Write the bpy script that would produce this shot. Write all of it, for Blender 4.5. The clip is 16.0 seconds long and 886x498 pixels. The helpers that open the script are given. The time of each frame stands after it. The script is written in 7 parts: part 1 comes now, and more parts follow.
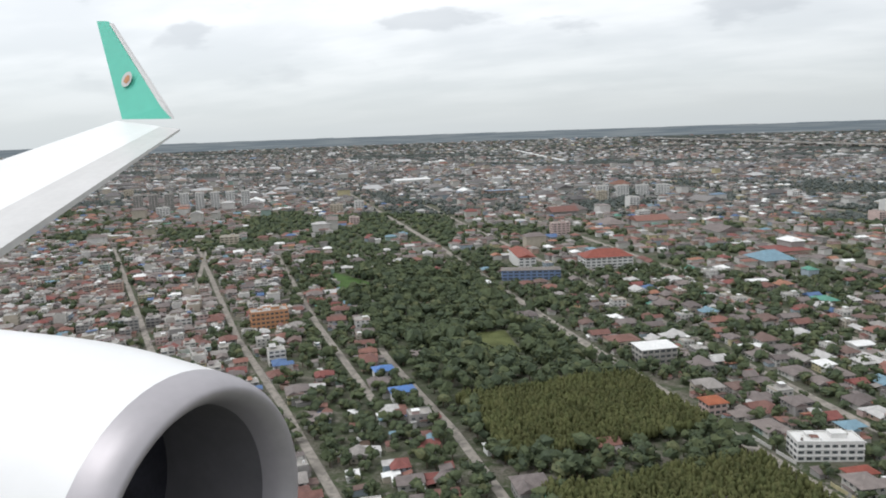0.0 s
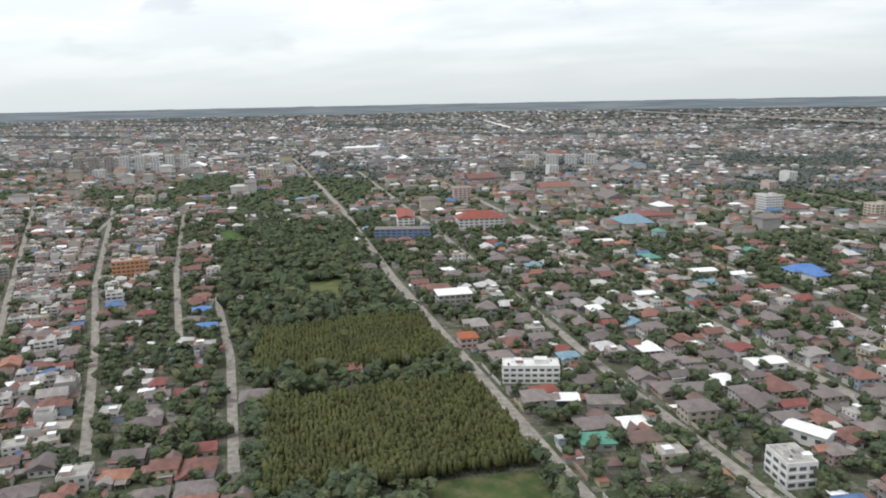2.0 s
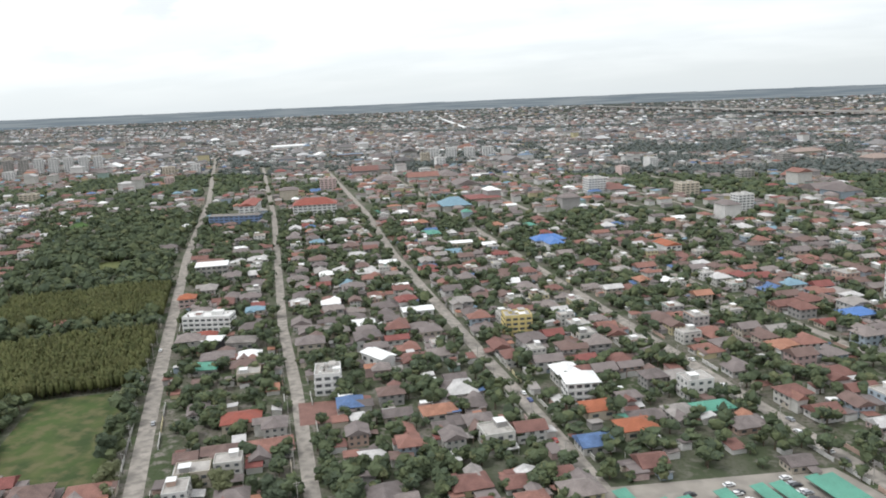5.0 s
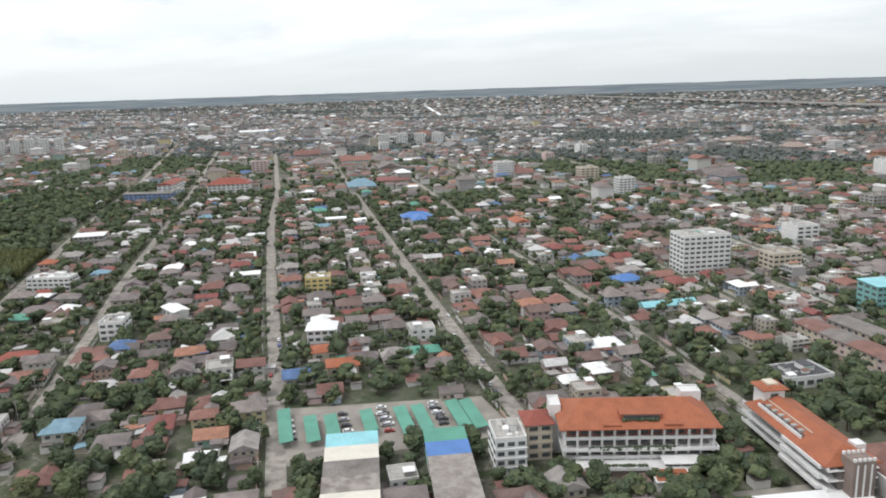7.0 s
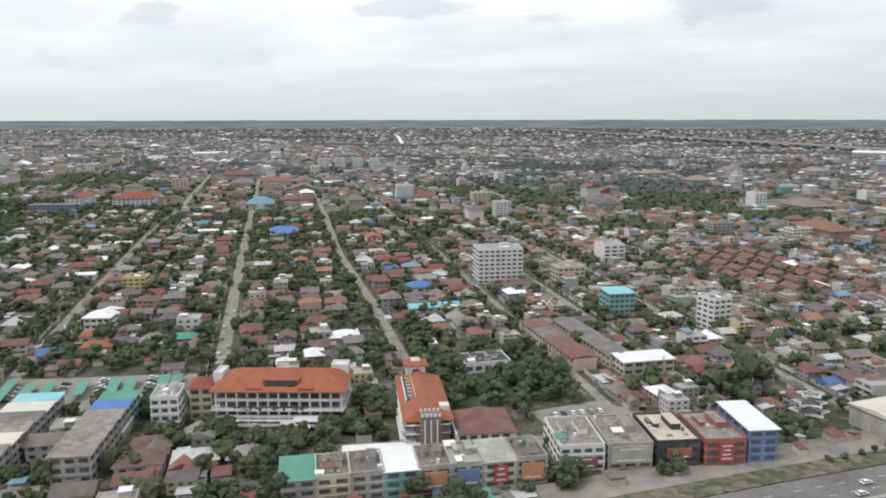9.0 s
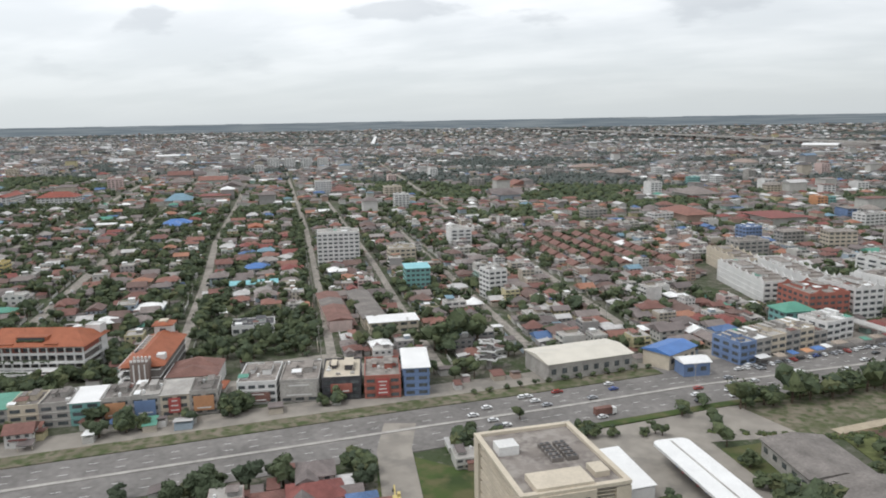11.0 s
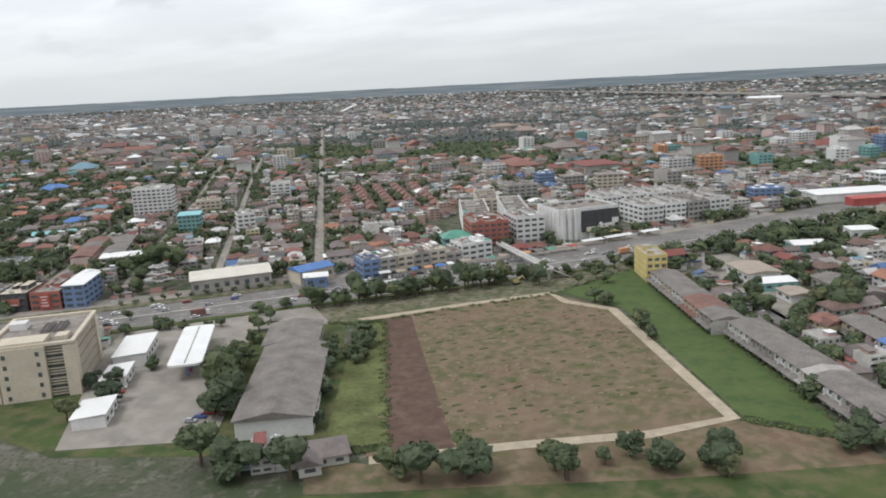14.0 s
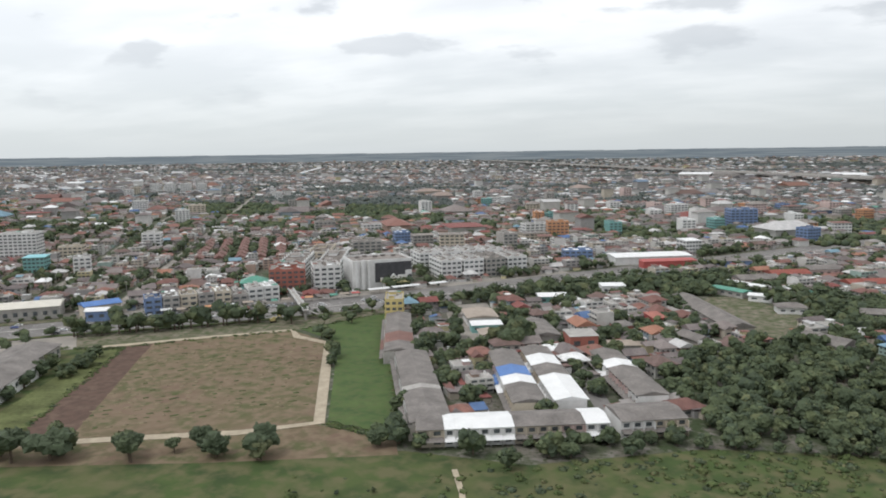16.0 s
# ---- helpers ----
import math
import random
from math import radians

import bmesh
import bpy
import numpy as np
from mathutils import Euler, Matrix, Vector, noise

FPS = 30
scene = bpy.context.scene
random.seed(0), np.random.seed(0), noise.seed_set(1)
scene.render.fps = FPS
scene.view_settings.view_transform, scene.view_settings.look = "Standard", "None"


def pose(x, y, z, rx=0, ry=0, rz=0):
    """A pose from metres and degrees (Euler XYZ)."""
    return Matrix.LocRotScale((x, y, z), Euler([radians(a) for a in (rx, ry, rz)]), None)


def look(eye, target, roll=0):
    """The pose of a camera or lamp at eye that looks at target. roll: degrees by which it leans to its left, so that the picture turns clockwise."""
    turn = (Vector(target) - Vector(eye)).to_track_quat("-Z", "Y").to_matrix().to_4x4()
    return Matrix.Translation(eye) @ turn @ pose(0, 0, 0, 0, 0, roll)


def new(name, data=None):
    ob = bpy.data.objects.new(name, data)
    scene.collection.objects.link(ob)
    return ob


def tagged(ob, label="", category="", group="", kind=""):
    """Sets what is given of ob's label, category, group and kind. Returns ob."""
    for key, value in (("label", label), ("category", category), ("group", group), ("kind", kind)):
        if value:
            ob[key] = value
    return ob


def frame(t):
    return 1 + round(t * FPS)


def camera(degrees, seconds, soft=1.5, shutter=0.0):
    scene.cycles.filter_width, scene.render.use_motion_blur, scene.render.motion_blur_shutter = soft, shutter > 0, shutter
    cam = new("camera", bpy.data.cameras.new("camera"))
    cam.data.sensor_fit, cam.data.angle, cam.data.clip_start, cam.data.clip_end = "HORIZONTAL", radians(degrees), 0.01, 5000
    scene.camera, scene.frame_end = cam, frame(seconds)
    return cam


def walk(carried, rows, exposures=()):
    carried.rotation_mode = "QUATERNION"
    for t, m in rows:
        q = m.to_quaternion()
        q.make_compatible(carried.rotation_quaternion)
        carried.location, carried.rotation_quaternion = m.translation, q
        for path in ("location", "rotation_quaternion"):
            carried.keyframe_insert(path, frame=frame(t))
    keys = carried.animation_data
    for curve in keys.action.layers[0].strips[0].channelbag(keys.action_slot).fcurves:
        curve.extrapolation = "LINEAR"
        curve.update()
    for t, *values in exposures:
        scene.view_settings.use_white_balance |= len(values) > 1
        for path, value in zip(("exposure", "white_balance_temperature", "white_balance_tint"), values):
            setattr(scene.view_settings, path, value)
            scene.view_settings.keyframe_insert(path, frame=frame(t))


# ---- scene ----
cam = camera(62.10, 16.0, soft=1.9)
ROWS = [
    (0.0, pose(0.00, 0.00, 88.92, 80.69, 1.96, 22.86)),
    (0.5, pose(19.00, 0.42, 87.73, 79.89, 2.10, 22.89)),
    (1.0, pose(38.00, 0.81, 86.54, 79.21, 1.69, 22.74)),
    (1.5, pose(57.00, 1.18, 85.36, 78.87, 1.55, 22.66)),
    (2.0, pose(76.00, 1.52, 84.19, 78.47, 1.10, 22.25)),
    (2.5, pose(95.00, 1.83, 83.04, 78.43, 1.12, 22.04)),
    (3.0, pose(114.00, 2.12, 81.89, 78.56, 1.08, 21.65)),
    (3.5, pose(133.00, 2.37, 80.75, 78.92, 1.59, 21.51)),
    (4.0, pose(152.00, 2.60, 79.62, 79.09, 1.65, 21.16)),
    (4.5, pose(171.00, 2.81, 78.49, 78.92, 1.90, 21.01)),
    (5.0, pose(190.00, 2.98, 77.38, 78.40, 2.33, 21.05)),
    (5.5, pose(209.00, 3.13, 76.28, 77.79, 2.73, 21.20)),
    (6.0, pose(228.00, 3.25, 75.19, 77.32, 2.87, 21.36)),
    (6.5, pose(247.00, 3.35, 74.10, 77.25, 2.56, 21.43)),
    (7.0, pose(266.00, 3.42, 73.03, 77.57, 1.78, 21.43)),
    (7.5, pose(285.00, 3.46, 71.96, 78.14, 1.31, 21.59)),
    (8.0, pose(304.00, 3.47, 70.91, 79.15, 0.45, 21.33)),
    (8.5, pose(323.00, 3.46, 69.86, 79.85, 0.29, 21.13)),
    (9.0, pose(342.00, 3.42, 68.82, 79.87, 0.09, 20.64)),
    (9.5, pose(361.00, 3.35, 67.79, 79.92, 0.07, 20.35)),
    (10.0, pose(380.00, 3.25, 66.78, 80.00, 0.24, 20.26)),
    (10.5, pose(399.00, 3.13, 65.77, 80.03, 0.56, 20.29)),
    (11.0, pose(418.00, 2.98, 64.77, 79.96, 1.00, 20.38)),
    (11.5, pose(437.00, 2.81, 63.78, 79.70, 1.53, 20.45)),
    (12.0, pose(456.00, 2.60, 62.79, 79.26, 2.14, 20.49)),
    (12.5, pose(475.00, 2.37, 61.82, 78.13, 2.99, 20.76)),
    (13.0, pose(494.00, 2.12, 60.86, 76.89, 3.48, 20.82)),
    (13.5, pose(513.00, 1.83, 59.91, 76.20, 3.58, 21.02)),
    (14.0, pose(532.00, 1.52, 58.96, 77.42, 2.85, 20.95)),
    (14.5, pose(551.00, 1.18, 58.03, 79.19, 2.11, 20.92)),
    (15.0, pose(570.00, 0.81, 57.10, 80.84, 1.39, 20.42)),
    (15.5, pose(589.00, 0.42, 56.19, 81.96, 1.02, 20.13)),
    (16.0, pose(608.00, 0.00, 55.28, 82.49, 0.81, 19.60)),
]
EXPOSURES = [(0.0, 0.0), (1.5, 0.1), (2.5, 0.2), (3.5, 0.3), (4.5, 0.3), (6.5, 0.25), (7.5, 0.2), (8.3, 0.1), (9.0, 0.05), (11.5, 0.0), (13.5, 0.0), (14.5, 0.02), (16.0, 0.0)]
walk(cam, ROWS, EXPOSURES)

# ---- world, sun ----
def world_sky():
    w = bpy.data.worlds.new("sky")
    scene.world = w
    w.use_nodes = True
    nt = w.node_tree
    nt.nodes.clear()
    N, L = nt.nodes.new, nt.links.new
    out, bg = N("ShaderNodeOutputWorld"), N("ShaderNodeBackground")
    sky = N("ShaderNodeTexSky")
    sky.sky_type, sky.sun_disc = "NISHITA", False
    sky.sun_elevation, sky.sun_rotation = radians(58), radians(200)
    tc, sep = N("ShaderNodeTexCoord"), N("ShaderNodeSeparateXYZ")
    L(tc.outputs["Generated"], sep.inputs[0])
    # cloud deck seen in perspective: direction divided by its height
    def math_node(op, a, b=None, c=None):
        n = N("ShaderNodeMath")
        n.operation = op
        for k, v in enumerate((a, b, c)):
            if v is None:
                continue
            if isinstance(v, (int, float)):
                n.inputs[k].default_value = v
            else:
                L(v, n.inputs[k])
        return n.outputs[0]
    zz = math_node("MAXIMUM", sep.outputs[2], 0.0)
    den = math_node("ADD", zz, 0.17)
    com = N("ShaderNodeCombineXYZ")
    L(math_node("DIVIDE", sep.outputs[0], den), com.inputs[0])
    L(math_node("DIVIDE", sep.outputs[1], den), com.inputs[1])
    puff = N("ShaderNodeCombineXYZ")
    L(sep.outputs[0], puff.inputs[0]), L(sep.outputs[1], puff.inputs[1]), L(math_node("MULTIPLY", sep.outputs[2], 2.8), puff.inputs[2])
    def cloud(scale, detail, lo, hi, seed, source=com):
        m = N("ShaderNodeMapping")
        m.inputs["Location"].default_value = (seed, seed * 0.7, 0)
        m.inputs["Scale"].default_value = (0.8, 1.25, 1)
        L(source.outputs[0], m.inputs[0])
        n = N("ShaderNodeTexNoise")
        n.inputs["Scale"].default_value, n.inputs["Detail"].default_value = scale, detail
        n.inputs["Roughness"].default_value = 0.5
        L(m.outputs[0], n.inputs[0])
        r = N("ShaderNodeMapRange")
        r.interpolation_type = "SMOOTHSTEP"
        r.inputs[1].default_value, r.inputs[2].default_value = lo, hi
        L(n.outputs[0], r.inputs[0])
        return r.outputs[0]
    def mix(f, a, b):
        n = N("ShaderNodeMix")
        n.data_type = "RGBA"
        for k, v in ((0, f), (6, a), (7, b)):
            if isinstance(v, (int, float)):
                n.inputs[k].default_value = v
            elif isinstance(v, tuple):
                n.inputs[k].default_value = (*v, 1)
            else:
                L(v, n.inputs[k])
        return n.outputs[2]
    horizon = N("ShaderNodeMapRange")
    horizon.interpolation_type = "SMOOTHSTEP"
    horizon.inputs[1].default_value, horizon.inputs[2].default_value = -0.02, 0.2
    L(sep.outputs[2], horizon.inputs[0])
    veil = mix(horizon.outputs[0], SKY_LOW, SKY_HIGH)
    bright = mix(math_node("MULTIPLY", cloud(1.3, 4, 0.34, 0.68, 3.1), horizon.outputs[0]), veil, SKY_WHITE)
    puffs = math_node("MULTIPLY", cloud(9.5, 5, 0.56, 0.68, 11.7, puff), horizon.outputs[0])
    dull = mix(math_node("MULTIPLY", puffs, 0.6), bright, SKY_DARK)
    blue = N("ShaderNodeVectorMath")
    blue.operation = "SCALE"
    blue.inputs[3].default_value = 0.12
    L(sky.outputs[0], blue.inputs[0])
    side = N("ShaderNodeMapRange")
    side.inputs[1].default_value, side.inputs[2].default_value, side.inputs[3].default_value, side.inputs[4].default_value = -0.85, 0.35, 1.03, 0.88
    L(sep.outputs[0], side.inputs[0])
    tone = N("ShaderNodeVectorMath")
    tone.operation = "SCALE"
    L(mix(0.9, blue.outputs[0], dull), tone.inputs[0]), L(side.outputs[0], tone.inputs[3])
    L(tone.outputs[0], bg.inputs[0])
    bg.inputs[1].default_value = SKY_STRENGTH
    L(bg.outputs[0], out.inputs[0])


SKY_LOW, SKY_HIGH, SKY_WHITE, SKY_DARK = (0.62, 0.665, 0.69), (0.86, 0.89, 0.925), (1.06, 1.08, 1.10), (0.53, 0.56, 0.60)
SKY_STRENGTH = 1.12
world_sky()
sun = new("sun", bpy.data.lights.new("sun", "SUN"))
sun.data.energy, sun.data.angle, sun.data.color = 1.4, radians(20), (1.0, 0.99, 0.985)
sun.matrix_world = look((0, 0, 300), (110, 130, 0))


# ---- materials ----
def material(name, base, rough=0.8, ramp=None, source="object", noise_scale=1.0, noise_amount=0.25, bump=0.0, metal=0.0, wave=None, spec=0.3):
    """A surface with two scales of variation; ramp: colours drawn at random for each object or island."""
    m = bpy.data.materials.new(name)
    m.use_nodes = True
    nt = m.node_tree
    N, L = nt.nodes.new, nt.links.new
    b = nt.nodes["Principled BSDF"]
    b.inputs["Roughness"].default_value, b.inputs["Metallic"].default_value = rough, metal
    b.inputs["Specular IOR Level"].default_value = spec
    geo = N("ShaderNodeNewGeometry")
    col = None
    if ramp:
        if source == "object":
            rnd = N("ShaderNodeObjectInfo").outputs["Random"]
        else:
            rnd = geo.outputs["Random Per Island"]
        r = N("ShaderNodeValToRGB")
        r.color_ramp.interpolation = "CONSTANT"
        total, at = sum(w for w, _ in ramp), 0.0
        els = r.color_ramp.elements
        while len(els) < len(ramp):
            els.new(1.0)
        for e, (w, c) in zip(els, ramp):
            e.position, at = at / total, at + w
            e.color = (*c, 1)
        hashed = N("ShaderNodeMath")
        hashed.operation = "MULTIPLY"
        hashed.inputs[1].default_value = base if isinstance(base, float) else 1.0
        L(rnd, hashed.inputs[0])
        fr = N("ShaderNodeMath")
        fr.operation = "FRACT"
        L(hashed.outputs[0], fr.inputs[0])
        L(fr.outputs[0], r.inputs[0])
        col = r.outputs[0]
    pos = geo.outputs["Position"]
    tot = None
    for sc, am in ((noise_scale, noise_amount), (noise_scale * 7.3, noise_amount * 0.7)):
        n = N("ShaderNodeTexNoise")
        n.inputs["Scale"].default_value, n.inputs["Detail"].default_value = sc, 5
        L(pos, n.inputs[0])
        r = N("ShaderNodeMapRange")
        r.inputs[1].default_value, r.inputs[2].default_value = 0.3, 0.7
        r.inputs[3].default_value, r.inputs[4].default_value = 1 - am, 1 + am
        L(n.outputs[0], r.inputs[0])
        if tot is None:
            tot = r.outputs[0]
        else:
            k = N("ShaderNodeMath")
            k.operation = "MULTIPLY"
            L(tot, k.inputs[0]), L(r.outputs[0], k.inputs[1])
            tot = k.outputs[0]
        last = n
    if wave:
        wv = N("ShaderNodeTexWave")
        wv.bands_direction = "DIAGONAL"
        wv.inputs["Scale"].default_value, wv.inputs["Distortion"].default_value = wave, 0.6
        L(pos, wv.inputs[0])
        r = N("ShaderNodeMapRange")
        r.inputs[3].default_value, r.inputs[4].default_value = 0.86, 1.08
        L(wv.outputs["Fac"], r.inputs[0])
        k = N("ShaderNodeMath")
        k.operation = "MULTIPLY"
        L(tot, k.inputs[0]), L(r.outputs[0], k.inputs[1])
        tot = k.outputs[0]
    sc = N("ShaderNodeVectorMath")
    sc.operation = "SCALE"
    if col is None:
        sc.inputs[0].default_value = base
    else:
        L(col, sc.inputs[0])
    L(tot, sc.inputs[3])
    L(sc.outputs[0], b.inputs["Base Color"])
    if bump:
        bp = N("ShaderNodeBump")
        bp.inputs["Strength"].default_value, bp.inputs["Distance"].default_value = bump, 0.3
        L(last.outputs[0], bp.inputs["Height"])
        L(bp.outputs[0], b.inputs["Normal"])
    return m


ROOFS = [(16, (0.140, 0.119, 0.114)), (16, (0.178, 0.152, 0.145)), (12, (0.21, 0.18, 0.168)), (12, (0.155, 0.105, 0.092)), (13, (0.175, 0.090, 0.076)),
         (10, (0.225, 0.115, 0.092)), (5, (0.31, 0.155, 0.105)), (5, (0.205, 0.075, 0.066)), (8, (0.46, 0.45, 0.44)), (3, (0.75, 0.75, 0.74)),
         (2, (0.09, 0.15, 0.28)), (1, (0.10, 0.26, 0.20)), (2, (0.17, 0.27, 0.33)), (7, (0.27, 0.25, 0.235))]
# Far roofs: more greys and whites, fewer reds, partly standing in for haze.
DULL_ROOFS = [(20, (0.095, 0.090, 0.090)), (20, (0.14, 0.13, 0.128)), (14, (0.20, 0.19, 0.185)), (12, (0.13, 0.085, 0.072)), (6, (0.19, 0.10, 0.075)), (20, (0.42, 0.42, 0.42)), (6, (0.75, 0.75, 0.74)), (10, (0.28, 0.22, 0.19)), (3, (0.15, 0.21, 0.28))]
WALLS = [(22, (0.46, 0.45, 0.42)), (16, (0.55, 0.54, 0.52)), (12, (0.43, 0.385, 0.32)), (12, (0.30, 0.29, 0.28)), (6, (0.40, 0.29, 0.24)), (3, (0.32, 0.38, 0.43)), (3, (0.48, 0.43, 0.27)), (3, (0.45, 0.34, 0.32)), (2, (0.28, 0.37, 0.33))]
LEAVES = [(4, (0.070, 0.090, 0.053)), (4, (0.082, 0.102, 0.056)), (3, (0.060, 0.078, 0.050)), (2, (0.094, 0.112, 0.058)), (1, (0.108, 0.118, 0.062))]
# Paler, bluer leaves for far trees: haze put into the colour.
HAZED_LEAVES = [(4, (0.096, 0.112, 0.104)), (4, (0.108, 0.120, 0.112)), (3, (0.084, 0.100, 0.094)), (2, (0.118, 0.124, 0.114))]
M = {}
M["roof"] = material("roof_tiles", 3.7, 0.75, ROOFS, noise_scale=0.5, noise_amount=0.22, wave=5.0)
M["wall"] = material("painted_render", 9.1, 0.85, WALLS, noise_scale=0.6, noise_amount=0.12)
M["window"] = material("window_glass", (0.085, 0.095, 0.10), 0.15, noise_scale=0.8, noise_amount=0.4, spec=0.6)
M["leaf"] = material("leaves", 5.3, 0.7, LEAVES, noise_scale=0.9, noise_amount=0.24, bump=0.5, spec=0.15)
M["far_roof"] = material("distant_roofs", 1.0, 0.8, ROOFS, "island", noise_scale=0.4, noise_amount=0.15)
M["far_wall"] = material("distant_walls", 1.0, 0.85, WALLS, "island", noise_scale=0.4, noise_amount=0.1)
M["dull_roof"] = material("remote_roofs", 1.0, 0.8, DULL_ROOFS, "island", noise_scale=0.4, noise_amount=0.15)
M["far_leaf"] = material("distant_leaves", 1.0, 0.8, LEAVES, "island", noise_scale=0.3, noise_amount=0.24, spec=0.1)
M["hazed_leaf"] = material("hazed_leaves", 1.0, 0.8, HAZED_LEAVES, "island", noise_scale=0.2, noise_amount=0.3, spec=0.1)
M["orchard"] = material("plantation_leaves", 1.0, 0.75, [(3, (0.086, 0.094, 0.038)), (3, (0.097, 0.101, 0.043)), (2, (0.074, 0.085, 0.035))], "island", noise_scale=0.12, noise_amount=0.25, spec=0.1)
M["bark"] = material("bark", (0.10, 0.075, 0.055), 0.9, noise_scale=2.0, noise_amount=0.3)
M["asphalt"] = material("asphalt", (0.175, 0.165, 0.156), 0.9, noise_scale=0.1, noise_amount=0.22)
M["white"] = material("white_paint", (0.64, 0.635, 0.62), 0.7, noise_scale=0.3, noise_amount=0.09)
M["white_metal"] = material("white_metal_roof", (0.74, 0.74, 0.73), 0.5, noise_scale=0.3, noise_amount=0.06, wave=3.0)
M["orange_tile"] = material("orange_roof_tiles", (0.31, 0.105, 0.055), 0.7, noise_scale=0.35, noise_amount=0.16, wave=6.0)
M["red_tile"] = material("red_roof_tiles", (0.25, 0.075, 0.055), 0.7, noise_scale=0.35, noise_amount=0.16, wave=6.0)
M["brown_tile"] = material("brown_roof_tiles", (0.19, 0.102, 0.084), 0.75, noise_scale=0.35, noise_amount=0.2, wave=6.0)
M["grey_sheet"] = material("grey_fibre_cement_and_gallery_shade", (0.185, 0.168, 0.155), 0.85, noise_scale=0.25, noise_amount=0.25, wave=4.0)
M["grey"] = material("grey_concrete", (0.35, 0.333, 0.31), 0.9, noise_scale=0.3, noise_amount=0.2)
M["dark"] = material("dark_cladding_and_recess_shade", (0.06, 0.06, 0.065), 0.6, noise_scale=0.5, noise_amount=0.2)
M["cream"] = material("cream_paint", (0.52, 0.46, 0.37), 0.8, noise_scale=0.3, noise_amount=0.1)
M["yellow"] = material("yellow_paint", (0.55, 0.45, 0.20), 0.75, noise_scale=0.3, noise_amount=0.1)
M["dull_yellow"] = material("olive_yellow_sheet", (0.34, 0.30, 0.15), 0.7, noise_scale=0.3, noise_amount=0.15)
M["tower_brown"] = material("brown_wall_tiles", (0.20, 0.155, 0.135), 0.7, noise_scale=0.5, noise_amount=0.12)
M["pink"] = material("pink_paint", (0.55, 0.43, 0.40), 0.8, noise_scale=0.3, noise_amount=0.1)
M["teal"] = material("teal_paint", (0.19, 0.38, 0.36), 0.7, noise_scale=0.3, noise_amount=0.1)
M["green_sheet"] = material("green_metal_sheet", (0.09, 0.27, 0.20), 0.5, noise_scale=0.3, noise_amount=0.12, wave=4.0)
M["blue_sheet"] = material("blue_metal_sheet", (0.08, 0.18, 0.42), 0.5, noise_scale=0.3, noise_amount=0.12, wave=4.0)
M["red"] = material("red_paint", (0.38, 0.09, 0.08), 0.6, noise_scale=0.4, noise_amount=0.12)
M["brick_red"] = material("brick_red_paint", (0.34, 0.13, 0.10), 0.8, noise_scale=0.4, noise_amount=0.15)
M["blue"] = material("blue_paint", (0.16, 0.23, 0.38), 0.6, noise_scale=0.4, noise_amount=0.12)
M["orange"] = material("orange_paint", (0.50, 0.26, 0.14), 0.75, noise_scale=0.4, noise_amount=0.12)
M["earth"] = material("bare_earth", (0.19, 0.135, 0.095), 0.95, noise_scale=0.15, noise_amount=0.25, bump=0.3)
M["sand"] = material("sandy_track", (0.37, 0.315, 0.235), 0.95, noise_scale=0.4, noise_amount=0.15)
M["grass"] = material("bright_grass", (0.065, 0.115, 0.036), 0.9, noise_scale=0.2, noise_amount=0.25, bump=0.4, spec=0.1)
M["weed"] = material("tall_weeds", 1.0, 0.8, [(3, (0.088, 0.116, 0.046)), (3, (0.105, 0.124, 0.052)), (2, (0.066, 0.094, 0.042)), (1, (0.118, 0.116, 0.060))], "island", noise_scale=0.3, noise_amount=0.25, spec=0.1)
M["straw"] = material("dry_straw", (0.215, 0.175, 0.115), 0.95, noise_scale=0.5, noise_amount=0.2, spec=0.1)
M["dry_grass"] = material("olive_grass", (0.105, 0.118, 0.05), 0.9, noise_scale=0.15, noise_amount=0.3, bump=0.4, spec=0.1)


def haze_glow_material():
    """Edge-of-sight land that glows, haze painted in: long pale streaks on blue-grey."""
    m = bpy.data.materials.new("hazy_land_glow")
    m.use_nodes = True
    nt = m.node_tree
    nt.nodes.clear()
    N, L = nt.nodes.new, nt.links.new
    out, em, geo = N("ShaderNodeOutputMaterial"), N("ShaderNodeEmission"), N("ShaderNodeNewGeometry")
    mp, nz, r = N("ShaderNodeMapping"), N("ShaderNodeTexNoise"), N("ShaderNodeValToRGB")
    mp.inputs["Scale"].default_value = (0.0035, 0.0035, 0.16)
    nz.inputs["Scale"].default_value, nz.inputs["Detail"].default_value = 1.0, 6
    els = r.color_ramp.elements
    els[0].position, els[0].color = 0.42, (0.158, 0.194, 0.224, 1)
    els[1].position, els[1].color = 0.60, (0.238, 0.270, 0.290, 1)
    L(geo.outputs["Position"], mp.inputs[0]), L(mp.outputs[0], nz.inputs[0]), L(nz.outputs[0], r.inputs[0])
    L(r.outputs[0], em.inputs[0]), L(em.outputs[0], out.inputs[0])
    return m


M["haze_land"] = haze_glow_material()
M["tyre"] = material("rubber", (0.02, 0.02, 0.02), 0.8)
M["car"] = material("car_paint", 2.9, 0.3, [(5, (0.75, 0.75, 0.75)), (3, (0.35, 0.36, 0.38)), (2, (0.04, 0.04, 0.045)), (1, (0.35, 0.04, 0.03)), (1, (0.06, 0.10, 0.3))], noise_amount=0.03, spec=0.5)


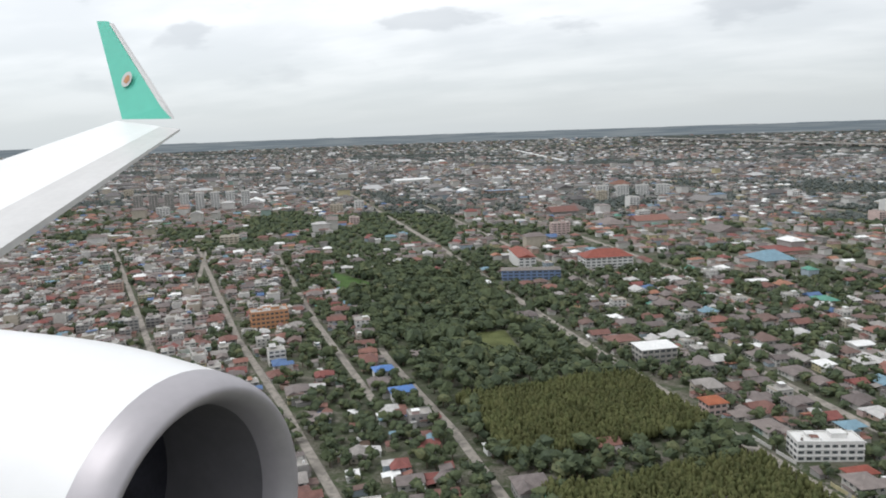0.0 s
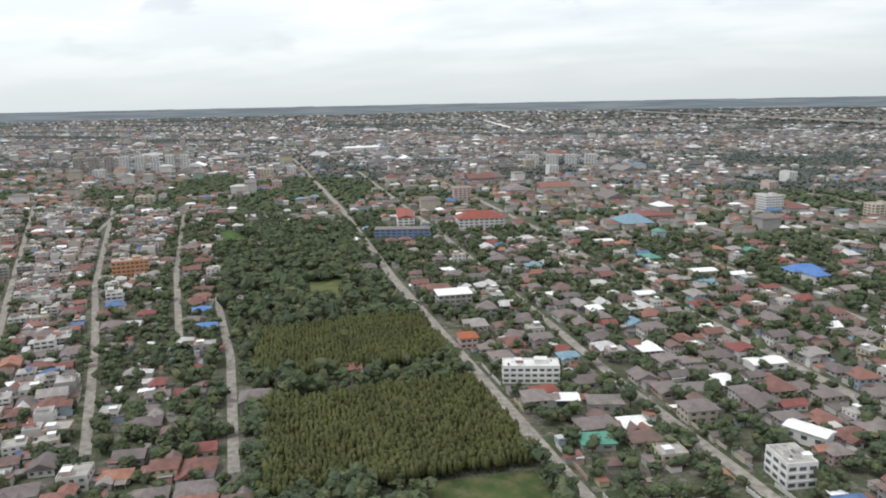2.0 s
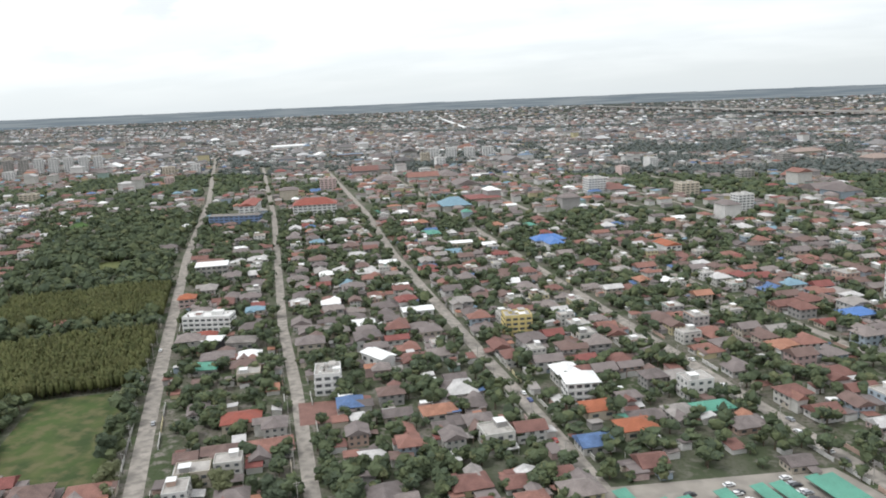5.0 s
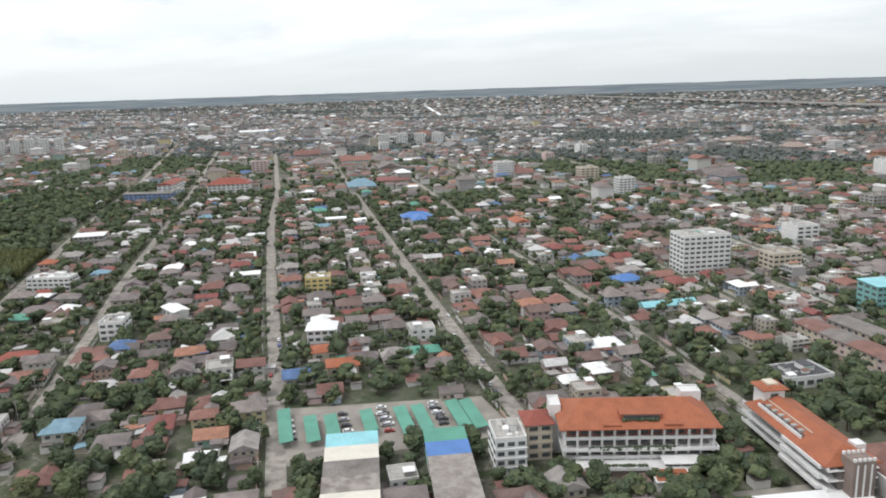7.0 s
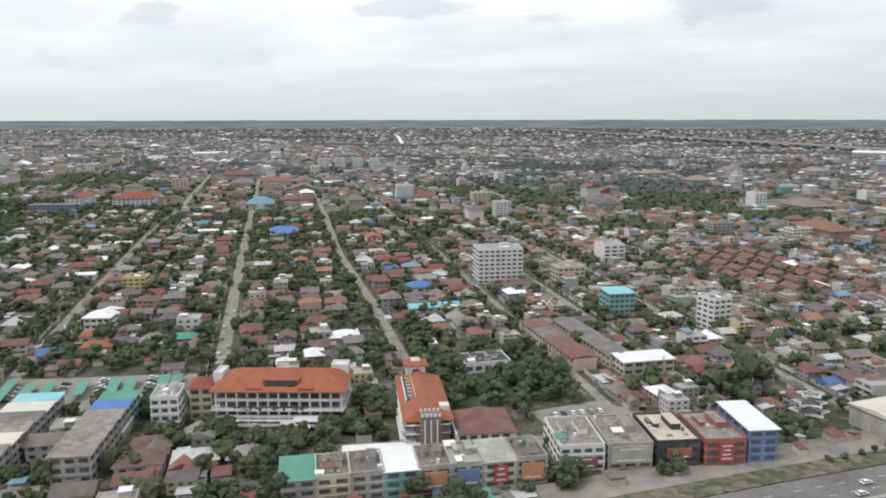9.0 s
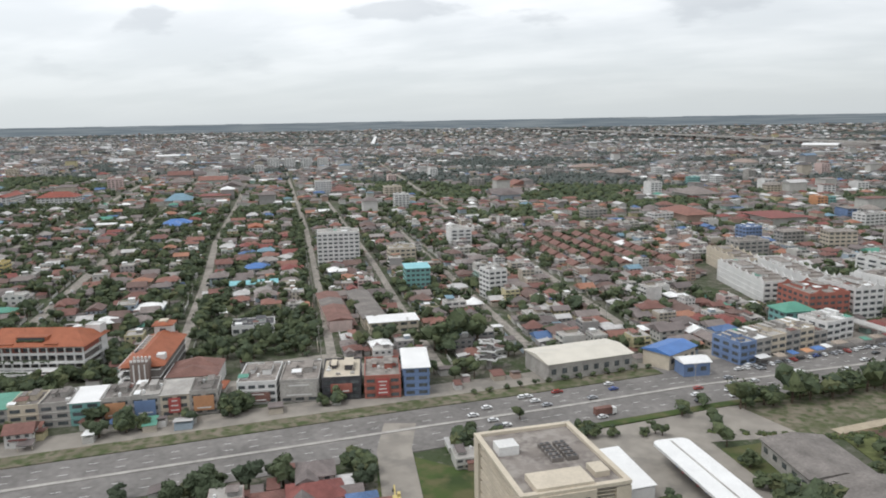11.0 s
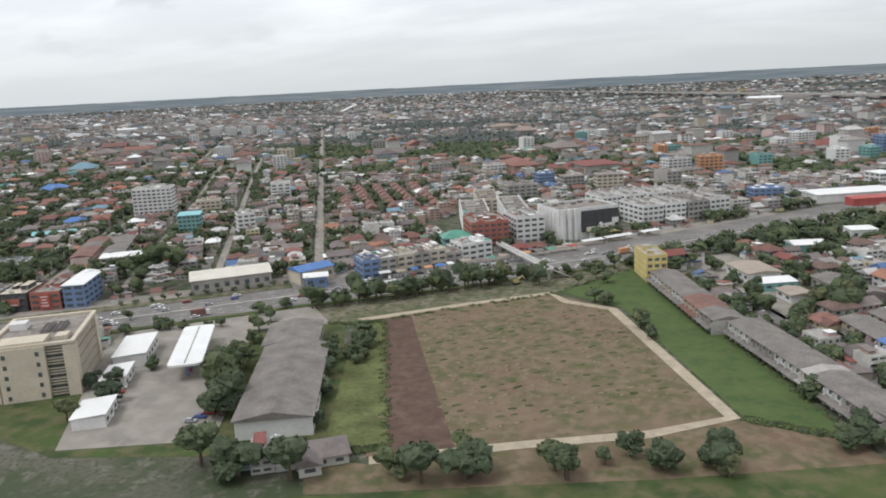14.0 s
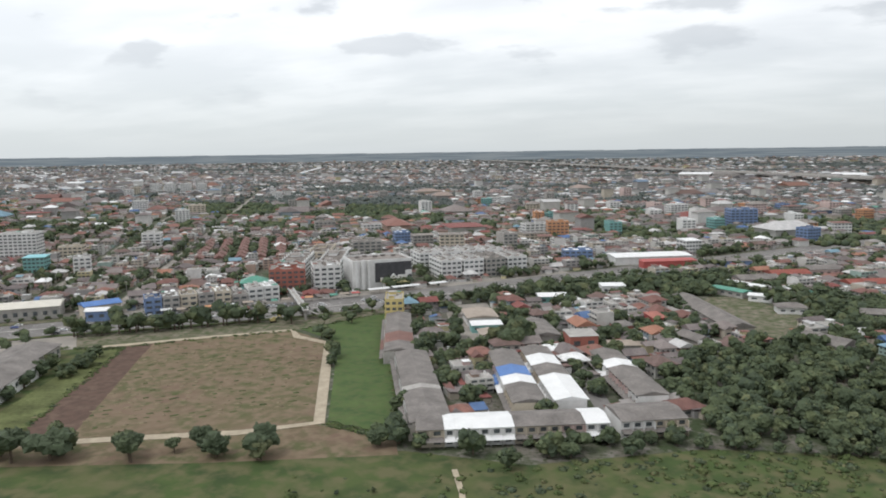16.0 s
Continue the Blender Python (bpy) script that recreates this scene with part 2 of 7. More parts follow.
def patchy(name, colours, scale):
    m = bpy.data.materials.new(name)
    m.use_nodes = True
    nt = m.node_tree
    N, L = nt.nodes.new, nt.links.new
    b = nt.nodes["Principled BSDF"]
    b.inputs["Roughness"].default_value, b.inputs["Specular IOR Level"].default_value = 0.95, 0.1
    geo = N("ShaderNodeNewGeometry")
    col = None
    for k, c in enumerate(colours):
        if k == 0:
            col = c
            continue
        n = N("ShaderNodeTexNoise")
        n.inputs["Scale"].default_value, n.inputs["Detail"].default_value = scale * (2.3 ** (k - 1)), 5
        L(geo.outputs["Position"], n.inputs[0])
        r = N("ShaderNodeMapRange")
        r.inputs[1].default_value, r.inputs[2].default_value = 0.44, 0.64
        L(n.outputs[0], r.inputs[0])
        x = N("ShaderNodeMix")
        x.data_type = "RGBA"
        L(r.outputs[0], x.inputs[0])
        if isinstance(col, tuple):
            x.inputs[6].default_value = (*col, 1)
        else:
            L(col, x.inputs[6])
        x.inputs[7].default_value = (*c, 1)
        col = x.outputs[2]
    L(col, b.inputs["Base Color"])
    return m


M["road"] = patchy("worn_concrete_road", [(0.30, 0.275, 0.245), (0.25, 0.23, 0.205), (0.345, 0.315, 0.28), (0.20, 0.185, 0.165)], 0.09)
M["stained"] = patchy("stained_roof_screed", [(0.24, 0.215, 0.195), (0.17, 0.15, 0.138), (0.31, 0.285, 0.26)], 0.25)
M["cream_metal"] = material("cream_metal_roof", (0.60, 0.565, 0.49), 0.5, noise_scale=0.3, noise_amount=0.08, wave=3.0)
M["tan_sheet"] = material("tan_sheet_roof", (0.34, 0.285, 0.235), 0.7, noise_scale=0.3, noise_amount=0.14, wave=4.0)


def ground_material():
    m = bpy.data.materials.new("city_ground")
    m.use_nodes = True
    nt = m.node_tree
    N, L = nt.nodes.new, nt.links.new
    b = nt.nodes["Principled BSDF"]
    b.inputs["Roughness"].default_value, b.inputs["Specular IOR Level"].default_value = 0.95, 0.1
    geo = N("ShaderNodeNewGeometry")
    def nz(scale, lo, hi, det=4):
        n = N("ShaderNodeTexNoise")
        n.inputs["Scale"].default_value, n.inputs["Detail"].default_value = scale, det
        L(geo.outputs["Position"], n.inputs[0])
        r = N("ShaderNodeMapRange")
        r.inputs[1].default_value, r.inputs[2].default_value = lo, hi
        L(n.outputs[0], r.inputs[0])
        return r.outputs[0]
    def mix(f, a, c):
        n = N("ShaderNodeMix")
        n.data_type = "RGBA"
        for k, v in ((0, f), (6, a), (7, c)):
            if isinstance(v, tuple):
                n.inputs[k].default_value = (*v, 1)
            else:
                L(v, n.inputs[k])
        return n.outputs[2]
    c = mix(nz(0.09, 0.42, 0.6), (0.058, 0.076, 0.040), (0.14, 0.128, 0.108))
    c = mix(nz(0.35, 0.52, 0.66), c, (0.19, 0.175, 0.155))
    c = mix(nz(1.1, 0.5, 0.7), c, (0.045, 0.060, 0.025))
    c = mix(nz(0.012, 0.45, 0.7), c, (0.070, 0.080, 0.052))
    L(c, b.inputs["Base Color"])
    return m


M["ground"] = ground_material()


# ---- mesh tools ----
class Build:
    """Collects faces of several materials into one mesh."""
    def __init__(self):
        self.v, self.f, self.m, self.slots = [], [], [], []

    def slot(self, mat):
        if mat not in self.slots:
            self.slots.append(mat)
        return self.slots.index(mat)

    def poly(self, pts, mat):
        n = len(self.v)
        self.v += [tuple(p) for p in pts]
        self.f.append(tuple(range(n, n + len(pts))))
        self.m.append(self.slot(mat))

    def faces(self, verts, faces, mat):
        n, s = len(self.v), self.slot(mat)
        self.v += [tuple(p) for p in verts]
        self.f += [tuple(n + i for i in f) for f in faces]
        self.m += [s] * len(faces)

    def box(self, x, y, z, sx, sy, sz, mat, turn=0.0):
        c, s = math.cos(turn), math.sin(turn)
        vs = []
        for dz in (0, sz):
            for dx, dy in ((-1, -1), (1, -1), (1, 1), (-1, 1)):
                px, py = dx * sx / 2, dy * sy / 2
                vs.append((x + c * px - s * py, y + s * px + c * py, z + dz))
        self.faces(vs, [(3, 2, 1, 0), (4, 5, 6, 7), (0, 1, 5, 4), (1, 2, 6, 5), (2, 3, 7, 6), (3, 0, 4, 7)], mat)

    def pane(self, x, y, z, sx, sy, sz, mat):
        """A flat window just proud of the wall it is set in."""
        if sx > sy:
            e = y + (0.03 if y > 0 else -0.03)
            self.poly([(x - sx / 2, e, z), (x + sx / 2, e, z), (x + sx / 2, e, z + sz), (x - sx / 2, e, z + sz)], mat)
        else:
            e = x + (0.03 if x > 0 else -0.03)
            self.poly([(e, y - sy / 2, z), (e, y + sy / 2, z), (e, y + sy / 2, z + sz), (e, y - sy / 2, z + sz)], mat)

    def hip(self, x, y, z, sx, sy, h, mat, ridge=None, lip=0.14):
        """A hipped roof with eaves; ridge: the ridge's length (0 to sx; sx makes a gable)."""
        r = max(sx - sy, sx * 0.15) if ridge is None else ridge
        a, b = sx / 2, sy / 2
        vs = [(x - a, y - b, z), (x + a, y - b, z), (x + a, y + b, z), (x - a, y + b, z)]
        vs += [(px, py, pz + lip) for px, py, pz in vs]
        vs += [(x - r / 2, y, z + lip + h), (x + r / 2, y, z + lip + h)]
        fs = [(3, 2, 1, 0), (0, 1, 5, 4), (1, 2, 6, 5), (2, 3, 7, 6), (3, 0, 4, 7), (4, 5, 9, 8), (6, 7, 8, 9), (5, 6, 9), (7, 4, 8)]
        self.faces(vs, fs, mat)

    def shed(self, x, y, z, sx, sy, h, mat, lip=0.1):
        a, b = sx / 2, sy / 2
        vs = [(x - a, y - b, z), (x + a, y - b, z), (x + a, y + b, z + h), (x - a, y + b, z + h)]
        vs += [(px, py, pz + lip) for px, py, pz in vs]
        self.faces(vs, [(3, 2, 1, 0), (0, 1, 5, 4), (1, 2, 6, 5), (2, 3, 7, 6), (3, 0, 4, 7), (4, 5, 6, 7)], mat)

    def tube(self, x, y, z, r0, r1, h, mat, n=8):
        vs = [(x + r * math.cos(2 * math.pi * k / n), y + r * math.sin(2 * math.pi * k / n), z + dz) for r, dz in ((r0, 0), (r1, h)) for k in range(n)]
        fs = [(k, (k + 1) % n, n + (k + 1) % n, n + k) for k in range(n)] + [tuple(range(n, 2 * n)), tuple(range(n - 1, -1, -1))]
        self.faces(vs, fs, mat)

    def add(self, other, dx=0, dy=0, dz=0):
        n = len(self.v)
        self.v += [(x + dx, y + dy, z + dz) for x, y, z in other.v]
        self.f += [tuple(n + i for i in f) for f in other.f]
        self.m += [self.slot(other.slots[i]) for i in other.m]

    def mesh(self, name, smooth=False):
        me = bpy.data.meshes.new(name)
        me.from_pydata(self.v, [], self.f)
        for s in self.slots:
            me.materials.append(s)
        me.polygons.foreach_set("material_index", self.m)
        if smooth:
            me.polygons.foreach_set("use_smooth", [True] * len(self.f))
        me.update()
        return me


def part(name, b, parent, label="", at=None):
    """Links a Build or a mesh as one part under a thing."""
    ob = new(name, b.mesh(name) if isinstance(b, Build) else b)
    ob.parent = parent
    if at is not None:
        ob.matrix_basis = at
    return tagged(ob, label)


def place(x, y, turn=0.0, z=0.0):
    return pose(x, y, z, 0, 0, turn)


def thing(name, m, label, category, group=""):
    ob = new(name)
    ob.matrix_basis = m
    return tagged(ob, label, category, group)


# ---- plan: roads, fields and woods ----
U, V = Vector((0.835, 0.55)), Vector((-0.55, 0.835))
GRID = math.degrees(math.atan2(0.55, 0.835))
LANES = [
    [(84, 100), (45, 150), (-7, 218), (-79, 312), (-218, 505), (-560, 952)],
    [(127, 100), (79, 168), (44, 215), (-10, 294), (-108, 437), (-360, 790)],
    [(190, 106), (153, 161), (106, 228), (29, 340), (-48, 462), (-293, 821)],
    [(232, 140), (208, 175), (155, 254), (76, 373), (-186, 769)],
    [(287, 150), (255, 197), (221, 248), (163, 330), (64, 486), (-133, 787)],
    [(322, 172), (292, 220), (233, 313), (180, 396), (-108, 831)],
    [(352, 176), (317, 230), (268, 308), (120, 530)],
    [(378, 188), (351, 230), (223, 428), (120, 590)],
    [(420, 182), (399, 219), (295, 399), (-100, 1083)],
]
LEFT_LANES = [
    [(-30, 128), (-81, 192), (-129, 245), (-141, 260)],
    [(-110, 200), (-191, 289), (-330, 453), (-410, 550), (-560, 720)],
    [(-70, 122), (-142, 192), (-209, 254), (-391, 440), (-520, 570)],
    [(-150, 156), (-250, 242), (-398, 370), (-702, 631)],
    [(-300, 330), (-425, 490), (-577, 731)],
]
MAIN = [(28, -125), (360, 143), (382, 160), (411, 184), (451, 213), (488, 244), (516, 274), (560, 322), (720, 500)]


def beside(line, d):
    """A line moved sideways by d metres, to its left."""
    out = []
    for i, p in enumerate(line):
        a, c = Vector(line[max(i - 1, 0)]), Vector(line[min(i + 1, len(line) - 1)])
        n = Vector((-(c - a).y, (c - a).x)).normalized() * d
        out.append((p[0] + n.x, p[1] + n.y))
    return out


ROAD = beside(MAIN, -4.0)
FIELD = [(443, 163), (486, 198), (505, 188), (535, 127), (478, 99)]
STRIP = [(488, 200), (505, 230), (511, 222), (553, 126), (536, 129), (507, 189)]
ORCHARDS = [[(-88, 213), (-34, 256), (-6, 215), (-57, 174)], [(-45, 160), (8, 201), (34, 154), (-14, 118)]]
WOODS = [[(-30, 120), (-129, 247), (-200, 335), (-240, 400), (-175, 436), (-95, 325), (-10, 215), (38, 152), (70, 108)],
         [(258, 198), (290, 214), (318, 180), (284, 152)],
         [(602, 192), (608, 147), (800, 152), (800, 218), (655, 212), (640, 214), (622, 216), (612, 210)]]
GREENS = [(560, 285, 26, 22), (590, 300, 22, 20), (608, 300, 16, 26), (640, 290, 30, 12), (672, 262, 34, 26), (622, 330, 14, 10), (634, 405, 22, 26), (330, 640, 95, 90), (280, 780, 80, 110), (120, 1000, 90, 90), (395, 560, 50, 40), (250, 1320, 190, 60), (-145, 800, 60, 70)]


def seg_dist(p, a, b):
    ax, ay = b[0] - a[0], b[1] - a[1]
    t = max(0.0, min(1.0, ((p[0] - a[0]) * ax + (p[1] - a[1]) * ay) / (ax * ax + ay * ay)))
    return math.hypot(p[0] - a[0] - t * ax, p[1] - a[1] - t * ay)


def line_dist(p, line):
    return min(seg_dist(p, a, b) for a, b in zip(line, line[1:]))


def inside(p, poly):
    x, y, odd = p[0], p[1], False
    for (x0, y0), (x1, y1) in zip(poly, poly[1:] + poly[:1]):
        if (y0 > y) != (y1 > y) and x < (x1 - x0) * (y - y0) / (y1 - y0) + x0:
            odd = not odd
    return odd


def ribbon(name, line, width, z, mat, label, category, kind="structure"):
    b = Build()
    left, right = [], []
    for i, p in enumerate(line):
        a, c = Vector(line[max(i - 1, 0)]), Vector(line[min(i + 1, len(line) - 1)])
        n = Vector((-(c - a).y, (c - a).x)).normalized() * width / 2
        left.append((p[0] + n.x, p[1] + n.y)), right.append((p[0] - n.x, p[1] - n.y))
    for i in range(len(line) - 1):
        q = [right[i], right[i + 1], left[i + 1], left[i]]
        b.poly([(x, y, z) for x, y in q], mat)
        for u, w in ((right[i], right[i + 1]), (left[i + 1], left[i])):
            b.poly([(*u, 0), (*w, 0), (*w, z), (*u, z)], mat)
    return tagged(new(name, b.mesh(name)), label, category, kind=kind)


def slab(name, poly, z, mat, label, category, kind="structure"):
    b = Build()
    b.poly([(x, y, z) for x, y in poly], mat)
    for (x0, y0), (x1, y1) in zip(poly, poly[1:] + poly[:1]):
        b.poly([(x0, y0, 0), (x1, y1, 0), (x1, y1, z), (x0, y0, z)], mat)
    ob = new(name, b.mesh(name))
    bm = bmesh.new()
    bm.from_mesh(ob.data)
    bmesh.ops.recalc_face_normals(bm, faces=bm.faces)
    bm.to_mesh(ob.data)
    bm.free()
    return tagged(ob, label, category, kind=kind)


def build_ground():
    b = Build()
    b.poly([(-4900, -600, 0), (4900, -600, 0), (4900, 4900, 0), (-4900, 4900, 0)], M["ground"])
    tagged(new("ground", b.mesh("ground")), "flat city ground of grass, earth and concrete yards", "ground", kind="structure")
    for k, line in enumerate(LANES):
        ribbon("road_%d" % (k + 1), line, 4.1 if k in (0, 2, 3) else 3.4 if k in (1, 4, 8) else 2.6, 0.05 + 0.004 * k, M["road"], "straight pale concrete street between the houses", "road")
    for k, line in enumerate(LEFT_LANES):
        ribbon("road_%d" % (k + 10), line, 2.8, 0.09 + 0.004 * k, M["road"], "pale concrete street in the dense quarter", "road")
    ribbon("road_20", ROAD, 20.4, 0.14, M["asphalt"], "wide grey asphalt main road with several lanes", "road")
    slab("field", FIELD, 0.10, M["earth"], "bare brown ploughed field with dry tufts", "field")
    slab("grass_strip", STRIP, 0.12, M["grass"], "bright green grass strip beside the field", "grass")
    # Emissive strip at the horizon, its haze put into the colour.
    b = Build()
    n = 160
    rng = random.Random(4)
    for k in range(n):
        a0, a1 = (math.radians(-100 + 200 * q / n) for q in (k, k + 1))
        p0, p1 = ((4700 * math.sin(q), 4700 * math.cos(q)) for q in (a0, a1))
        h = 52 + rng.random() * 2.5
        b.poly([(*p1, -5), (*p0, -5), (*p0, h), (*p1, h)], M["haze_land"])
    tagged(new("backdrop", b.mesh("backdrop")), "low glowing line of horizon land painted in bluish haze", "distance", kind="structure")


build_ground()


# ---- houses ----
def house_parts(rng, kind):
    """A house's parts by name: each a Build, with the front towards -y."""
    w, wall, roof, glass = rng.uniform, M["wall"], M["roof"], M["window"]
    out = []
    if kind == "hip":
        sx, sy, h = w(6.2, 8.6), w(5.2, 6.6), rng.choice((1.9, 3.5, 3.7))
    elif kind == "gable":
        sx, sy, h = w(6.0, 9.5), w(4.8, 6.2), rng.choice((1.9, 2.1, 3.5))
    elif kind == "flat":
        sx, sy, h = w(5.5, 8.0), w(5.5, 7.0), rng.choice((3.6, 5.2, 3.8))
    else:
        sx, sy, h = w(8.5, 11.0), w(6.0, 7.0), 2.0
    b = Build()
    b.box(0, 0, 0, sx, sy, h, wall)
    for lev in range(max(1, int(h // 1.7))):
        z = 0.7 + lev * 1.75
        for k in range(-1, 2):
            for s in (-1, 1):
                b.pane(k * sx / 3.1, s * sy / 2, z, sx * 0.15, 0.06, 0.75, glass)
                b.pane(s * sx / 2, k * sy / 3.1, z, 0.06, sy * 0.14, 0.75, glass)
    out.append(("wall", b))
    r = Build()
    if kind == "hip":
        r.hip(0, 0, h, sx + 1.2, sy + 1.2, sy * 0.28, roof)
    elif kind == "gable":
        r.hip(0, 0, h, sx + 1.0, sy + 1.2, sy * 0.27, roof, ridge=sx + 1.0)
    elif kind == "flat":
        for s in (-1, 1):
            b.box(s * (sx / 2 - 0.08), 0, h, 0.16, sy, 0.4, wall), b.box(0, s * (sy / 2 - 0.08), h, sx - 0.33, 0.16, 0.4, wall)
        r.box(0, 0, h, sx - 0.34, sy - 0.34, 0.06, M["grey"])
        r.box(sx * 0.2, sy * 0.2, h + 0.06, sx * 0.3, sy * 0.35, 1.3, wall)
        r.box(sx * 0.2, sy * 0.2, h + 1.36, sx * 0.36, sy * 0.42, 0.1, M["white_metal"])
    else:
        r.hip(0, 0, h, sx + 1.0, sy + 1.2, 1.7, roof)
    out.append(("roof", r))
    if kind in ("hip", "long"):
        g = Build()
        gx = sx * w(0.4, 0.55)
        g.box(-sx / 4, -sy / 2 - 1.3, 0, gx, 2.6, h * 0.98, wall)
        g.box(-sx / 4, -sy / 2 - 2.6, h * 0.4, gx * 0.5, 0.08, 0.8, glass)
        b.add(g)
        q = Build()
        a, y0, y1, t = gx / 2 + 0.5, -sy / 2 - 3.1, -0.2, h + sy * 0.2
        x = -sx / 4
        vs = [(x - a, y0, h + 0.02), (x + a, y0, h + 0.02), (x + a, y1, h + 0.02), (x - a, y1, h + 0.02), (x, y0, t), (x, y1, t)]
        q.faces(vs, [(3, 2, 1, 0), (0, 1, 4), (2, 3, 5), (1, 2, 5, 4), (3, 0, 4, 5)], roof)
        out.append(("gable_roof", q))
    if rng.random() < 0.75:
        p = Build()
        px, py = w(2.6, 4.2), w(2.4, 3.4)
        x, y = sx / 2 - px / 2 + w(-0.5, 1.0), -sy / 2 - py / 2 - 0.1
        p.shed(x, y, 1.5, px, py, 0.45, roof)
        for s in (-1, 1):
            p.box(x + s * (px / 2 - 0.2), y - py / 2 + 0.2, 0, 0.14, 0.14, 1.55, wall)
        out.append(("carport", p))
    elif rng.random() < 0.6:
        p = Build()
        px = w(2.2, 3.6)
        p.box(-sx / 2 - px / 2 - 0.02, 0, 0, px, sy * 0.7, 1.7, wall)
        p.shed(-sx / 2 - px / 2 - 0.1, 0, 1.7, px + 0.6, sy * 0.8, 0.4, roof)
        out.append(("annex", p))
    return out


def whole(parts):
    b = Build()
    for _, p in parts:
        b.add(p)
    return b


KINDS = ["hip"] * 5 + ["gable"] * 4 + ["flat"] * 2 + ["long"] * 2
HOUSE_LABEL = {"hip": "rendered two-storey house with a hipped tile roof", "gable": "plain house with a pitched sheet roof and eaves", "flat": "flat-roofed concrete house with parapet and roof hut",
               "long": "low bungalow with a broad hipped tile roof"}
hrng = random.Random(21)
NEAR_HOUSES = []
for k in range(26):
    kind = KINDS[k % len(KINDS)]
    NEAR_HOUSES.append((kind, [(n, p.mesh(n)) for n, p in house_parts(hrng, kind)]))

def near_house(x, y, turn, pick, scale=1.0):
    kind, parts = NEAR_HOUSES[pick % len(NEAR_HOUSES)]
    ob = thing("house", place(x, y, turn), HOUSE_LABEL[kind] + " among trees", "house", "houses of the quarter")
    ob.scale = (scale, scale, scale)
    for n, me in parts:
        part(n, me, ob)


# ---- trees ----
ICO = {}
for level in (1, 2, 3):
    bm = bmesh.new()
    bmesh.ops.create_icosphere(bm, subdivisions=level, radius=1.0)
    ICO[level] = ([v.co.copy() for v in bm.verts], [tuple(v.index for v in f.verts) for f in bm.faces])
    bm.free()


def lump(b, x, y, z, rx, rz, level, mat, rng, rough=0.28):
    vs, fs = ICO[level]
    off = Vector((rng.uniform(-50, 50), rng.uniform(-50, 50), rng.uniform(-50, 50)))
    out = []
    for v in vs:
        k = 1 + rough * noise.noise(v * 2.1 + off) * 1.6 + rough * 0.5 * noise.noise(v * 5 + off)
        out.append((x + v.x * rx * k, y + v.y * rx * k, z + v.z * rz * k))
    b.faces(out, fs, mat)


def leaves(b, x, y, z, rx, rz, count, size, mat, rng):
    """Small sprays of leaves that stand out of a clump."""
    for _ in range(count):
        d = Vector((rng.gauss(0, 1), rng.gauss(0, 1), abs(rng.gauss(0, 1)) * 0.9 - 0.15)).normalized()
        k = rng.uniform(0.88, 1.16)
        c = Vector((x + d.x * rx * k, y + d.y * rx * k, z + d.z * rz * k))
        a = Vector((rng.gauss(0, 1), rng.gauss(0, 1), rng.gauss(0, 0.6))).normalized()
        e = d.cross(a).normalized() if d.cross(a).length > 0.1 else Vector((1, 0, 0))
        s = size * rng.uniform(0.6, 1.3)
        b.poly([c - a * s, c + e * s * 0.6, c + a * s, c - e * s * 0.6], mat)


def crown_build(rng, level, sprays, mat, r=2.3, h=5.0):
    b = Build()
    n = (rng.randint(9, 12) if sprays > 200 else 5) if level > 1 else 4
    for k in range(n):
        a, d = rng.uniform(0, 6.28), r * rng.uniform(0.25, 0.8) * (k > 0)
        q = r * (rng.uniform(0.32, 0.55) if sprays > 200 else rng.uniform(0.42, 0.66))
        z = h * 0.56 + rng.uniform(-0.28, 0.22) * h * (k > 0)
        x, y = d * math.cos(a), d * math.sin(a)
        lump(b, x, y, z, q, q * rng.uniform(0.7, 0.95), level, mat, rng, 0.5)
        leaves(b, x, y, z, q, q * 0.9, sprays // n, 0.26 if sprays > 200 else 0.34, mat, rng)
    return b


def trunk_build(rng, h=5.0):
    b = Build()
    b.tube(0, 0, 0, 0.22, 0.13, h * 0.5, M["bark"], 7)
    for k in range(4):
        a = k * 1.6 + rng.random()
        p0, p1 = Vector((0, 0, h * 0.34)), Vector((math.cos(a) * 1.2, math.sin(a) * 1.2, h * 0.64))
        s = Vector((-math.sin(a), math.cos(a), 0)) * 0.07
        t = Vector((0, 0, 0.08))
        b.faces([p0 - s, p0 + s, p0 + t, p1 - s * 0.5, p1 + s * 0.5, p1 + t * 0.5], [(0, 1, 4, 3), (1, 2, 5, 4), (2, 0, 3, 5), (3, 4, 5)], M["bark"])
    return b


trng = random.Random(8)
NEAR_TREES = [(trunk_build(trng).mesh("trunk"), crown_build(trng, 2, 480, M["leaf"]).mesh("crown")) for _ in range(9)]
TREE_LABEL = "leafy dark green broadleaf tree with uneven crown"


def near_tree(x, y, scale, k):
    trunk, crown = NEAR_TREES[k % len(NEAR_TREES)]
    ob = thing("tree", place(x, y, (k * 73) % 360), TREE_LABEL, "tree", "trees of the quarter")
    ob.scale = (scale, scale, scale * (0.85 + 0.06 * (k % 6)))
    part("trunk", trunk, ob), part("crown", crown, ob)


# ---- large buildings ----
TAKEN = []
CLEAR = []


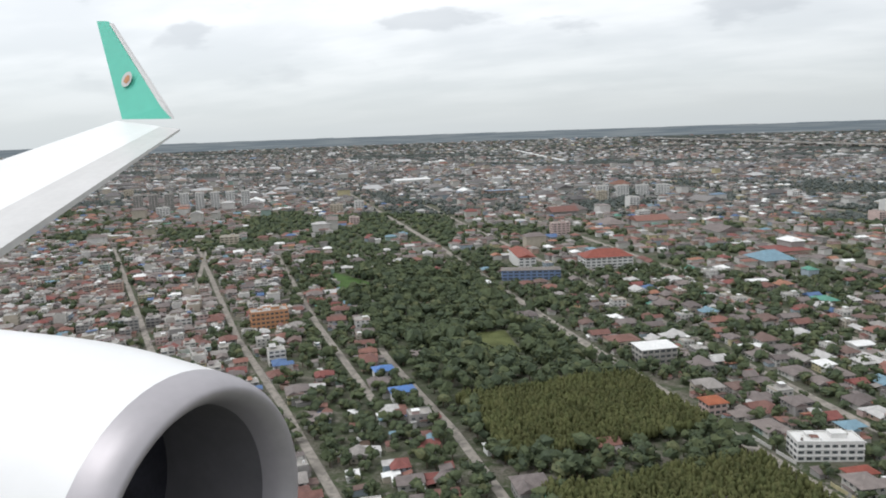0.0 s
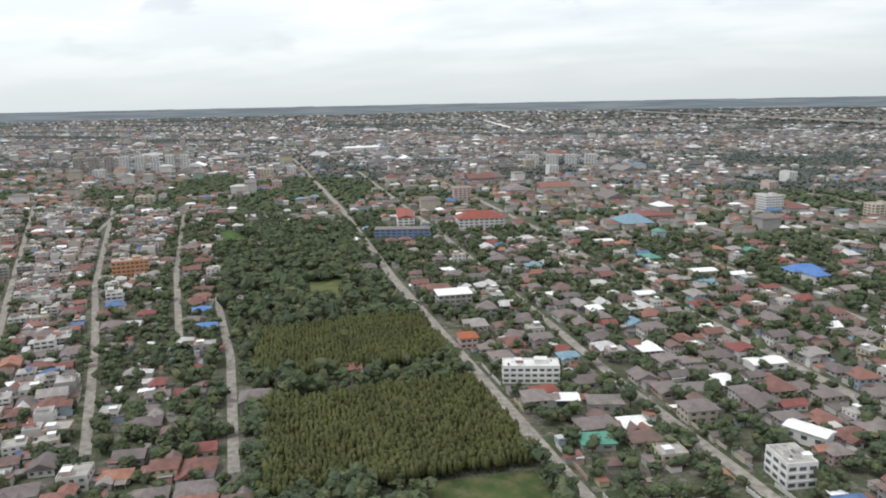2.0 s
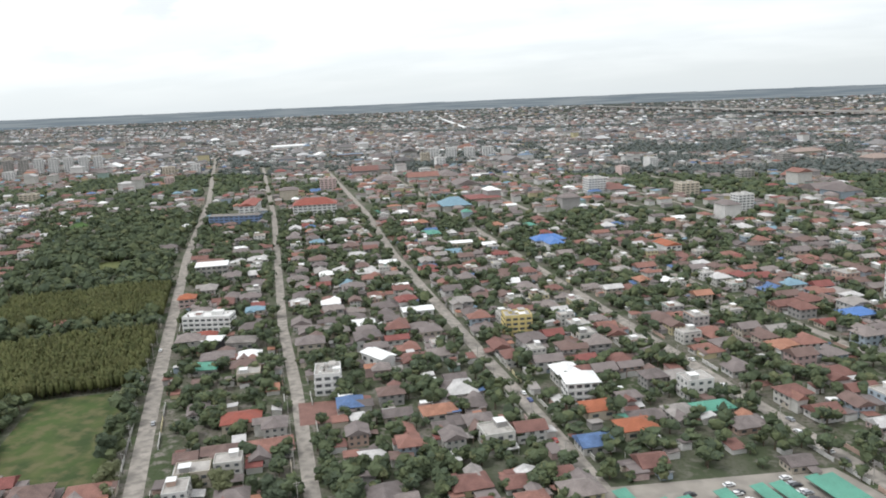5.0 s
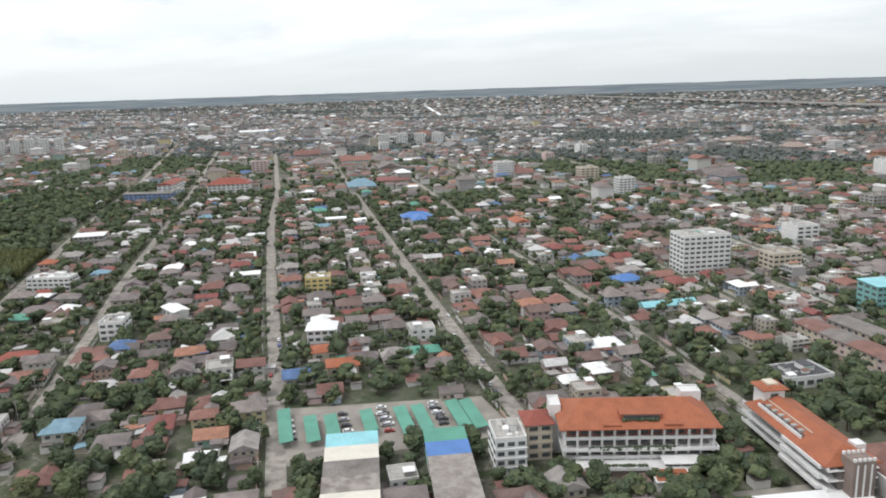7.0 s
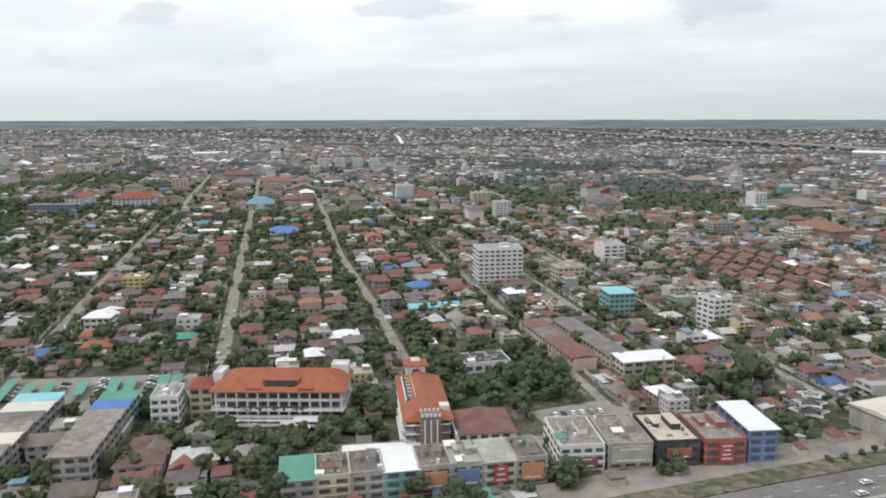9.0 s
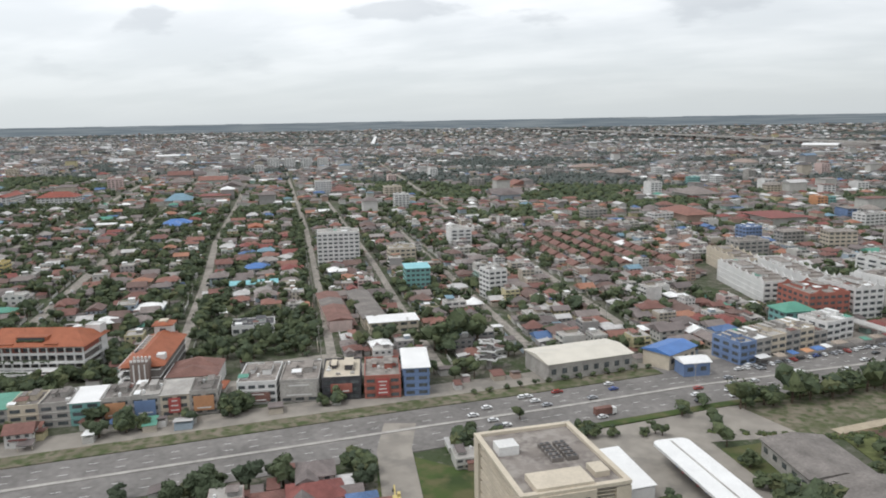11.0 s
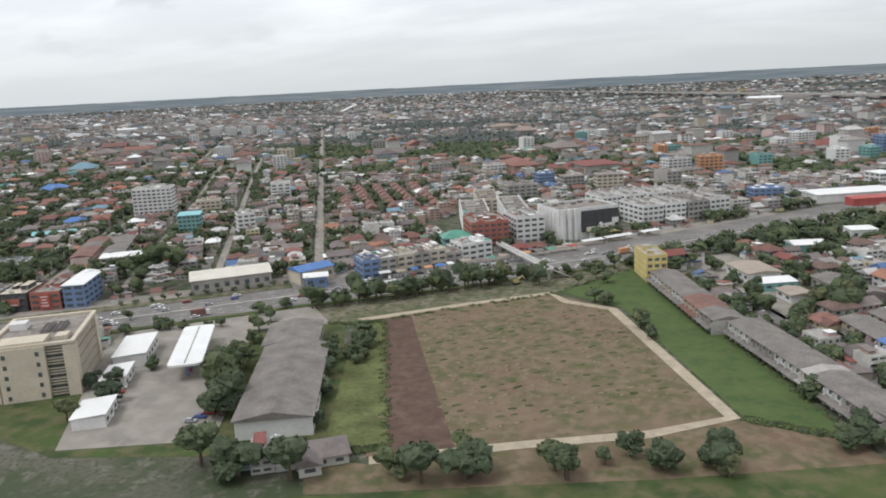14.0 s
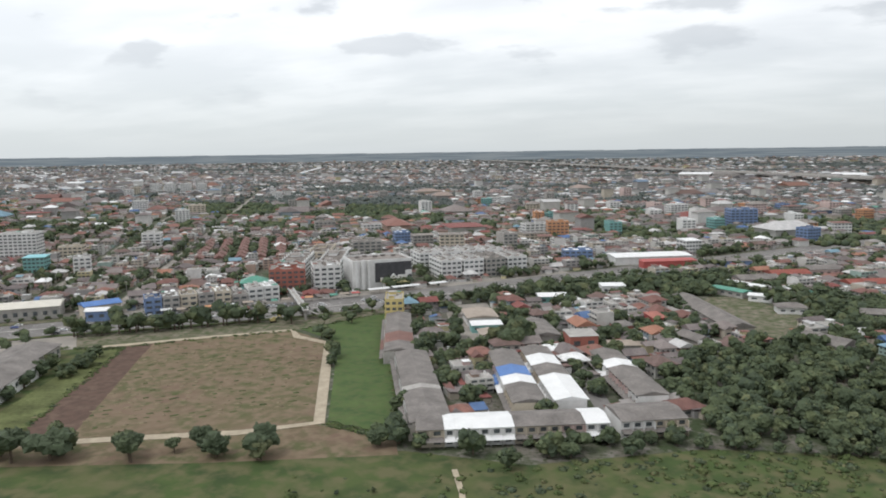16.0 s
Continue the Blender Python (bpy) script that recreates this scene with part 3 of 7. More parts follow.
def block(x, y, turn, sx, sy, floors, fh, wall, label, roof="flat", roofmat=None, bays=6, side=3, name="apartment_building", glass=None, band=True, gables=0):
    """A storeyed building: walls, one window a bay and floor, floor bands, and a roof."""
    TAKEN.append((x, y, max(sx, sy) * 0.55))
    ob = thing(name, place(x, y, turn), label, "building")
    h = floors * fh
    b = Build()
    b.box(0, 0, 0, sx, sy, h, wall)
    if band:
        for k in range(1, floors):
            b.box(0, 0, k * fh - 0.08, sx + 0.3, sy + 0.3, 0.16, wall)
    g = glass or M["window"]
    if y > 300:
        for k in range(floors):
            z = k * fh + fh * 0.3
            for i in range(bays):
                b.box((i + 0.5) * sx / bays - sx / 2, -sy / 2, z, sx / bays * 0.66, 0.12, fh * 0.44, g)
            for i in range(side):
                for s in (-1, 1):
                    b.box(s * sx / 2, (i + 0.5) * sy / side - sy / 2, z, 0.12, sy / side * 0.62, fh * 0.44, g)
    part("wall", b, ob)
    pane = Build()
    pane.box(0, 0, 0, sx / bays * 0.66, 0.12, fh * 0.44, g)
    pm = pane.mesh("window")
    pane = Build()
    pane.box(0, 0, 0, 0.12, sy / side * 0.62, fh * 0.44, g)
    qm = pane.mesh("window")
    for k in range(floors if y <= 300 else 0):
        z = k * fh + fh * 0.3
        for i in range(bays):
            part("window", pm, ob, at=pose((i + 0.5) * sx / bays - sx / 2, -sy / 2, z))
        for i in range(side):
            for s in (-1, 1):
                part("window", qm, ob, at=pose(s * sx / 2, (i + 0.5) * sy / side - sy / 2, z))
    r = Build()
    rm = roofmat or M["grey"]
    if roof == "flat":
        for s in (-1, 1):
            r.box(s * (sx / 2 - 0.1), 0, h + 0.01, 0.2, sy, 0.5, wall), r.box(0, s * (sy / 2 - 0.1), h + 0.01, sx - 0.42, 0.2, 0.5, wall)
        r.box(0, 0, h + 0.01, sx - 0.42, sy - 0.42, 0.08, rm)
        crng2 = random.Random(int(x * 13 + y * 7))
        pieces = [("stair_hut", sx * 0.18, sy * 0.1, sx * 0.22, sy * 0.4, 1.3, wall), ("stair_hut", -sx * 0.22, sy * 0.15, sx * 0.12, sy * 0.3, 0.9, wall)]
        for _ in range(int(3 + sx * sy / 34) if y <= 300 else 0):
            px, py = crng2.uniform(-0.42, 0.42) * sx, crng2.uniform(-0.42, 0.42) * sy
            pick = crng2.random()
            if pick < 0.35:
                pieces.append(("water_tank", px, py, 0.32, 0, crng2.uniform(0.5, 0.9), M["white_metal" if pick < 0.2 else "grey_sheet"]))
            elif pick < 0.7:
                pieces.append(("roof_unit", px, py, crng2.uniform(0.4, 1.2), crng2.uniform(0.4, 0.9), crng2.uniform(0.25, 0.6), M["grey" if pick < 0.55 else "white"]))
            else:
                pieces.append(("roof_shelter", px, py, crng2.uniform(1.2, 2.6), crng2.uniform(1.2, 2.4), crng2.uniform(0.4, 0.8), M[crng2.choice(("white_metal", "grey_sheet", "green_sheet", "brown_tile"))]))
        for what, px, py, pw, pd, ph, pmat in pieces:
            q = Build()
            if what == "water_tank":
                q.tube(px, py, h + 0.09, pw, pw, ph, pmat, 9), q.tube(px, py, h + 0.09 + ph, pw, pw * 0.4, 0.12, pmat, 9)
            elif what == "roof_shelter":
                q.box(px, py, h + 0.09, pw * 0.9, pd * 0.9, ph, wall), q.shed(px, py, h + 0.1 + ph, pw, pd, 0.15, pmat)
            else:
                q.box(px, py, h + 0.09, pw, pd, ph, pmat)
                if what == "stair_hut":
                    q.box(px, py, h + 0.09 + ph, pw + 0.3, pd + 0.3, 0.1, rm)
            if y <= 300:
                part(what, q, ob)
            else:
                r.add(q)
        for k in range(gables):
            for s in (-1, 1):
                gx, gw = (k + 0.5) * sx / gables - sx / 2, sx / gables * 0.3
                pts = [(gx - gw, h + 0.5), (gx + gw, h + 0.5), (gx + gw * 0.45, h + 1.0), (gx, h + 1.7), (gx - gw * 0.45, h + 1.0)]
                vs = [(px, s * (sy / 2 - q), pz) for q in (0.02, 0.22) for px, pz in pts]
                r.faces(vs, [(0, 1, 2, 3, 4), (9, 8, 7, 6, 5)] + [(i, 5 + i, 5 + (i + 1) % 5, (i + 1) % 5) for i in range(5)], wall)
            r.box((k + 1) * sx / gables - sx / 2 - 0.1, 0, h + 0.09, 0.18, sy - 0.5, 0.4, M["stained"])
    elif roof == "hip":
        r.hip(0, 0, h, sx + 1.2, sy + 1.2, sy * 0.26, rm)
    elif roof == "gable":
        r.hip(0, 0, h, sx + 0.8, sy + 0.8, sy * 0.16, rm, ridge=sx + 0.8)
    elif roof == "sheet":
        r.shed(0, 0, h, sx + 0.8, sy + 0.8, 0.35, rm)
    part("roof", r, ob)
    return ob


def pitched(x, y, turn, sx, sy, h, rise, wall, roof, label, name="shed", roofkind="gable", hole=True, windows=True):
    """A long low building with its ridge along local x."""
    if hole:
        for k in range(max(1, int(sx / 10) + 1)):
            f = (k + 0.5) / max(1, int(sx / 10) + 1) - 0.5
            c, s = math.cos(radians(turn)), math.sin(radians(turn))
            TAKEN.append((x + c * f * sx, y + s * f * sx, sy * 0.6))
    ob = thing(name, place(x, y, turn), label, "building")
    b = Build()
    b.box(0, 0, 0, sx, sy, h, wall)
    if windows:
        n = max(2, int(sx / 3))
        for k in range(n):
            for s in (-1, 1):
                b.box((k + 0.5) * sx / n - sx / 2, s * sy / 2, h * 0.4, sx / n * 0.45, 0.08, h * 0.3, M["window"])
    part("wall", b, ob)
    r = Build()
    if roofkind == "gable":
        r.hip(0, 0, h, sx + 0.8, sy + 1.0, rise, roof, ridge=sx + 0.8)
    elif roofkind == "hip":
        r.hip(0, 0, h, sx + 1.0, sy + 1.0, rise, roof)
    else:
        r.shed(0, 0, h, sx + 0.4, sy + 0.6, rise, roof)
    part("roof", r, ob)
    return ob


def row(x0, y0, x1, y1, depth, segments, floors=2, back=True, label="row of terraced town houses with low sheet roofs"):
    """Terraced houses along a line, the front towards the line's right hand; segments: share of the length and roof material."""
    a, c = Vector((x0, y0)), Vector((x1, y1))
    d = (c - a).normalized()
    n = Vector((-d.y, d.x))
    total, at = sum(s for s, _, _ in segments), 0.0
    turn = math.degrees(math.atan2(d.y, d.x))
    length = (c - a).length
    for s, roof, wall in segments:
        w = length * s / total
        m = a + d * (at + w / 2) + n * depth / 2
        at += w
        TAKEN.append((m.x, m.y, max(w, depth) * 0.5))
        ob = thing("terraced_house", place(m.x, m.y, turn), label, "house", "terraced houses")
        h = floors * 1.75
        b = Build()
        b.box(0, 0, 0, w - 0.06, depth, h, wall)
        k = max(1, int(w / 2.2))
        for i in range(k):
            cx = (i + 0.5) * w / k - w / 2
            for lev in range(floors):
                b.box(cx, -depth / 2, lev * 1.75 + 0.55, w / k * 0.5, 0.1, 0.8, M["window"])
                b.box(cx, depth / 2, lev * 1.75 + 0.55, w / k * 0.4, 0.1, 0.7, M["window"])
            b.box(cx + w / k * 0.48, -depth / 2 - 0.35, 0, 0.12, 0.7, h * 0.9, wall)
        part("wall", b, ob)
        r = Build()
        r.hip(0, 0, h + 0.01, w - 0.02, depth + 1.0, 0.75, roof, ridge=w - 0.02, lip=0.12)
        part("roof", r, ob)
        p = Build()
        p.shed(0, -depth / 2 - 0.9, 1.55, w - 0.1, 1.8, 0.3, roof)
        part("awning", p, ob)


def planter(b, x, y, z, L, rng):
    """Shrubs along a ledge."""
    for k in range(int(L / 0.7)):
        q = rng.uniform(0.35, 0.6)
        lump(b, x - L / 2 + (k + 0.5) * 0.7, y + rng.uniform(-0.1, 0.1), z + 0.2, q, q * 0.8, 1, M["leaf"], rng, 0.5)


def school():
    """Four-storey school with open galleries, planted terraces and a broad orange hipped roof with a roof garden."""
    x, y, turn, sx, sy, fh = 249.5, 143.5, 20, 29, 13, 2.0
    TAKEN.extend([(240, 140, 9), (254, 145, 9), (248, 143, 9)])
    rng = random.Random(88)
    ob = thing("school_building", place(x, y, turn), "white four-storey school with galleries and orange tile roof", "building")
    b = Build()
    # Wall behind the galleries coloured dark grey in place of their inner shade.
    b.box(0, 0.8, 0, sx - 1.6, sy - 1.6, 4 * fh, M["grey_sheet"])
    b.box(0, 0.4, 3 * fh + 0.2, sx - 1.2, sy - 1.6, fh, M["brick_red"])
    part("wall", b, ob)
    for tx, ty, tw, td, th in ((-sx / 2 - 0.9, 2.4, 2.2, 5, 2.0), (sx / 2 - 2, sy / 2 - 1.2, 4, 3.6, 2.8)):
        t = Build()
        t.box(tx, ty, 0, tw, td, 4 * fh + th, M["white"])
        for q in (-1, 1):
            t.box(tx + q * (tw / 2 - 0.1), ty, 4 * fh + th, 0.2, td, 0.4, M["white"]), t.box(tx, ty + q * (td / 2 - 0.1), 4 * fh + th, tw - 0.42, 0.2, 0.4, M["white"])
        part("stair_tower", t, ob, "white stair tower with parapet")
    for k in range(4):
        g = Build()
        out = 0.9 if k == 1 else 0.0
        g.box(0, -out / 2, k * fh + 1.86, sx + out, sy + out, 0.14, M["white"])
        if k < 3:
            g.box(0, -sy / 2 - out + 0.08, k * fh + 2.0, sx + out, 0.16, 0.55, M["white"])
            for q in (-1, 1):
                g.box(q * ((sx + out) / 2 - 0.08), -out / 2, k * fh + 2.0, 0.16, sy + out - 0.34, 0.55, M["white"])
        part("gallery", g, ob)
    for px, py, pz, L in ((-1.5, -sy / 2 - 0.5, fh + 2.2, 17), (-4, -sy / 2 - 3.2, 2.0, 11)):
        green = Build()
        planter(green, px, py, pz, L, rng)
        part("planting", green, ob, "green shrubs along the terrace")
    post = Build()
    post.box(0, 0, 0, 0.4, 0.4, 4 * fh - 0.14, M["white"])
    pm = post.mesh("column")
    for i in range(13):
        part("column", pm, ob, at=pose(i * (sx - 0.6) / 12 - sx / 2 + 0.3, -sy / 2 + 0.4, 0))
    win = Build()
    win.box(0, 0, 0, 1.6, 0.1, 1.2, M["window"])
    wm = win.mesh("window")
    for k in range(4):
        for i in range(12):
            part("window", wm, ob, at=pose((i + 0.5) * (sx - 1.6) / 12 - (sx - 1.6) / 2, (0.8 if k < 3 else 0.4) - (sy - 1.6) / 2, k * fh + 0.5))
    r = Build()
    h = 4 * fh + 0.3
    r.hip(0, 0, h, sx + 1.8, sy + 1.8, 3.2, M["orange_tile"], ridge=sx - 9)
    # The dark box on the dormer front imitates the shade of a recess.
    r.box(0.5, -3.4, h + 0.7, 8.2, 3.6, 1.5, M["orange_tile"]), r.box(0.5, -5.3, h + 1.0, 7.0, 0.3, 1.0, M["dark"])
    for q in (-1, 1):
        r.box(0.5 + q * 5.8, -5.4, h + 0.45, 3.4, 3.0, 0.35, M["orange_tile"])
    part("roof", r, ob)
    garden = Build()
    planter(garden, 0.5, -5.5, h + 1.0, 7.5, rng)
    part("roof_garden", garden, ob, "dark green roof garden in the dormer")
    p = Build()
    p.box(-1, -sy / 2 - 1.8, 0, 22, 3.6, 1.5, M["tower_brown"]), p.box(-1, -sy / 2 - 1.9, 1.5, 22.6, 4.0, 0.16, M["white"])
    p.box(-1, -sy / 2 - 3.8, 1.66, 22.6, 0.16, 0.45, M["white"])
    for k in range(4):
        p.box(5 + k * 1.6, -sy / 2 - 2.6, 1.66, 1.2, 0.1, 0.9, M["window"])
    p.box(7.4, -sy / 2 - 2.2, 2.6, 7.2, 3.4, 0.2, M["white"])
    p.box(4.5, -sy / 2 - 6.4, 0, 6.5, 4.6, 1.7, M["white"]), p.box(4.5, -sy / 2 - 6.4, 1.7, 6.9, 5.0, 0.2, M["white"]), p.box(4.5, -sy / 2 - 6.4, 1.9, 6.2, 4.3, 0.1, M["orange_tile"])
    part("porch", p, ob)


def college():
    """L-shaped building with two stair towers, curved galleries and orange roofs."""
    x, y, turn, L, w, fh = 281.5, 150.8, 118, 29, 9.5, 1.9
    TAKEN.extend([(275, 160, 7), (280, 150, 7), (286, 140, 7), (293, 156, 8), (296, 150, 6)])
    ob = thing("college_building", place(x, y, turn), "white galleried building with orange roofs and striped towers", "building")
    b = Build()
    # Dark grey wall colour gives the shade inside the galleries.
    b.box(0, -0.6, 0, L, w - 2.4, 3 * fh, M["grey_sheet"])
    part("wall", b, ob)
    t = Build()
    t.box(L / 2 - 2, 0.6, 0, 4, 4.5, 3 * fh + 4.2, M["white"]), t.box(L / 2 - 4.03, 0.6, 3 * fh + 2.4, 0.1, 1.6, 1.0, M["window"])
    part("stair_tower", t, ob, "white tower with orange hipped roof")
    t = Build()
    t.box(-L / 2 - 0.6, 0, 0, 3.4, 4.2, 3 * fh + 2.6, M["tower_brown"])
    for k in range(3):
        t.box(-L / 2 - 2.35, -1.3 + k * 1.3, 0.4, 0.14, 0.3, 3 * fh + 1.6, M["white"])
    for k in range(5):
        for q in (-1, 1):
            t.box(-L / 2 - 0.6 + q * 1.5, -1.8 + k * 0.9, 3 * fh + 2.6, 0.4, 0.45, 0.5, M["white"])
    part("striped_tower", t, ob, "brown tower with white stripes and battlements")
    for k in range(3):
        g = Build()
        bulge = 0.35 * k
        g.box(0, 0.4, k * fh + 1.75, L + 0.4, w, 0.14, M["white"])
        g.box(0, 0.4 + w / 2 - 0.08, k * fh + 1.89, L + 0.4, 0.16, 0.6, M["white"])
        g.box(-L / 4, 0.4 + w / 2 + 0.5, k * fh + 1.75, L / 2.4, 1.2 - bulge, 0.7, M["white"])
        part("gallery", g, ob)
    win = Build()
    win.box(0, 0, 0, 1.3, 0.1, 0.95, M["window"])
    wm = win.mesh("window")
    for k in range(3):
        for i in range(13):
            part("window", wm, ob, at=pose((i + 0.5) * L / 13 - L / 2, w / 2 - 1.75, k * fh + 0.55))
    r = Build()
    h = 3 * fh + 0.5
    r.hip(-0.5, 0.2, h, L - 1.5, w + 1.4, 2.5, M["orange_tile"], ridge=L - 8)
    part("roof", r, ob)
    slot = Build()
    # A raised dark box stands for the shaded depth of an open slot.
    slot.box(2.6, 3.1, h + 0.5, 14.5, 1.9, 0.75, M["dark"]), slot.box(2.6, 4.2, h + 0.3, 15, 0.22, 1.1, M["white"]), slot.box(2.6, 2.1, h + 0.6, 15, 0.16, 1.35, M["cream"])
    for k in range(6):
        slot.box(-3 + k * 2.2, 3.1, h + 1.25, 0.9, 1.0, 0.4, M["grey"])
    part("light_well", slot, ob, "plant deck on the roof, a dark box for its shaded depth")
    d = Build()
    d.box(-L / 2 + 5, -3.6, h + 0.5, 2.2, 2.0, 1.4, M["white"])
    part("dormer", d, ob, "small white dormer")
    r = Build()
    r.hip(L / 2 - 2, 0.6, 3 * fh + 4.2, 5.4, 5.8, 0.9, M["orange_tile"], ridge=2.4), r.box(L / 2 - 2, 0.6, 3 * fh + 4.95, 2.8, 2.2, 0.4, M["cream"])
    part("tower_roof", r, ob)
    wing = Build()
    wing.box(-L / 2 + 4, -w / 2 - 7, 0, 11, 13, 2 * fh, M["white"])
    for k in range(5):
        wing.box(-L / 2 - 1.5, -w / 2 - 2 - k * 2.3, 0.5, 0.12, 1.5, 1.0, M["window"]), wing.box(-L / 2 - 1.5, -w / 2 - 2 - k * 2.3, 2.4, 0.12, 1.5, 1.0, M["window"])
    wing.box(-L / 2 - 1.7, -w / 2 - 7, 1.8, 0.5, 13, 0.4, M["white"])
    part("wing", wing, ob)
    for k, rx in enumerate((1.2, 7.6)):
        r = Build()
        r.hip(-L / 2 + rx, -w / 2 - 7.2, 2 * fh + 0.02 * k, 6.3, 12.6, 1.9, M["brown_tile"], ridge=0.6)
        part("wing_roof", r, ob)


def office():
    x, y, turn, sx, sy, fh, n = 394.5, 111.2, 35, 17.5, 22.5, 2.2, 5
    TAKEN.extend([(390, 117, 10), (398, 106, 10)])
    ob = thing("office_building", place(x, y, turn), "cream office block with louvred floors and flat roof", "building")
    h = fh * n
    b = Build()
    b.box(0, 0, 0, sx - 1.6, sy - 1.6, h, M["window"])
    for s in (-1, 1):
        for q in (-1, 1):
            b.box(s * (sx / 2 - 1.2), q * (sy / 2 - 1.2), 0, 2.4, 2.4, h, M["cream"])
    b.box(-1.5, -sy / 2 + 1, 0, 9, 2.6, h + 0.3, M["cream"])
    part("wall", b, ob)
    for k in range(n):
        for z in (0.5, 1.1, 1.7):
            g = Build()
            g.box(0, 0, k * fh + z, sx - 0.5, sy - 0.5, 0.16, M["cream"])
            part("louvre", g, ob)
    win = Build()
    win.box(0, 0, 0, 0.7, 0.1, 0.9, M["window"])
    wm = win.mesh("window")
    for k in range(n):
        for i in range(2):
            part("window", wm, ob, at=pose(-4.6 + i * 6.2, -sy / 2 - 0.32, k * fh + 0.6))
    r = Build()
    r.box(0, 0, h + 0.02, sx - 0.2, sy - 0.2, 0.25, M["stained"])
    for s in (-1, 1):
        r.box(s * (sx / 2 - 0.4), 0, h + 0.27, 0.9, sy, 0.55, M["cream"]), r.box(0, s * (sy / 2 - 0.4), h + 0.27, sx - 1.75, 0.9, 0.55, M["cream"])
    r.box(-1.5, -sy / 2 + 3, h + 0.27, 9, 5, 1.0, M["cream"])
    r.box(-5.5, 4, h + 0.27, 3.4, 3.0, 1.5, M["white"]), r.box(5.6, -6.5, h + 0.27, 2.4, 3.2, 0.9, M["cream"])
    part("roof", r, ob)
    unit = Build()
    unit.box(0, 0, 0, 2.0, 0.8, 0.7, M["grey_sheet"]), unit.tube(-0.5, 0, 0.7, 0.3, 0.3, 0.08, M["dark"]), unit.tube(0.5, 0, 0.7, 0.3, 0.3, 0.08, M["dark"])
    um = unit.mesh("cooling_unit")
    for i in range(5):
        for j in range(2):
            part("cooling_unit", um, ob, at=pose(1.0 + j * 2.6, 2.5 + i * 1.3 - 4, h + 0.28))


def canopy():
    """Petrol-station roof with rounded ends on two rows of columns."""
    ob = thing("canopy", place(418.7, 129.2, -58), "long white petrol station canopy with rounded corners", "canopy")
    TAKEN.extend([(413, 138, 6), (419, 129, 6), (425, 120, 6)])
    L, w, z = 27.5, 7.2, 3.6
    pts = []
    for cx, cy, a0 in ((L / 2 - 1.5, w / 2 - 1.5, 0), (-L / 2 + 1.5, w / 2 - 1.5, 90), (-L / 2 + 1.5, -w / 2 + 1.5, 180), (L / 2 - 1.5, -w / 2 + 1.5, 270)):
        for k in range(6):
            a = radians(a0 + k * 18)
            pts.append((cx + 1.5 * math.cos(a), cy + 1.5 * math.sin(a)))
    r = Build()
    r.poly([(x, y, z + 0.5) for x, y in pts], M["white_metal"])
    r.poly([(x, y, z) for x, y in reversed(pts)], M["white"])
    for (x0, y0), (x1, y1) in zip(pts, pts[1:] + pts[:1]):
        r.poly([(x0, y0, z), (x1, y1, z), (x1, y1, z + 0.5), (x0, y0, z + 0.5)], M["white"])
    part("roof", r, ob)
    g = Build()
    g.box(0, 0, z + 0.5, L - 2, 0.35, 0.06, M["grey"])
    part("gutter", g, ob)
    post = Build()
    post.box(0, 0, 0, 0.5, 0.5, z, M["blue"])
    pm = post.mesh("column")
    for i in range(5):
        part("column", pm, ob, at=pose(-10 + i * 5, 0, 0.03))
    for i in range(4):
        pump = Build()
        pump.box(0, 0, 0, 0.5, 0.9, 0.9, M["red"])
        part("fuel_pump", pump, ob, at=pose(-7.5 + i * 5, 0, 0.03))


def star_sign():
    """Three stacked star-shaped frames on a column."""
    ob = thing("star_sign", place(364, 180, 20), "white steel frame of three stacked stars", "sign")
    TAKEN.append((364, 180, 6))
    c = Build()
    c.tube(0, 0, 0, 0.7, 0.6, 7.6, M["grey"], 10)
    part("column", c, ob)
    for k in range(3):
        f = Build()
        z, rr = 3.0 + k * 2.1, 4.6 - k * 0.7
        pts = [((rr if i % 2 == 0 else rr * 0.55) * Vector((math.cos(i * math.pi / 5), math.sin(i * math.pi / 5) * 0.8, 0))) for i in range(10)]
        for a, b2 in zip(pts, pts[1:] + pts[:1]):
            d = b2 - a
            m = (a + b2) / 2
            f.box(m.x, m.y, z, d.length, 0.25, 0.35, M["white"], math.atan2(d.y, d.x))
        for a in pts[::2]:
            f.box(a.x / 2, a.y / 2, z + 0.1, a.length, 0.25, 0.25, M["grey"], math.atan2(a.y, a.x))
        f.poly([(p.x * 0.98, p.y * 0.98, z + 0.1) for p in pts], M["dark"])
        part("star_frame", f, ob)


def footbridge():
    a, c = Vector((457, 245)), Vector((483, 212))
    d, m = c - a, (a + c) / 2
    ob = thing("footbridge", place(m.x, m.y, math.degrees(math.atan2(d.y, d.x))), "grey concrete footbridge over the main road", "bridge")
    L = d.length
    b = Build()
    b.box(0, 0, 3.0, L, 2.0, 0.35, M["grey"])
    part("deck", b, ob)
    for s in (-1, 1):
        r = Build()
        r.box(0, s * 0.95, 3.35, L, 0.1, 0.7, M["white"])
        part("railing", r, ob)
        st = Build()
        for k in range(14):
            st.box(s * (L / 2 - 0.8), 1.2 + k * 0.42, 2.8 - k * 0.21, 1.5, 0.44, 0.22, M["grey"])
        part("stairs", st, ob)
    for k in range(4):
        p = Build()
        p.box(-L / 2 + 1 + k * (L - 2) / 3, 0, 0, 0.6, 0.8, 3.0, M["grey"])
        part("pier", p, ob)


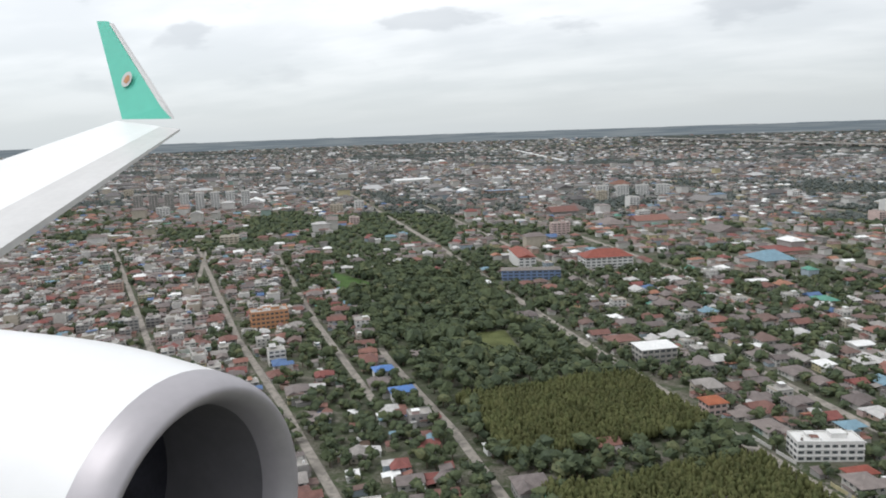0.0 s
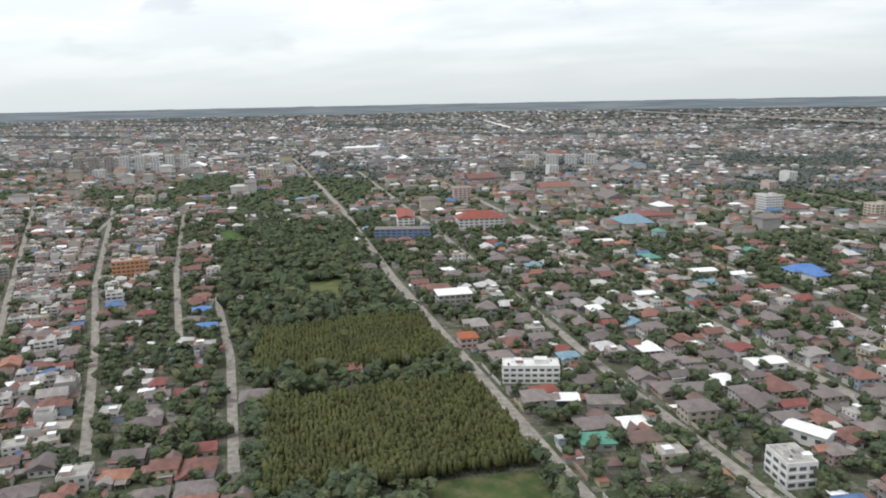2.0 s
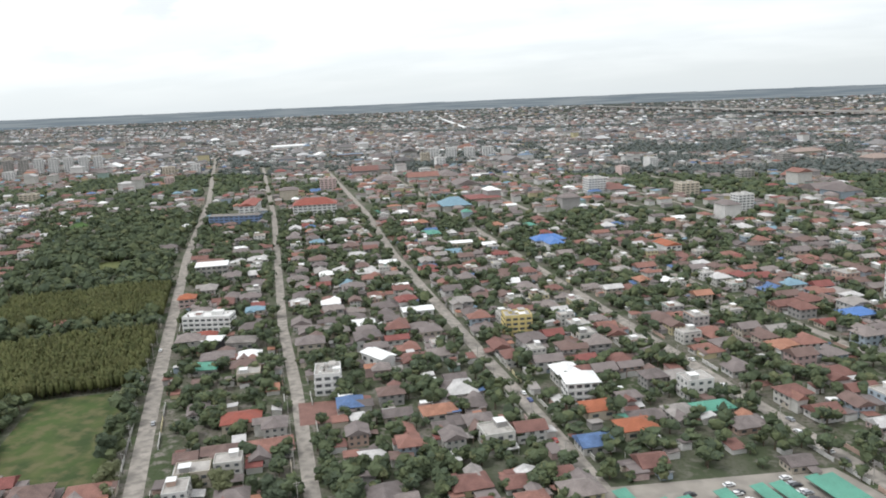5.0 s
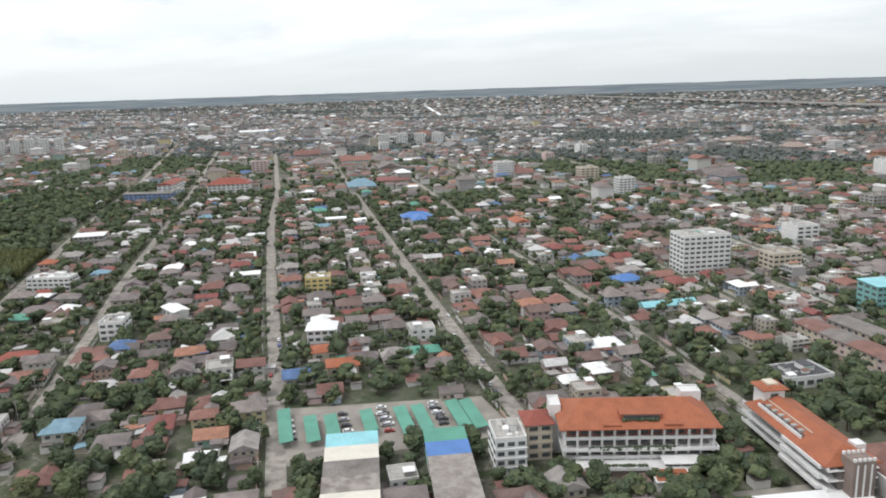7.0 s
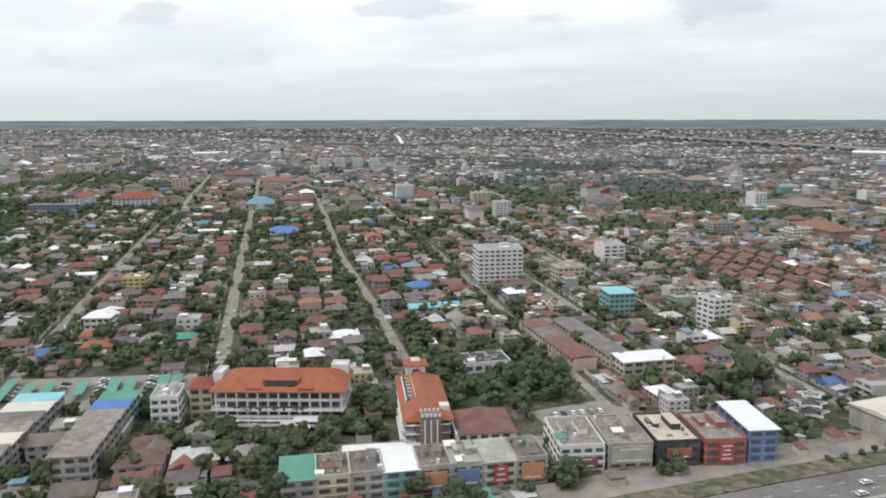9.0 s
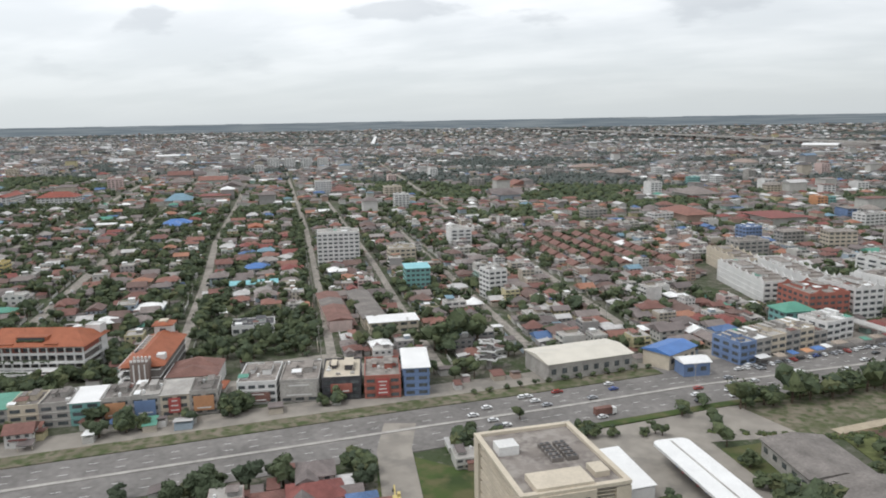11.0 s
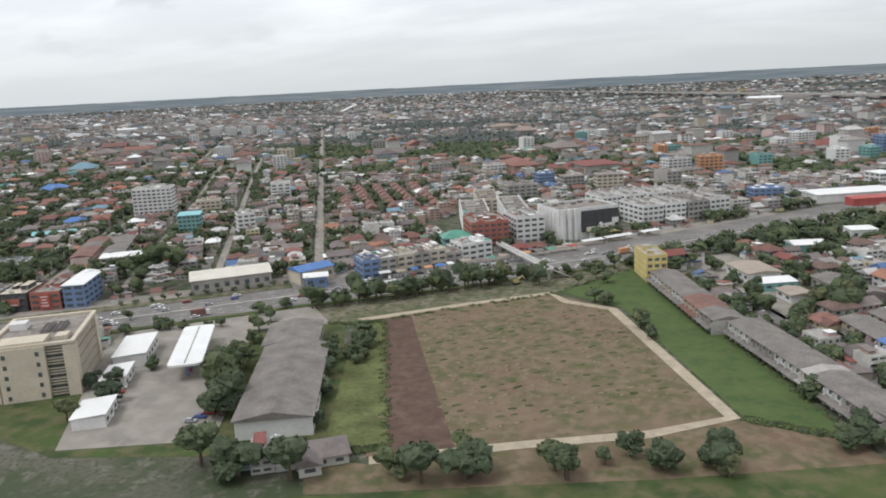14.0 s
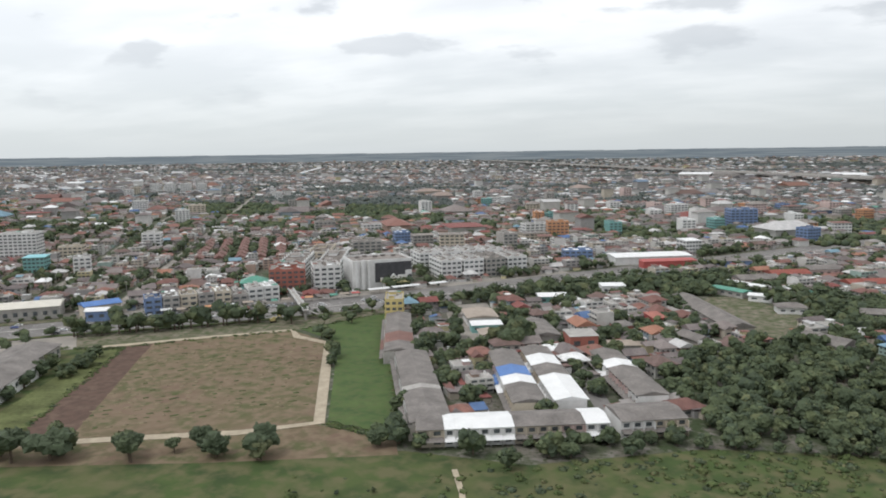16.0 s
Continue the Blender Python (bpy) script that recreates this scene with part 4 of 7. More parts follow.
def mall():
    ob = thing("department_store", place(478, 280, 40), "white and black department store with tall fins", "building")
    TAKEN.extend([(478, 272, 11), (490, 290, 11)])
    b = Build()
    b.box(0, 0, 0, 25, 18, 11.0, M["white"])
    for k in range(1, 6):
        b.box(-12.53, -9 + k * 3, 0.3, 0.1, 0.12, 10.4, M["grey"])
    part("wall", b, ob)
    f = Build()
    f.box(4.5, -9.15, 2.6, 15.6, 0.3, 8.0, M["dark"])
    part("glass_front", f, ob, "black glass front")
    step = Build()
    for k, (x, z, w) in enumerate(((1.0, 2.6, 4.6), (5.0, 2.6, 4.0), (8.5, 3.4, 4.4), (10.8, 5.2, 2.6))):
        step.box(x, -9.55 - 0.03 * k, z, w, 0.5, 1.8, M["white"])
    part("white_panel", step, ob, "stepped white panels on the glass")
    for k in range(3):
        g = Build()
        g.box(-11.2 + k * 2.6, -9.6, 0, 1.2, 1.2, 12.0, M["white"])
        part("fin", g, ob)
    r = Build()
    r.box(0, 0, 11.02, 24.5, 17.5, 0.3, M["stained"])
    for q in (-1, 1):
        r.box(q * 12.4, 0, 11.02, 0.3, 18, 0.9, M["white"]), r.box(0, q * 8.9, 11.02, 24.4, 0.3, 0.9, M["white"])
    for k in range(5):
        r.box(-8 + k * 4, 3 + (k % 2) * 2, 11.32, 1.8, 1.2, 0.8, M["grey_sheet"])
    part("roof", r, ob)
    p = Build()
    p.hip(4, -12.5, 3.0, 11, 6, 0.9, M["dull_yellow"], ridge=8), p.box(4, -11.4, 0, 9, 3.4, 3.0, M["white"])
    p.faces([(1.2, -11.4, 3.4), (6.8, -11.4, 3.4), (4.0, -11.4, 6.2), (1.2, -10.6, 3.4), (6.8, -10.6, 3.4), (4.0, -10.6, 6.2)], [(0, 1, 2), (5, 4, 3), (0, 3, 4, 1), (1, 4, 5, 2), (2, 5, 3, 0)], M["white"])
    part("entrance", p, ob, "porch with low olive-yellow roof and white gable")


def carports():
    """Rows of green sheet roofs on posts over a car park."""
    for k, (x, y, L) in enumerate(((177, 129, 17), (183.5, 129.5, 13), (187.5, 131.5, 13), (193.5, 137, 11), (201.5, 139, 16), (205, 141, 16), (211, 146.5, 14), (214.2, 147.5, 15))):
        ob = thing("carport", place(x, y, -54.5), "green sheet carport over parked cars", "carport", "green carports")
        TAKEN.append((x, y, 6))
        r = Build()
        r.shed(0, 0, 1.5, L, 2.9, 0.25, M["green_sheet"])
        part("roof", r, ob)
        for i in range(4):
            p = Build()
            p.box(-L / 2 + 0.5 + i * (L - 1) / 3, 0.9, 0, 0.12, 0.12, 1.6, M["grey"])
            part("post", p, ob)


def viaduct():
    ob = thing("elevated_expressway", place(312, 2162, math.degrees(math.atan2(-2011, 1055))), "long pale concrete elevated expressway", "viaduct")
    b = Build()
    b.box(0, 0, 9, 3400, 26, 1.6, M["grey"])
    for s in (-1, 1):
        b.box(0, s * 12.8, 10.6, 3400, 0.5, 1.2, M["grey"])
    part("deck", b, ob)
    for k in range(56):
        p = Build()
        p.box(-1680 + k * 61, 0, 0, 4, 9, 9, M["grey"])
        part("pier", p, ob)


G_TURN = GRID
M["cyan"] = material("cyan_sheet", (0.24, 0.50, 0.54), 0.6, noise_scale=0.3, noise_amount=0.1)
school(), college(), office(), canopy(), star_sign(), footbridge(), mall(), carports(), viaduct()

# houses that stand out by their roofs
for hx, hy, ht, hw, hd, hh, wmat, rmat, text in (
        (-107, 211, 40, 8, 6, 3.0, "white", "blue_sheet", "house with bright blue hipped roof"), (-123, 228, 40, 7, 6, 3.2, "white", "blue_sheet", "white house with blue hipped roof"),
        (46, 170, G_TURN - 8, 8, 6, 2.0, "grey", "green_sheet", "low house with bright green sheet roof"), (80, 142, G_TURN, 9, 7, 2.4, "cream", "red_tile", "house with bright red tile roof"),
        (94, 190, G_TURN - 60, 10, 5, 3.4, "white", "white_metal", "long white house with white sheet roof"), (44, 192, G_TURN - 12, 9, 6, 3.0, "grey", "grey_sheet", "grey gabled house with walled white yard"),
        (34, 190, G_TURN - 12, 6, 5, 3.2, "dark", "white_metal", "dark two-storey house with white roof"), (26, 196, G_TURN, 7, 4, 1.9, "cream", "red_tile", "low house with red sheet roof"),
        (-48, 292, G_TURN, 12, 9, 2.8, "cream", "brown_tile", "broad house with dark red hipped roof"), (0, 298, G_TURN, 9, 5, 2.0, "white", "white_metal", "low building with white sheet roof"),
        (39, 313, G_TURN, 8, 6, 2.0, "white", "white_metal", "low building with white sheet roof"), (60, 358, G_TURN, 11, 7, 3.4, "cream", "white_metal", "two-storey house with white roof"),
        (2, 423, G_TURN, 10, 6, 2.4, "white", "white_metal", "house with bright white sheet roof"), (85, 241, G_TURN, 11, 6, 2.2, "white", "white_metal", "bungalow with pale sheet roof"),
        (67, 212, G_TURN, 9, 7, 2.0, "cream", "grey_sheet", "bungalow with grey hipped roof"), (188, 181, G_TURN, 9, 5, 1.8, "cream", "green_sheet", "open hall with green sheet roof"),
        (172, 164, G_TURN, 8, 6, 2.6, "cream", "orange_tile", "house with orange hipped roof"), (162, 172, G_TURN, 7, 6, 2.6, "cream", "orange_tile", "house with orange hipped roof"),
        (248, 243, G_TURN, 18, 4, 2.0, "white", "cyan", "row of low sheds with pale cyan roofs"), (-62, 183, 40, 11, 3.4, 2.2, "white", "white_metal", "narrow white sheet-roofed shelter by the road")):
    pitched(hx, hy, ht, hw, hd, hh, 1.3 if rmat != "white_metal" else 0.6, M[wmat], M[rmat], text, "house", "gable" if "white" in rmat or rmat == "cyan" else "hip")

# blocks of flats and other storeyed buildings
G = GRID
block(255, 300, G - 4, 19, 12, 8, 1.82, M["white"], "white eight-storey apartment block with many windows", bays=8, side=4)
block(284, 306, G, 12, 9, 4, 1.85, M["cream"], "cream four-storey apartment building", bays=5)
block(93, 572, G, 14, 12, 7, 1.8, M["white"], "white seven-storey apartment tower", bays=6, side=4)
block(198, 503, G, 11, 9, 6, 1.7, M["white"], "narrow white six-storey building", bays=4)
block(310.5, 260, G - 3, 9.2, 9, 5, 1.8, M["teal"], "teal five-storey building with pale cyan roof", roof="sheet", roofmat=M["cyan"], bays=5)
block(342.5, 256, G + 10, 7.2, 8, 6, 1.75, M["white"], "white six-storey building with blue roof tank", bays=3, side=3)
block(126, 229, G - 6, 9, 7, 4, 1.65, M["yellow"], "yellow four-storey apartment house", bays=4)
block(19, 207, G - 14, 17, 7, 3, 1.7, M["white"], "pale pink three-storey building with white roof terrace", roofmat=M["white"], bays=8)
block(89, 169, G - 5, 7, 9, 3, 1.9, M["white"], "white modern three-storey house with flat roofs", bays=3)
block(156, 181, G - 8, 8, 7, 3, 1.9, M["white"], "large white villa with hipped white roof", roof="hip", roofmat=M["white_metal"], bays=4, name="villa")
block(-33, 275, G, 14, 9, 3, 2.0, M["grey"], "grey three-storey building with white sheet roof", roof="sheet", roofmat=M["white_metal"], bays=6)
block(-10, 230, G, 6, 6, 2, 1.8, M["pink"], "small pink house with orange roof", roof="hip", roofmat=M["orange_tile"], bays=3, name="house")
block(-208, 276, 43, 17, 9, 4, 2.0, M["orange"], "orange four-storey building with flat roof", bays=8)
block(-85, 455, G - 4, 30, 16, 4, 1.9, M["white"], "white hall with broad red roof", roof="hip", roofmat=M["red_tile"], bays=9, name="school_building")
block(-138, 452, G + 84, 36, 11, 4, 1.9, M["white"], "long white school wing with red roof", roof="gable", roofmat=M["red_tile"], bays=10, name="school_building")
block(-120, 410, G - 14, 34, 8, 3, 1.9, M["blue"], "blue and white school wing", roof="sheet", roofmat=M["grey_sheet"], bays=10, name="school_building")
block(103, 372, G, 16, 9, 2, 1.9, M["white"], "hall with bright blue hipped roof", roof="hip", roofmat=M["blue_sheet"], bays=5, name="hall")
block(107, 366, G + 90, 14, 8, 2, 1.8, M["white"], "hall wing with bright blue roof", roof="hip", roofmat=M["blue_sheet"], bays=4, name="hall")
block(231, 270, G, 10, 7, 1, 2.4, M["white"], "low house with blue sheet roof", roof="hip", roofmat=M["blue_sheet"], bays=3, name="house")
block(163, 368, G + 90, 13, 8, 2, 2.0, M["white"], "temple hall with steep orange roof", roof="gable", roofmat=M["orange_tile"], bays=4, name="hall")
block(283, 192, G, 13, 9, 1, 2.6, M["white"], "low white villa with dark flat roof among trees", roofmat=M["dark"], bays=5, name="villa")
block(325, 205, G, 15, 7, 2, 1.9, M["cream"], "flat building with white and blue sheet roof", roof="sheet", roofmat=M["white_metal"], bays=5)
block(350.2, 162.6, 26, 6, 14, 4, 1.75, M["blue"], "narrow blue and white office with white sheet roof", roof="sheet", roofmat=M["white_metal"], bays=2, side=4, name="shophouse")
block(343.2, 158.6, 26, 8.5, 14, 3, 1.75, M["brick_red"], "dark red three-storey shop building", roofmat=M["stained"], bays=3, side=4, name="shophouse")
block(334.4, 154.6, 26, 9, 14, 3, 1.75, M["dark"], "dark grey shop building with cream roof terrace", roofmat=M["cream"], bays=3, side=4, name="shophouse")
block(325.6, 150.4, 26, 9, 14, 3, 1.7, M["grey"], "grey shop building with large hoarding", bays=3, side=4, name="shophouse", roofmat=M["stained"])
block(316.8, 146.2, 26, 9, 14, 3, 1.7, M["white"], "weathered white shophouse with stained roof terrace", bays=4, side=5, name="shophouse", roofmat=M["stained"])
row(313, 201, 290, 233, 7, [(1, M["brown_tile"], M["pink"]), (1, M["brown_tile"], M["cream"]), (1, M["grey_sheet"], M["pink"]), (1, M["brown_tile"], M["cream"])], label="terraced house with red-brown roof on a lane")
row(322, 207, 299, 239, 7, [(1, M["grey_sheet"], M["cream"]), (1, M["grey_sheet"], M["grey"]), (1, M["grey_sheet"], M["cream"]), (1, M["grey_sheet"], M["grey"])], label="terraced house with grey sheet roof on a lane")


def hoarding(x, y, turn, w, h, z, mat, label, bars):
    """A painted board on a shop front, with unreadable writing as bars."""
    ob = thing("hoarding", place(x, y, turn, z), label, "sign", "shop hoardings")
    b = Build()
    b.box(0, 0, 0, w, 0.18, h, mat)
    board = part("board", b, ob)
    for k in range(bars):
        q = Build()
        q.box(0, -0.12, h * (0.18 + 0.64 * k / max(1, bars - 1)) - 0.12, w * (0.7 - 0.12 * (k % 3)), 0.05, 0.26, M["white"])
        part("lettering_bar", q, board)


def front(x0, y0, turn, depth):
    a = radians(turn)
    return x0 + math.sin(a) * (depth / 2 + 0.45), y0 - math.cos(a) * (depth / 2 + 0.45)


for bx, by, bw, bh, bz, mat, lab, n in ((325.6, 150.4, 8.2, 3.6, 1.4, "grey", "large faded grey-blue hoarding on a shop front", 2), (334.4, 154.6, 5, 2.2, 2.0, "brick_red", "brown picture hoarding on a grey shop front", 1),
                                        (343.2, 158.6, 3.0, 4.2, 0.9, "red", "red shop front with white lettering", 4), (316.8, 146.2, 6.0, 2.2, 0.8, "brown_tile", "brown sign over a shop", 2)):
    fx, fy = front(bx, by, 26, 14)
    hoarding(fx, fy, 26, bw, bh, bz, M[mat], lab, n)
SHOPS = [("grey", "green_sheet"), ("cream", "grey_sheet"), ("grey", "grey_sheet"), ("teal", "white_metal"), ("grey", "grey_sheet"), ("grey", "grey"), ("cream", "grey"), ("grey", "grey_sheet")]
for k, (wmat, rmat) in enumerate(SHOPS):
    f = k / 7
    block(272.5 + 37 * f, 112 + 23 * f, 31.5, 6.2, 9, 3, 1.75, M[wmat], "old shophouse with %s front and cluttered roof" % {"blue": "blue painted", "teal": "teal", "cream": "cream", "brick_red": "red", "white": "white", "grey": "grey"}[wmat],
          roof="flat" if k % 3 else "sheet", roofmat=M[rmat], bays=2, side=3, name="shophouse")
for k, mat, lab in ((4, "orange", "orange painted advertising hoarding"), (5, "blue", "blue painted mural hoarding"), (6, "red", "striped red hoarding"), (7, "orange", "faded orange hoarding")):
    fx, fy = front(272.5 + 37 * k / 7, 112 + 23 * k / 7, 31.5, 9)
    hoarding(fx, fy, 31.5, 4.4 if k != 6 else 2.6, 3.4, 1.2, M[mat], lab + " on an old shop", 3 if k == 6 else 1)
for k in range(6):
    block(198.5 + k * 2.6, 120.5 - k * 5.0, 28, 9.5, 5.0, 3, 1.8, M["grey"], "weathered grey shophouse with sheet roof", roof="sheet", roofmat=M[("cyan", "cream_metal", "grey_sheet", "stained", "cream_metal", "stained")[k]], bays=3, side=2, name="shophouse")
    block(215.5 + k * 2.6, 127.5 - k * 5.0, 28, 7.6, 5.0, 3, 1.9, M["teal" if k == 0 else "grey"], "weathered grey shophouse with sheet roof", roof="sheet",
          roofmat=M["blue_sheet" if k == 1 else "green_sheet" if k == 0 else "stained"], bays=3, side=2, name="shophouse")
block(227.5, 130, 28, 6, 8, 4, 1.9, M["white"], "white corner shophouse with brown roof", bays=3, name="shophouse")
block(231.5, 137, 28, 5, 6, 4, 1.9, M["cream"], "cream shophouse with small red roof", roof="hip", roofmat=M["red_tile"], bays=2, name="shophouse")
pitched(304.5, 143, 24, 7, 5, 1.8, 0.7, M["white"], M["orange_tile"], "low hall with orange tile roof beside the college", "hall", "hip")
pitched(282, 132.5, 28, 20, 5, 1.5, 0.15, M["grey"], M["white_metal"], "low covered walk with white sheet roof", "covered_walk", "shed", windows=False)
pitched(221, 121, 28, 4.5, 8, 2.2, 0.2, M["grey"], M["white_metal"], "lean-to with bright white sheet roof", "shed", "shed", windows=False)
# along the main road
block(448, 258, 30, 14, 16, 5, 1.9, M["brick_red"], "red and white five-storey shophouse block", bays=6, side=6, gables=2, roofmat=M["stained"])
block(460, 268, 34, 11, 16, 5, 1.95, M["white"], "white five-storey shophouse with arched gable", bays=4, side=5, gables=2, roofmat=M["stained"])
block(470, 279, 40, 8, 16, 5, 2.0, M["white"], "white five-storey shophouse beside the store", bays=3, side=5, gables=1, roofmat=M["stained"])
block(432, 292, 112, 40, 11, 4, 1.9, M["white"], "long white four-storey shophouse row", bays=14, side=4, gables=7, roofmat=M["stained"])
block(446, 302, 112, 44, 10, 4, 1.9, M["white"], "long white four-storey shophouse row", bays=14, side=3, gables=8, roofmat=M["stained"])
block(425, 330, 112, 30, 10, 4, 1.8, M["cream"], "long cream four-storey shophouse row", bays=10, side=3, gables=5, roofmat=M["stained"])
for k in range(4):
    block(499 + k * 8.2, 307 + k * 6.4, 38, 9.2, 18, 4, 2.0, M["white" if k != 2 else "grey"], "white four-storey shophouse with gabled front", bays=4, side=5, name="shophouse", gables=2, roofmat=M["stained"])
    block(480 + k * 9, 330 + k * 6.4, 38, 9.2, 16, 4, 1.9, M["white"], "white four-storey shophouse in a row", bays=4, side=3, name="shophouse", gables=2, roofmat=M["stained"])
block(511, 222, 112, 13, 6, 4, 1.9, M["yellow"], "yellow and grey shophouse beside the field", bays=5, side=3, name="shophouse")
SMALL = [("blue", 3), ("grey", 3), ("cream", 3), ("grey", 3), ("cream", 3), ("grey", 2), ("white", 3), ("white", 3)]
for k, (wmat, fl) in enumerate(SMALL):
    block(424 + k * 3.9, 207 + k * 4.6, 44, 5.6, 10, fl, 1.9, M[wmat], "shop building on the main road, three storeys", bays=2, side=3, name="shophouse", roofmat=M["white_metal" if k % 3 == 1 else "grey"])
block(441, 245, 30, 10, 8, 3, 1.9, M["teal"], "shop with bright green sheet roof", roof="hip", roofmat=M["green_sheet"], bays=3, name="shop")
pitched(386, 187, 40, 24, 13, 4.6, 0.9, M["grey"], M["cream_metal"], "pavilion hall with white sheet roof", "hall")
pitched(408, 199, 60, 12, 8, 4.2, 1.0, M["cream"], M["blue_sheet"], "shop with pale blue roof", "shop")
pitched(414, 192, 30, 7, 5, 3.6, 0.8, M["blue"], M["white_metal"], "glass shop with white roof", "shop")
# station yard and sheds
pitched(403.5, 127.5, -58, 15, 7, 3.0, 0.4, M["white"], M["white_metal"], "low building with white metal roof in the yard", "shop", "shed")
pitched(411, 114, -58, 9, 5, 2.4, 0.4, M["white"], M["white_metal"], "low building with white metal roof in the yard", "shop", "shed")
pitched(421, 98, -58, 9, 6, 2.4, 0.4, M["white"], M["white_metal"], "low building with white metal roof in the yard", "shop", "shed")
pitched(437, 143, -64.5, 16, 12, 3.4, 0.9, M["grey"], M["grey_sheet"], "dark grey warehouse with low sheet roof", "warehouse")
pitched(451, 118, -64.5, 38, 13.5, 3.6, 1.3, M["white"], M["grey_sheet"], "long warehouse with weathered grey sheet roof", "warehouse")
# terraces by the field
GS, BT, WM, BS, CR, WH, PK, GY, OT = (M[k] for k in ("grey_sheet", "brown_tile", "white_metal", "blue_sheet", "cream", "white", "pink", "grey", "orange_tile"))
row(512, 214, 530, 172, 7, [(1, GS, WH), (1, GS, CR), (1, GS, WH), (1.2, BT, CR), (1, GS, GY)], label="grey-roofed terraced town house beside the field")
row(533, 172, 556, 126, 7.5, [(1, GS, WH), (1, GS, GY), (1, GS, WH), (0.3, GY, CR), (1, GS, WH), (1, GS, GY)], label="grey-roofed terraced town house beside the field")
row(558, 123, 592, 138, 7.5, [(0.9, GS, CR), (0.35, WM, WH), (1.9, WM, WH), (1.5, GS, CR), (0.8, GS, PK), (0.8, WM, WH)], label="two-storey terraced town house with sheet roof")
row(594, 139, 606, 145, 9, [(1, GS, WH), (1, GS, CR)], label="two-storey terraced town house with sheet roof")
row(556, 180, 572, 143, 6.5, [(1, GS, CR), (0.7, GS, PK), (0.9, BS, WH), (0.7, WM, WH), (1.4, GS, CR)], label="terraced town house with sheet roof and red lean-to")
row(563, 186, 580, 147, 6.5, [(1, GS, CR), (0.5, WM, WH), (0.5, WM, WH), (1.0, GS, CR), (2.0, WM, WH)], label="terraced town house with pale sheet roof")
row(581, 188, 596, 155, 6.5, [(1, GS, PK), (0.6, WM, WH), (1.4, GS, PK), (0.7, GS, WH)], label="terraced town house with brown sheet roof")
pitched(539.5, 226, -64, 13, 9.5, 2.8, 0.7, M["white"], M["tan_sheet"], "workshop with tan sheet roof in a yard", "workshop")
pitched(545, 214.5, 26, 9.5, 4.5, 2.4, 0.4, M["teal"], M["white_metal"], "low green-walled shop with pale roof in a yard", "workshop", "shed")
pitched(549, 205, -64, 7, 6, 2.2, 0.5, M["white"], M["tan_sheet"], "small workshop with pale roof", "workshop")
pitched(562, 212, -64, 20, 8, 2.8, 1.0, M["grey"], M["grey_sheet"], "grey sheet-roofed house row", "workshop")
pitched(576, 203, 26, 8, 7, 4.2, 0.4, M["brick_red"], M["grey"], "red brick house with flat roof", "house", "shed")
pitched(610, 257, -68, 50, 8, 1.6, 1.5, M["grey"], M["grey_sheet"], "long low dark grey shed", "shed", windows=False)
pitched(594, 236, -66, 9, 4, 3.4, 0.2, M["red"], M["brick_red"], "stack of red steel containers", "container", "shed", windows=False)
pitched(556, 262, 20, 10, 7, 3.0, 0.8, M["teal"], M["white_metal"], "workshop with white and green sheet roof", "workshop")
pitched(575, 285, 20, 9, 6, 3.6, 0.3, M["white"], M["white_metal"], "white flat house among trees", "house", "shed")
pitched(582, 372, 26, 38, 15, 3.8, 0.6, M["white"], M["white_metal"], "wide store with white roof and red fascia", "store", windows=False)
pitched(592, 359, 26, 26, 6, 3.2, 0.4, M["red"], M["red"], "red entrance front of the store", "store", "shed", windows=False)
pitched(618, 367, 22, 20, 10, 3.2, 0.4, M["blue"], M["grey_sheet"], "store with blue painted front", "store", "shed", windows=False)
pitched(641, 222, -40, 13, 9, 2.2, 1.6, M["grey"], M["grey_sheet"], "round-backed grey sheet shed among trees", "shed", windows=False)
pitched(606, 216, -50, 9, 5, 2.2, 1.2, M["grey"], M["grey_sheet"], "small grey sheet shed among trees", "shed", windows=False)
pitched(636, 268, 8, 9, 6, 2.2, 1.2, M["white"], M["grey_sheet"], "white bungalow with dark hipped roof", "house", "hip")
pitched(624, 306, -40, 17, 5, 2.6, 0.5, M["grey"], M["white_metal"], "long open shed with pale roof", "shed")
pitched(618, 294, -40, 14, 5, 2.4, 0.5, M["grey"], M["green_sheet"], "long open shed with pale green roof", "shed")
pitched(628, 286, -10, 8, 5, 2.2, 0.4, M["white"], M["white_metal"], "small workshop with white sheet roof", "workshop")
pitched(664, 262, 5, 18, 8, 3.0, 1.0, M["dark"], M["grey_sheet"], "dark open barn with grey sheet roof", "shed", windows=False)
pitched(585, 224, -60, 7, 5, 2.6, 0.4, M["brick_red"], M["grey_sheet"], "dark red workshop beside a lane", "workshop", "shed")
pitched(588, 205, 20, 10, 4, 1.6, 0.5, M["grey"], M["tan_sheet"], "low open shed with rusty pale roof", "shed", "shed", windows=False)
for k in range(6):
    pitched(628 + k * 13, 318 + (k % 3) * 16, 24, 16, 8, 3.2, 1.4, M["white" if k % 2 else "pink"], M["red_tile" if k % 2 else "grey_sheet"], "low hall with pitched roof", "hall")
block(632, 565, 20, 19, 12, 6, 2.0, M["blue"], "dark blue and white office block", bays=6, side=3)
block(521, 455, 20, 13, 9, 6, 1.9, M["orange"], "orange painted six-storey building", bays=5)
# terraces with red roofs
for k in range(5):
    for j in range(7):
        x, y = 372 + k * 9.2 - j * 6.6 - 10, 312 + k * 5.0 + j * 10.6
        pitched(x, y, 122, 9.0, 4.6, 2.8, 1.5, M["cream"], M["brown_tile"], "terraced house with red-brown pitched roof", "terraced_house", hole=True)
